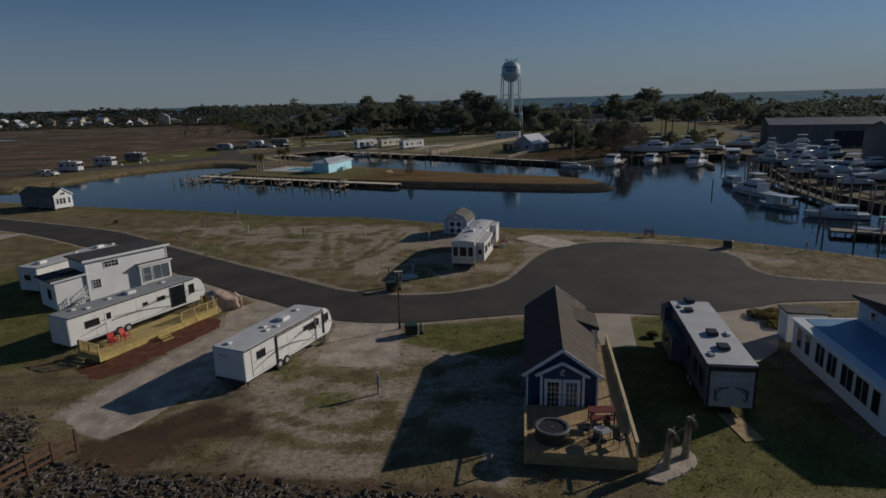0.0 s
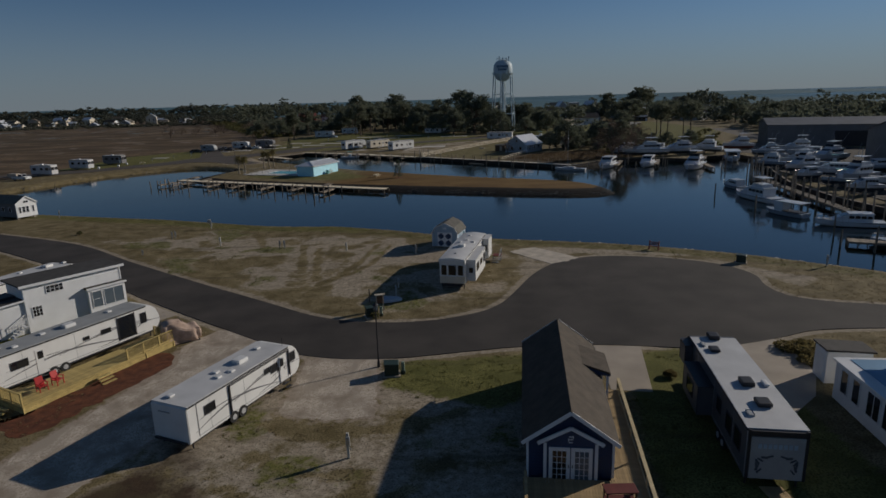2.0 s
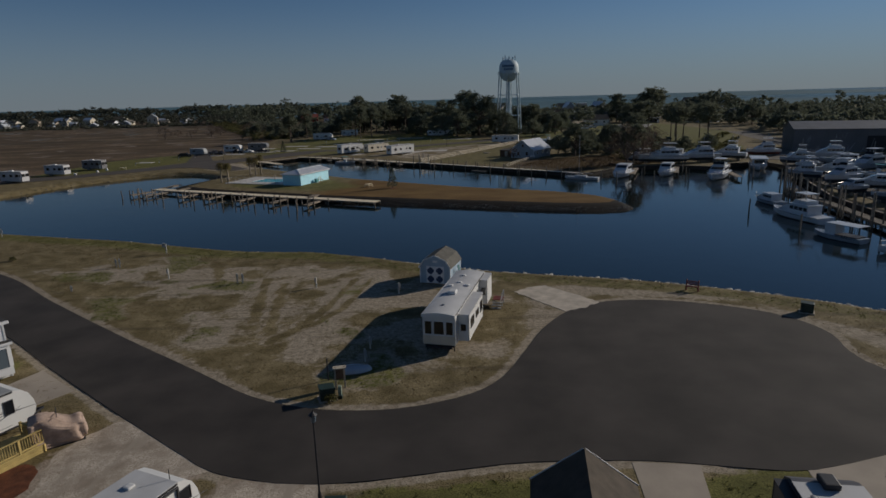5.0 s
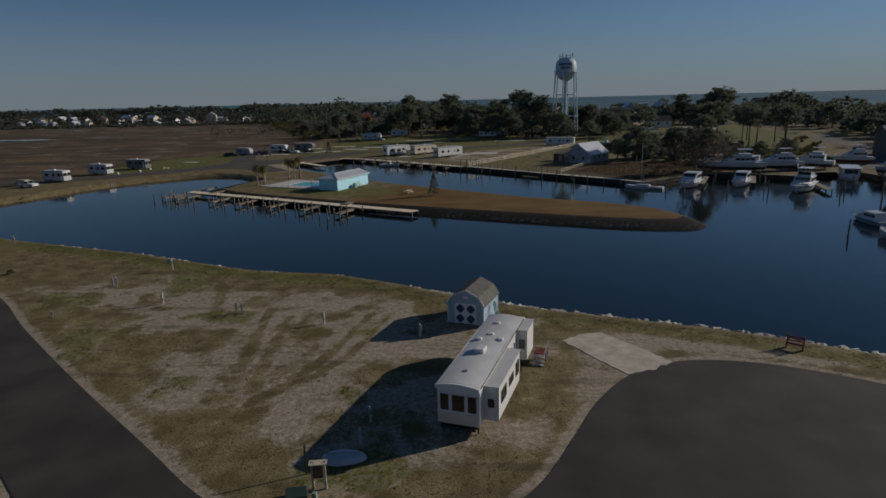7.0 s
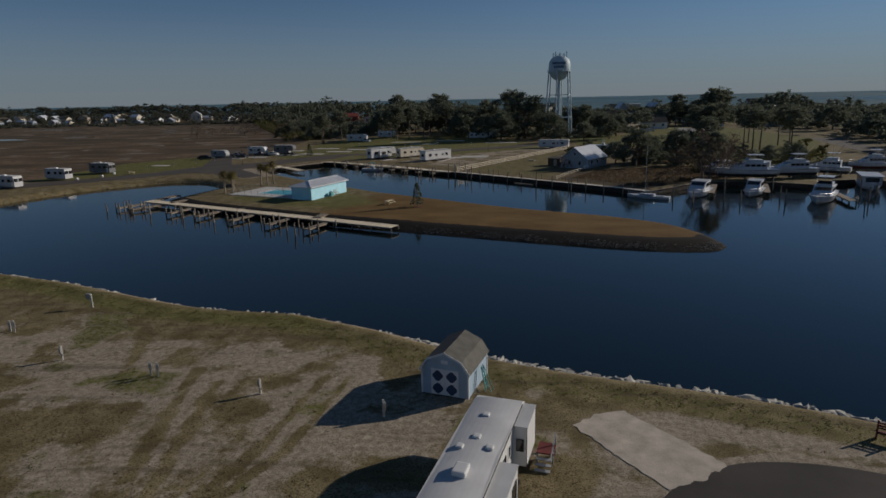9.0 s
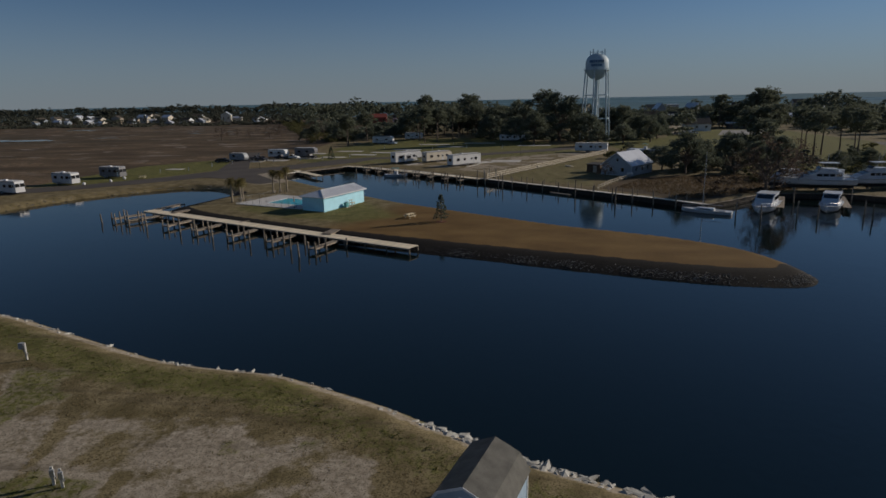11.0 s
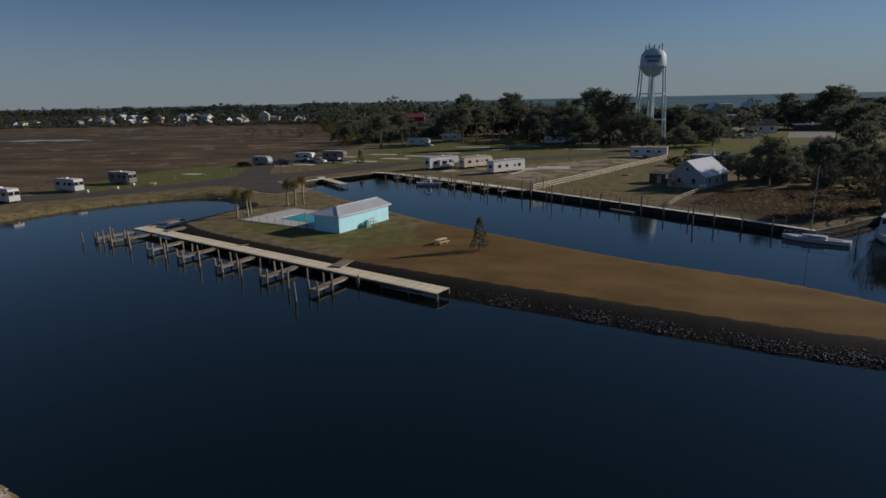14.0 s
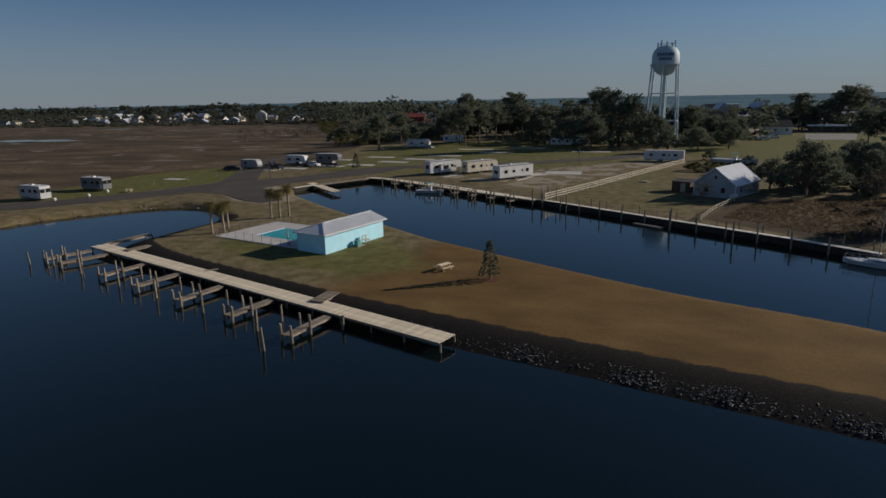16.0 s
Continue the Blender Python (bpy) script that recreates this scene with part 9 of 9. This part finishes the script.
woods("far_woods", "low trees standing among far-off houses", scatter(330, -820, -270, 735, 1010, 4, 9, 2.5, 5, 0.03, 15), LEAF_FAR, 17, 6, 12)
woods("scrub", "brown-green scrub along the marsh edge", [(-100 - 0.45 * (y - 400) + rs.uniform(-16, 8), y, rs.uniform(1.5, 4.5), rs.uniform(1.5, 3.0)) for y in np.linspace(392, 760, 330)], LEAF_SHRUB, 9, 5)
woods("scrub", "dark hedge along the boat yard road", [(x, 226 + (x - 84) * 2.2 + rs.uniform(-3, 3), rs.uniform(1.5, 3.2), rs.uniform(1, 2)) for x in np.linspace(84, 120, 60)], LEAF_OAK, 14, 4)

def within(cnt, poly, h0, h1, w0, w1):
    """Loose low bushes inside an outline."""
    xs_, ys_ = [p[0] for p in poly], [p[1] for p in poly]
    q = rs.rand(cnt, 2) * np.array([max(xs_) - min(xs_), max(ys_) - min(ys_)]) + np.array([min(xs_), min(ys_)])
    return [(x, y, rs.uniform(h0, h1), rs.uniform(w0, w1)) for x, y in q[inside(q[:, 0], q[:, 1], poly)]]


woods("scrub", "dark evergreen bushes between the oaks behind the house", within(150, [(42, 246), (60, 240), (84, 246), (96, 262), (92, 288), (70, 276), (50, 268)], 1.6, 4.2, 1.4, 2.8), LEAF_OAK, 31, 6)
woods("scrub", "dark bushes on the bank behind the marina", within(170, [(54, 226), (66, 222), (84, 224), (100, 232), (112, 262), (104, 268), (88, 240), (60, 238)], 1.2, 3.4, 1.1, 2.2), LEAF_SHRUB, 32, 6)
woods("scrub", "dark undergrowth below the oaks round the water tower", within(260, [(-20, 396), (10, 376), (30, 374), (60, 372), (74, 392), (72, 410), (60, 410), (10, 420), (-30, 440)], 2.0, 6.0, 2.0, 4.0), LEAF_OAK, 33, 6)
woods("scrub", "dead brown brush in the reeds behind the sea wall", within(24, [(40, 204), (56, 210), (72, 217), (74, 230), (56, 238), (44, 232)], 0.6, 1.5, 0.7, 1.5), TWIGS, 34, 5)
woods("far_woods", "tall dark woods behind the red house", within(170, [(-270, 700), (-60, 676), (-30, 800), (-270, 830)], 18, 23, 4.0, 6.5), LEAF_OAK, 40)
woods("far_woods", "dark woods beyond the boat yard road", within(230, [(164, 296), (186, 300), (260, 330), (330, 420), (300, 470), (200, 450), (182, 400), (172, 350)], 7, 13, 3.2, 5.6), LEAF_OAK, 41)
woods("far_woods", "dark woods behind the lawn", within(190, [(60, 432), (98, 440), (108, 466), (126, 492), (162, 490), (186, 486), (180, 520), (100, 520), (64, 470)], 7, 13, 3.0, 5.2), LEAF_OAK, 42)
woods("far_woods", "wooded hill far behind the boat yard", [(274 + 27 * u, 655 + 22 * v, 11 + 13.5 * (1 - u * u) * (1 - 0.5 * v * v), 6.0) for u in np.linspace(-1, 1, 11) for v in np.linspace(-1, 1, 5)], LEAF_OAK, 43, 6)
woods("scrub", "dark hedge and brush along the boat yard road", within(120, [(98, 246), (112, 262), (126, 290), (140, 330), (134, 334), (118, 296), (104, 270), (94, 252)], 1.2, 3.2, 1.2, 2.4), LEAF_SHRUB, 44, 5)
woods("scrub", "olive bushes behind the pale blue house", within(40, [(30, 280), (40, 276), (50, 296), (40, 304), (32, 296)], 1.4, 3.4, 1.2, 2.2), LEAF_SHRUB, 45, 6)
woods("scrub", "low dark bushes before the far-off houses", within(420, [(-820, 690), (-300, 690), (-250, 720), (-290, 760), (-820, 760)], 2.0, 4.6, 3.0, 7.0), LEAF_FAR, 35, 5, 10)

# far town: pale houses on the other side of the marsh, and roofs round the tower
def far_house(m, w, L, eave, ridge, wall, roof, label, group):
    root = gable_house("far_house", m, label, w, L, eave, ridge, wall, roof, 0.4, None, "house", 0.0, 0)
    tagged(root, group=group)
    for s in (-1, 1):
        for k in range(3):
            y = -L / 3 + k * L / 3
            part("window", box(s * (w / 2 + 0.03), y, eave * 0.45, 0.08, 1.3, eave * 0.3), PANE, root)
        part("window", box(s * w * 0.22, -L / 2 - 0.03, eave * 0.45, 1.2, 0.08, eave * 0.3), PANE, root)
    return root


rnd = random.Random(21)
FAR = [(-372, 818, 12, 14, 9, 13)] + [(rnd.uniform(-700, -320), rnd.uniform(745, 900), rnd.uniform(6, 10), rnd.uniform(8, 14), rnd.uniform(2.6, 5.0), 0) for _ in range(30)] + [(rnd.uniform(-720, -400), rnd.uniform(840, 1000), rnd.uniform(9, 12), rnd.uniform(11, 16), rnd.uniform(5, 8), 0) for _ in range(14)]
for x, y, w, L, e, r in FAR:
    far_house(pose(x, y, 0, 0, 0, rnd.choice((0, 80, 100, 20))), w, L, e, r or e + w * 0.28, rnd.choice((WHITE_SIDING, GREY, CREAM, TAN, CREAM, HULL_GREY)), rnd.choice((METAL_ROOF, SHINGLE, SHINGLE_TAN, METAL_ROOF)), "pale far-off house across the marsh", "houses across the marsh")
far_house(pose(-134, 648, 0, 0, 0, 100), 12, 17, 7, 10, BRICK_RED, BRICK_RED, "red barn-like house among dark trees", "")
far_house(pose(-116, 662, 0, 0, 0, 100), 8, 12, 6, 9, WHITE_SIDING, SHINGLE, "white house beside a red one among trees", "")
for i in range(26):
    x, y = rnd.uniform(55, 260), rnd.uniform(430, 640)
    y += 0 if off_park((x, y)) and off_park((x - 5, y + 12)) else 95
    far_house(pose(x, y, 0, 0, 0, rnd.choice((5, 95, 40))), rnd.uniform(8, 12), rnd.uniform(12, 20), rnd.uniform(3, 5), rnd.uniform(6, 8.5), rnd.choice((CREAM, WHITE_SIDING, GREY, TAN)), rnd.choice((SHINGLE, METAL_ROOF, SHINGLE_TAN, SHINGLE_DARK)), "low house among trees near the water tower", "houses near the tower")
for i in range(16):
    x, y = rnd.uniform(-60, 330), rnd.uniform(690, 900)
    far_house(pose(x, y, 0, 0, 0, rnd.choice((5, 95, 40))), rnd.uniform(9, 13), rnd.uniform(12, 18), rnd.uniform(6, 11), rnd.uniform(11, 15), rnd.choice((CREAM, WHITE_SIDING, GREY, TAN)), rnd.choice((SHINGLE, METAL_ROOF, SHINGLE_TAN, SHINGLE_DARK)), "tall beach house near the sea", "beach houses")
slab("parking_1", [(107, 414), (127, 411), (147, 457), (124, 462)], 0.05, mat("pale_parking_asphalt", (0.26, 0.25, 0.235), 0.9, 0.15, 0.2, 0.2), "pale parking ground beyond the oaks", "pavement")
HALL = thing("low_building", pose(144.5, 477.5, 0, 0, 0, -12), "long low dark building with a pale roof edge", "building")
part("wall", box(0, 0, 0, 25, 8, 3.3), mat("dark_brown_cladding", (0.09, 0.082, 0.075), 0.8, 0.15, 0.5, 0.1), HALL)
part("roof", box(0, 0, 3.3, 26.4, 9.4, 0.28), METAL_ROOF, HALL)
for y in (-4.74, 4.74):
    part("fascia", box(0, y, 3.18, 26.5, 0.08, 0.62), WHITE_TRIM, HALL)
for x in (-13.24, 13.24):
    part("fascia", box(x, 0, 3.18, 0.08, 9.3, 0.62), WHITE_TRIM, HALL)
for k in range(7):
    part("window", box(-10.2 + 3.4 * k, -4.03, 1.1, 1.7, 0.08, 1.3), PANE, HALL)
part("door", box(11.6, -4.03, 0, 1.1, 0.08, 2.1), WHITE_TRIM, HALL)
far_house(pose(118, 540, 0, 0, 0, 84), 9, 19, 6.4, 7.8, TAN, METAL_ROOF, "wide tan building with a pale roof among trees", "")
pickup(pose(85.5, 416, 0, 0, 0, 15), "blue pickup truck parked beyond the lawn", SWOOSH)
pickup(pose(90.5, 420, 0, 0, 0, 195), "white pickup truck parked beyond the lawn", WHITE_SIDING)
pickup(pose(97.0, 425, 0, 0, 0, 20), "white car parked beyond the lawn", WHITE_SIDING, "car")
pickup(pose(89.0, 413, 0, 0, 0, 10), "white car parked beyond the lawn", WHITE_SIDING, "car")
# tidal pools in the marsh
POOL_SPOTS = [(-345, 448, 42, 13), (-290, 470, 12, 3), (-250, 520, 9, 3), (-210, 500, 6, 2), (-270, 560, 10, 3), (-220, 600, 9, 3), (-200, 570, 6, 2), (-260, 660, 12, 4), (-420, 620, 30, 8), (-330, 700, 16, 5), (-235, 545, 8, 2), (-190, 520, 6, 2), (-300, 620, 10, 2), (-280, 640, 8, 2), (-320, 600, 7, 2), (-250, 610, 7, 1.5), (-360, 640, 12, 3), (-305, 560, 8, 2), (-340, 580, 9, 2)]
for i, (x, y, w, d) in enumerate(POOL_SPOTS):
    ol = [(x + w * (0.75 + 0.35 * math.sin(3 * k + i)) * math.cos(k * math.tau / 18), y + d * (0.75 + 0.35 * math.cos(2 * k + i)) * math.sin(k * math.tau / 18)) for k in range(18)]
    tagged(put(add_prism(bmesh.new(), ol, -0.2, 0.03), f"marsh_water_{i + 1}", WATER), "shallow tidal pool in the brown marsh", "water", kind="structure")

# ---- rocks ----
def rock_mesh(seed, r, material, name="rock"):
    bm = bmesh.new()
    bmesh.ops.create_icosphere(bm, subdivisions=1, radius=r)
    for v in bm.verts:
        k = 0.55 + 1.1 * abs(noise.noise(v.co * (2.6 / r) + Vector((seed * 3.1, seed, 0))))
        v.co = (v.co.x * k * 1.7, v.co.y * k * 0.8, v.co.z * k * 0.5)
    return mesh_of(bm, name, material)


def rock_stuff(name, label, spots, material, seed):
    rs_ = np.random.RandomState(seed)
    base = bmesh.new()
    bmesh.ops.create_icosphere(base, subdivisions=1, radius=1.0)
    bv = np.array([v.co[:] for v in base.verts])
    bf = np.array([[v.index for v in f.verts] for f in base.faces])
    base.free()
    V, Fc, off = [], [], 0
    for x, y, z, r in spots:
        a = rs_.rand() * math.tau
        q = bv * rs_.uniform(0.5, 1.35, (len(bv), 1)) * np.array([r * rs_.uniform(1.1, 2.4), r * rs_.uniform(0.6, 1.0), r * 0.5])
        q = np.stack([q[:, 0] * math.cos(a) - q[:, 1] * math.sin(a), q[:, 0] * math.sin(a) + q[:, 1] * math.cos(a), q[:, 2]], 1) + np.array([x, y, z])
        V.append(q)
        Fc.append(bf + off)
        off += len(bv)
    me_ = bpy.data.meshes.new(name)
    me_.from_pydata(np.concatenate(V).tolist(), [], np.concatenate(Fc).tolist())
    me_.materials.append(material)
    return tagged(new(name, me_), label, "rocks", kind="stuff")


ROCK_ISLAND = mat("dark_wet_riprap", (0.165, 0.16, 0.15), 0.85, 0.3, 1.2, 0.5, fine=14, rand=-0.6)
RUBBLE = mat("brown_grey_rubble", (0.11, 0.092, 0.074), 0.9, 0.3, 1.2, 0.5, fine=14, rand=-0.65)
RIP = [(-42, 47.5), (-36, 45.5), (-32, 43.6), (-28.4, 42.0), (-26.4, 38.0), (-20, 36.2), (-11, 34.9), (-4.8, 34.0), (2, 33.0), (14, 31.4)]
spots = []
for _ in range(6400):
    x = rs.uniform(-46, 12)
    edge_y = np.interp(x, [p[0] for p in RIP], [p[1] for p in RIP])
    y = edge_y - abs(rs.normal(0, 3.0)) + rs.normal(0, 0.4)
    if y < 22:
        continue
    spots.append((x, y, 0.06 * rs.rand(), 0.045 + 0.15 * rs.rand() ** 2.4))
spots.sort(key=lambda p: -p[3])
bank = thing("rock_bank", pose(0, 0, 0), "bank of broken grey rock at the lot's edge", "rocks")
kinds = [rock_mesh(k, 1.0, ROCK) for k in range(6)]
front = [p for p in spots if -30 < p[0] < 3][:290]
used = set(front)
for i, (x, y, z, r) in enumerate(front):
    ob = shared("rock", kinds[i % 6], bank, pose(x, y, z, 25 * math.sin(i), 25 * math.sin(2.3 * i), 70 * i) @ Matrix.Diagonal((r, r, r, 1)))
rock_stuff("rock_rubble", "rubble of broken grey rock", [p for p in spots if p not in used], RUBBLE, 2)

sh_spots = []
for x, y, a in along(NEAR_SHORE, 0.42):
    if -72 < x < 58:
        pale = 1.0 if (-4 < x < 46) else 0.35
        if rs.rand() < 0.1 + 0.75 * pale:
            nx, ny = math.sin(radians(a)), -math.cos(radians(a))
            for k in range(4 if pale > 0.5 else 2):
                d = rs.uniform(0.0, 1.3)
                sh_spots.append((x + nx * d, y + ny * d, WATER_Z + 0.1 + 0.42 * d, (0.09 + 0.27 * rs.rand() ** 2) * (0.45 + 0.75 * pale)))
rock_stuff("shore_rocks", "pale rocks lining the grassy bank at the water", sh_spots, ROCK_PALE, 3)
is_spots = []
for x, y, a in along(ISLAND_NEAR, 0.5):
    if x > -66:
        nx, ny = -math.sin(radians(a)), math.cos(radians(a))
        if inside(np.array([x + nx * 2]), np.array([y + ny * 2]), SHORE)[0]:
            nx, ny = -nx, -ny
        heap = 0.5 + 1.5 * noise.noise((x * 0.22, y * 0.22, 4.0))          # the stone lies in heaps
        for k in range(int(30 * min(1.0, max(0.2, heap)))):
            d, e = 0.05 + 2.3 * rs.beta(1.5, 1.9), rs.uniform(-0.6, 0.6)
            is_spots.append((x + nx * d + ny * e, y + ny * d - nx * e, WATER_Z + 1.1 * (max(0.0, d) / 3.6) ** 0.8 - 0.02 + 0.06 * max(0, heap - 0.4) * rs.rand(), 0.035 + 0.075 * rs.rand() ** 2))
rock_stuff("island_rocks", "dark grey rocks on the island's bank", is_spots, ROCK_ISLAND, 5)

lb_spots = []
for x, y, a in along(LEFT_BANK, 0.5):
    nx, ny = -math.sin(radians(a)), math.cos(radians(a))
    if inside(np.array([x + nx * 2]), np.array([y + ny * 2]), SHORE)[0]:
        nx, ny = -nx, -ny
    for k in range(3):
        d = rs.uniform(0.1, 2.0)
        lb_spots.append((x + nx * d + rs.normal(0, 0.3), y + ny * d + rs.normal(0, 0.3), WATER_Z + 1.1 * (d / 2.6) ** 0.8, 0.05 + 0.16 * rs.rand() ** 2))
rock_stuff("bank_rocks", "dark stones along the grassy bank of the lane", lb_spots, ROCK_ISLAND, 7)

# grass tufts on the near lots and banks
def tufts(name, label, spots, material, seed, h=0.16, wide=1.0):
    rs_ = np.random.RandomState(seed)
    n_ = len(spots)
    p = np.array(spots)
    V, Fc = [], []
    for k in range(5):
        a = rs_.rand(n_) * math.tau
        w = wide * (0.03 + 0.03 * rs_.rand(n_))
        hh = h * (0.5 + rs_.rand(n_))
        lean = 0.14 * rs_.randn(n_, 2)
        o_ = 0.10 * rs_.randn(n_, 2)
        b0 = np.stack([p[:, 0] + o_[:, 0] - w * np.cos(a), p[:, 1] + o_[:, 1] - w * np.sin(a), p[:, 2] - 0.02], 1)
        b1 = np.stack([p[:, 0] + o_[:, 0] + w * np.cos(a), p[:, 1] + o_[:, 1] + w * np.sin(a), p[:, 2] - 0.02], 1)
        t_ = np.stack([p[:, 0] + o_[:, 0] + lean[:, 0], p[:, 1] + o_[:, 1] + lean[:, 1], p[:, 2] + hh], 1)
        V.append(np.stack([b0, b1, t_], 1).reshape(-1, 3))
    V = np.concatenate(V)
    me_ = bpy.data.meshes.new(name)
    me_.from_pydata(V.tolist(), [], np.arange(len(V)).reshape(-1, 3).tolist())
    me_.materials.append(material)
    return tagged(new(name, me_), label, "grass", kind="stuff")


GRASS_DRY = foliage("dry_grass_blades", (0.16, 0.12, 0.06), (0.30, 0.235, 0.125))
GRASS_GREEN = foliage("green_grass_blades", (0.075, 0.08, 0.022), (0.17, 0.16, 0.05))
gs, dsp = [], []
cand = rs.rand(90000, 2) * np.array([120, 100]) + np.array([-68, 32])
k = inside(cand[:, 0], cand[:, 1], ROAD) | inside(cand[:, 0], cand[:, 1], SHORE)
cand = cand[~k]
ii = np.clip(np.searchsorted(GX, cand[:, 0]), 0, cols - 1)
jj = np.clip(np.searchsorted(GY, cand[:, 1]), 0, rows_n - 1)
gz, gg, gs_ = pz[jj * cols + ii], green[jj * cols + ii], sandy[jj * cols + ii]
road_d, shore_d = on_road[jj * cols + ii], signed[jj * cols + ii]
for (x, y), z, g, s, rd, sd in zip(cand, gz, gg, gs_, road_d, shore_d):
    if rd < 0.8 or sd < 0.6:
        continue
    if any(abs(x - qx) < w and abs(y - qy) < w2 for qx, qy, w, w2 in ((-9.2, 54.5, 3.4, 5.2), (12.2, 55.5, 2.6, 4.5), (22.8, 54.5, 3.6, 6.5), (12, 89, 4.5, 4.8), (-21, 52, 6, 12.5))):
        continue
    r = rs.rand()
    if g > 0.45 and r < 0.4:
        gs.append((x, y, z))
    elif s < 0.40 and r < 0.40 or r < 0.05:
        dsp.append((x, y, z))
tufts("grass", "patchy green grass on the lots", gs, GRASS_GREEN, 1, 0.07)
tufts("grass", "dry brown grass on the lots", dsp, GRASS_DRY, 2, 0.06)

REEDS = foliage("red_brown_reeds", (0.095, 0.07, 0.04), (0.18, 0.13, 0.078))
PATCH = [(24, 216), (38, 199), (52, 207), (72, 215), (78, 230), (60, 240), (44, 236), (33, 231)]
cand = rs.rand(9000, 2) * np.array([56, 44]) + np.array([23, 198])
cand = cand[inside(cand[:, 0], cand[:, 1], PATCH)]
tufts("reeds", "red-brown reeds behind the sea wall", [(x, y, 0.0) for x, y in cand], REEDS, 8, 0.2, 1.6)
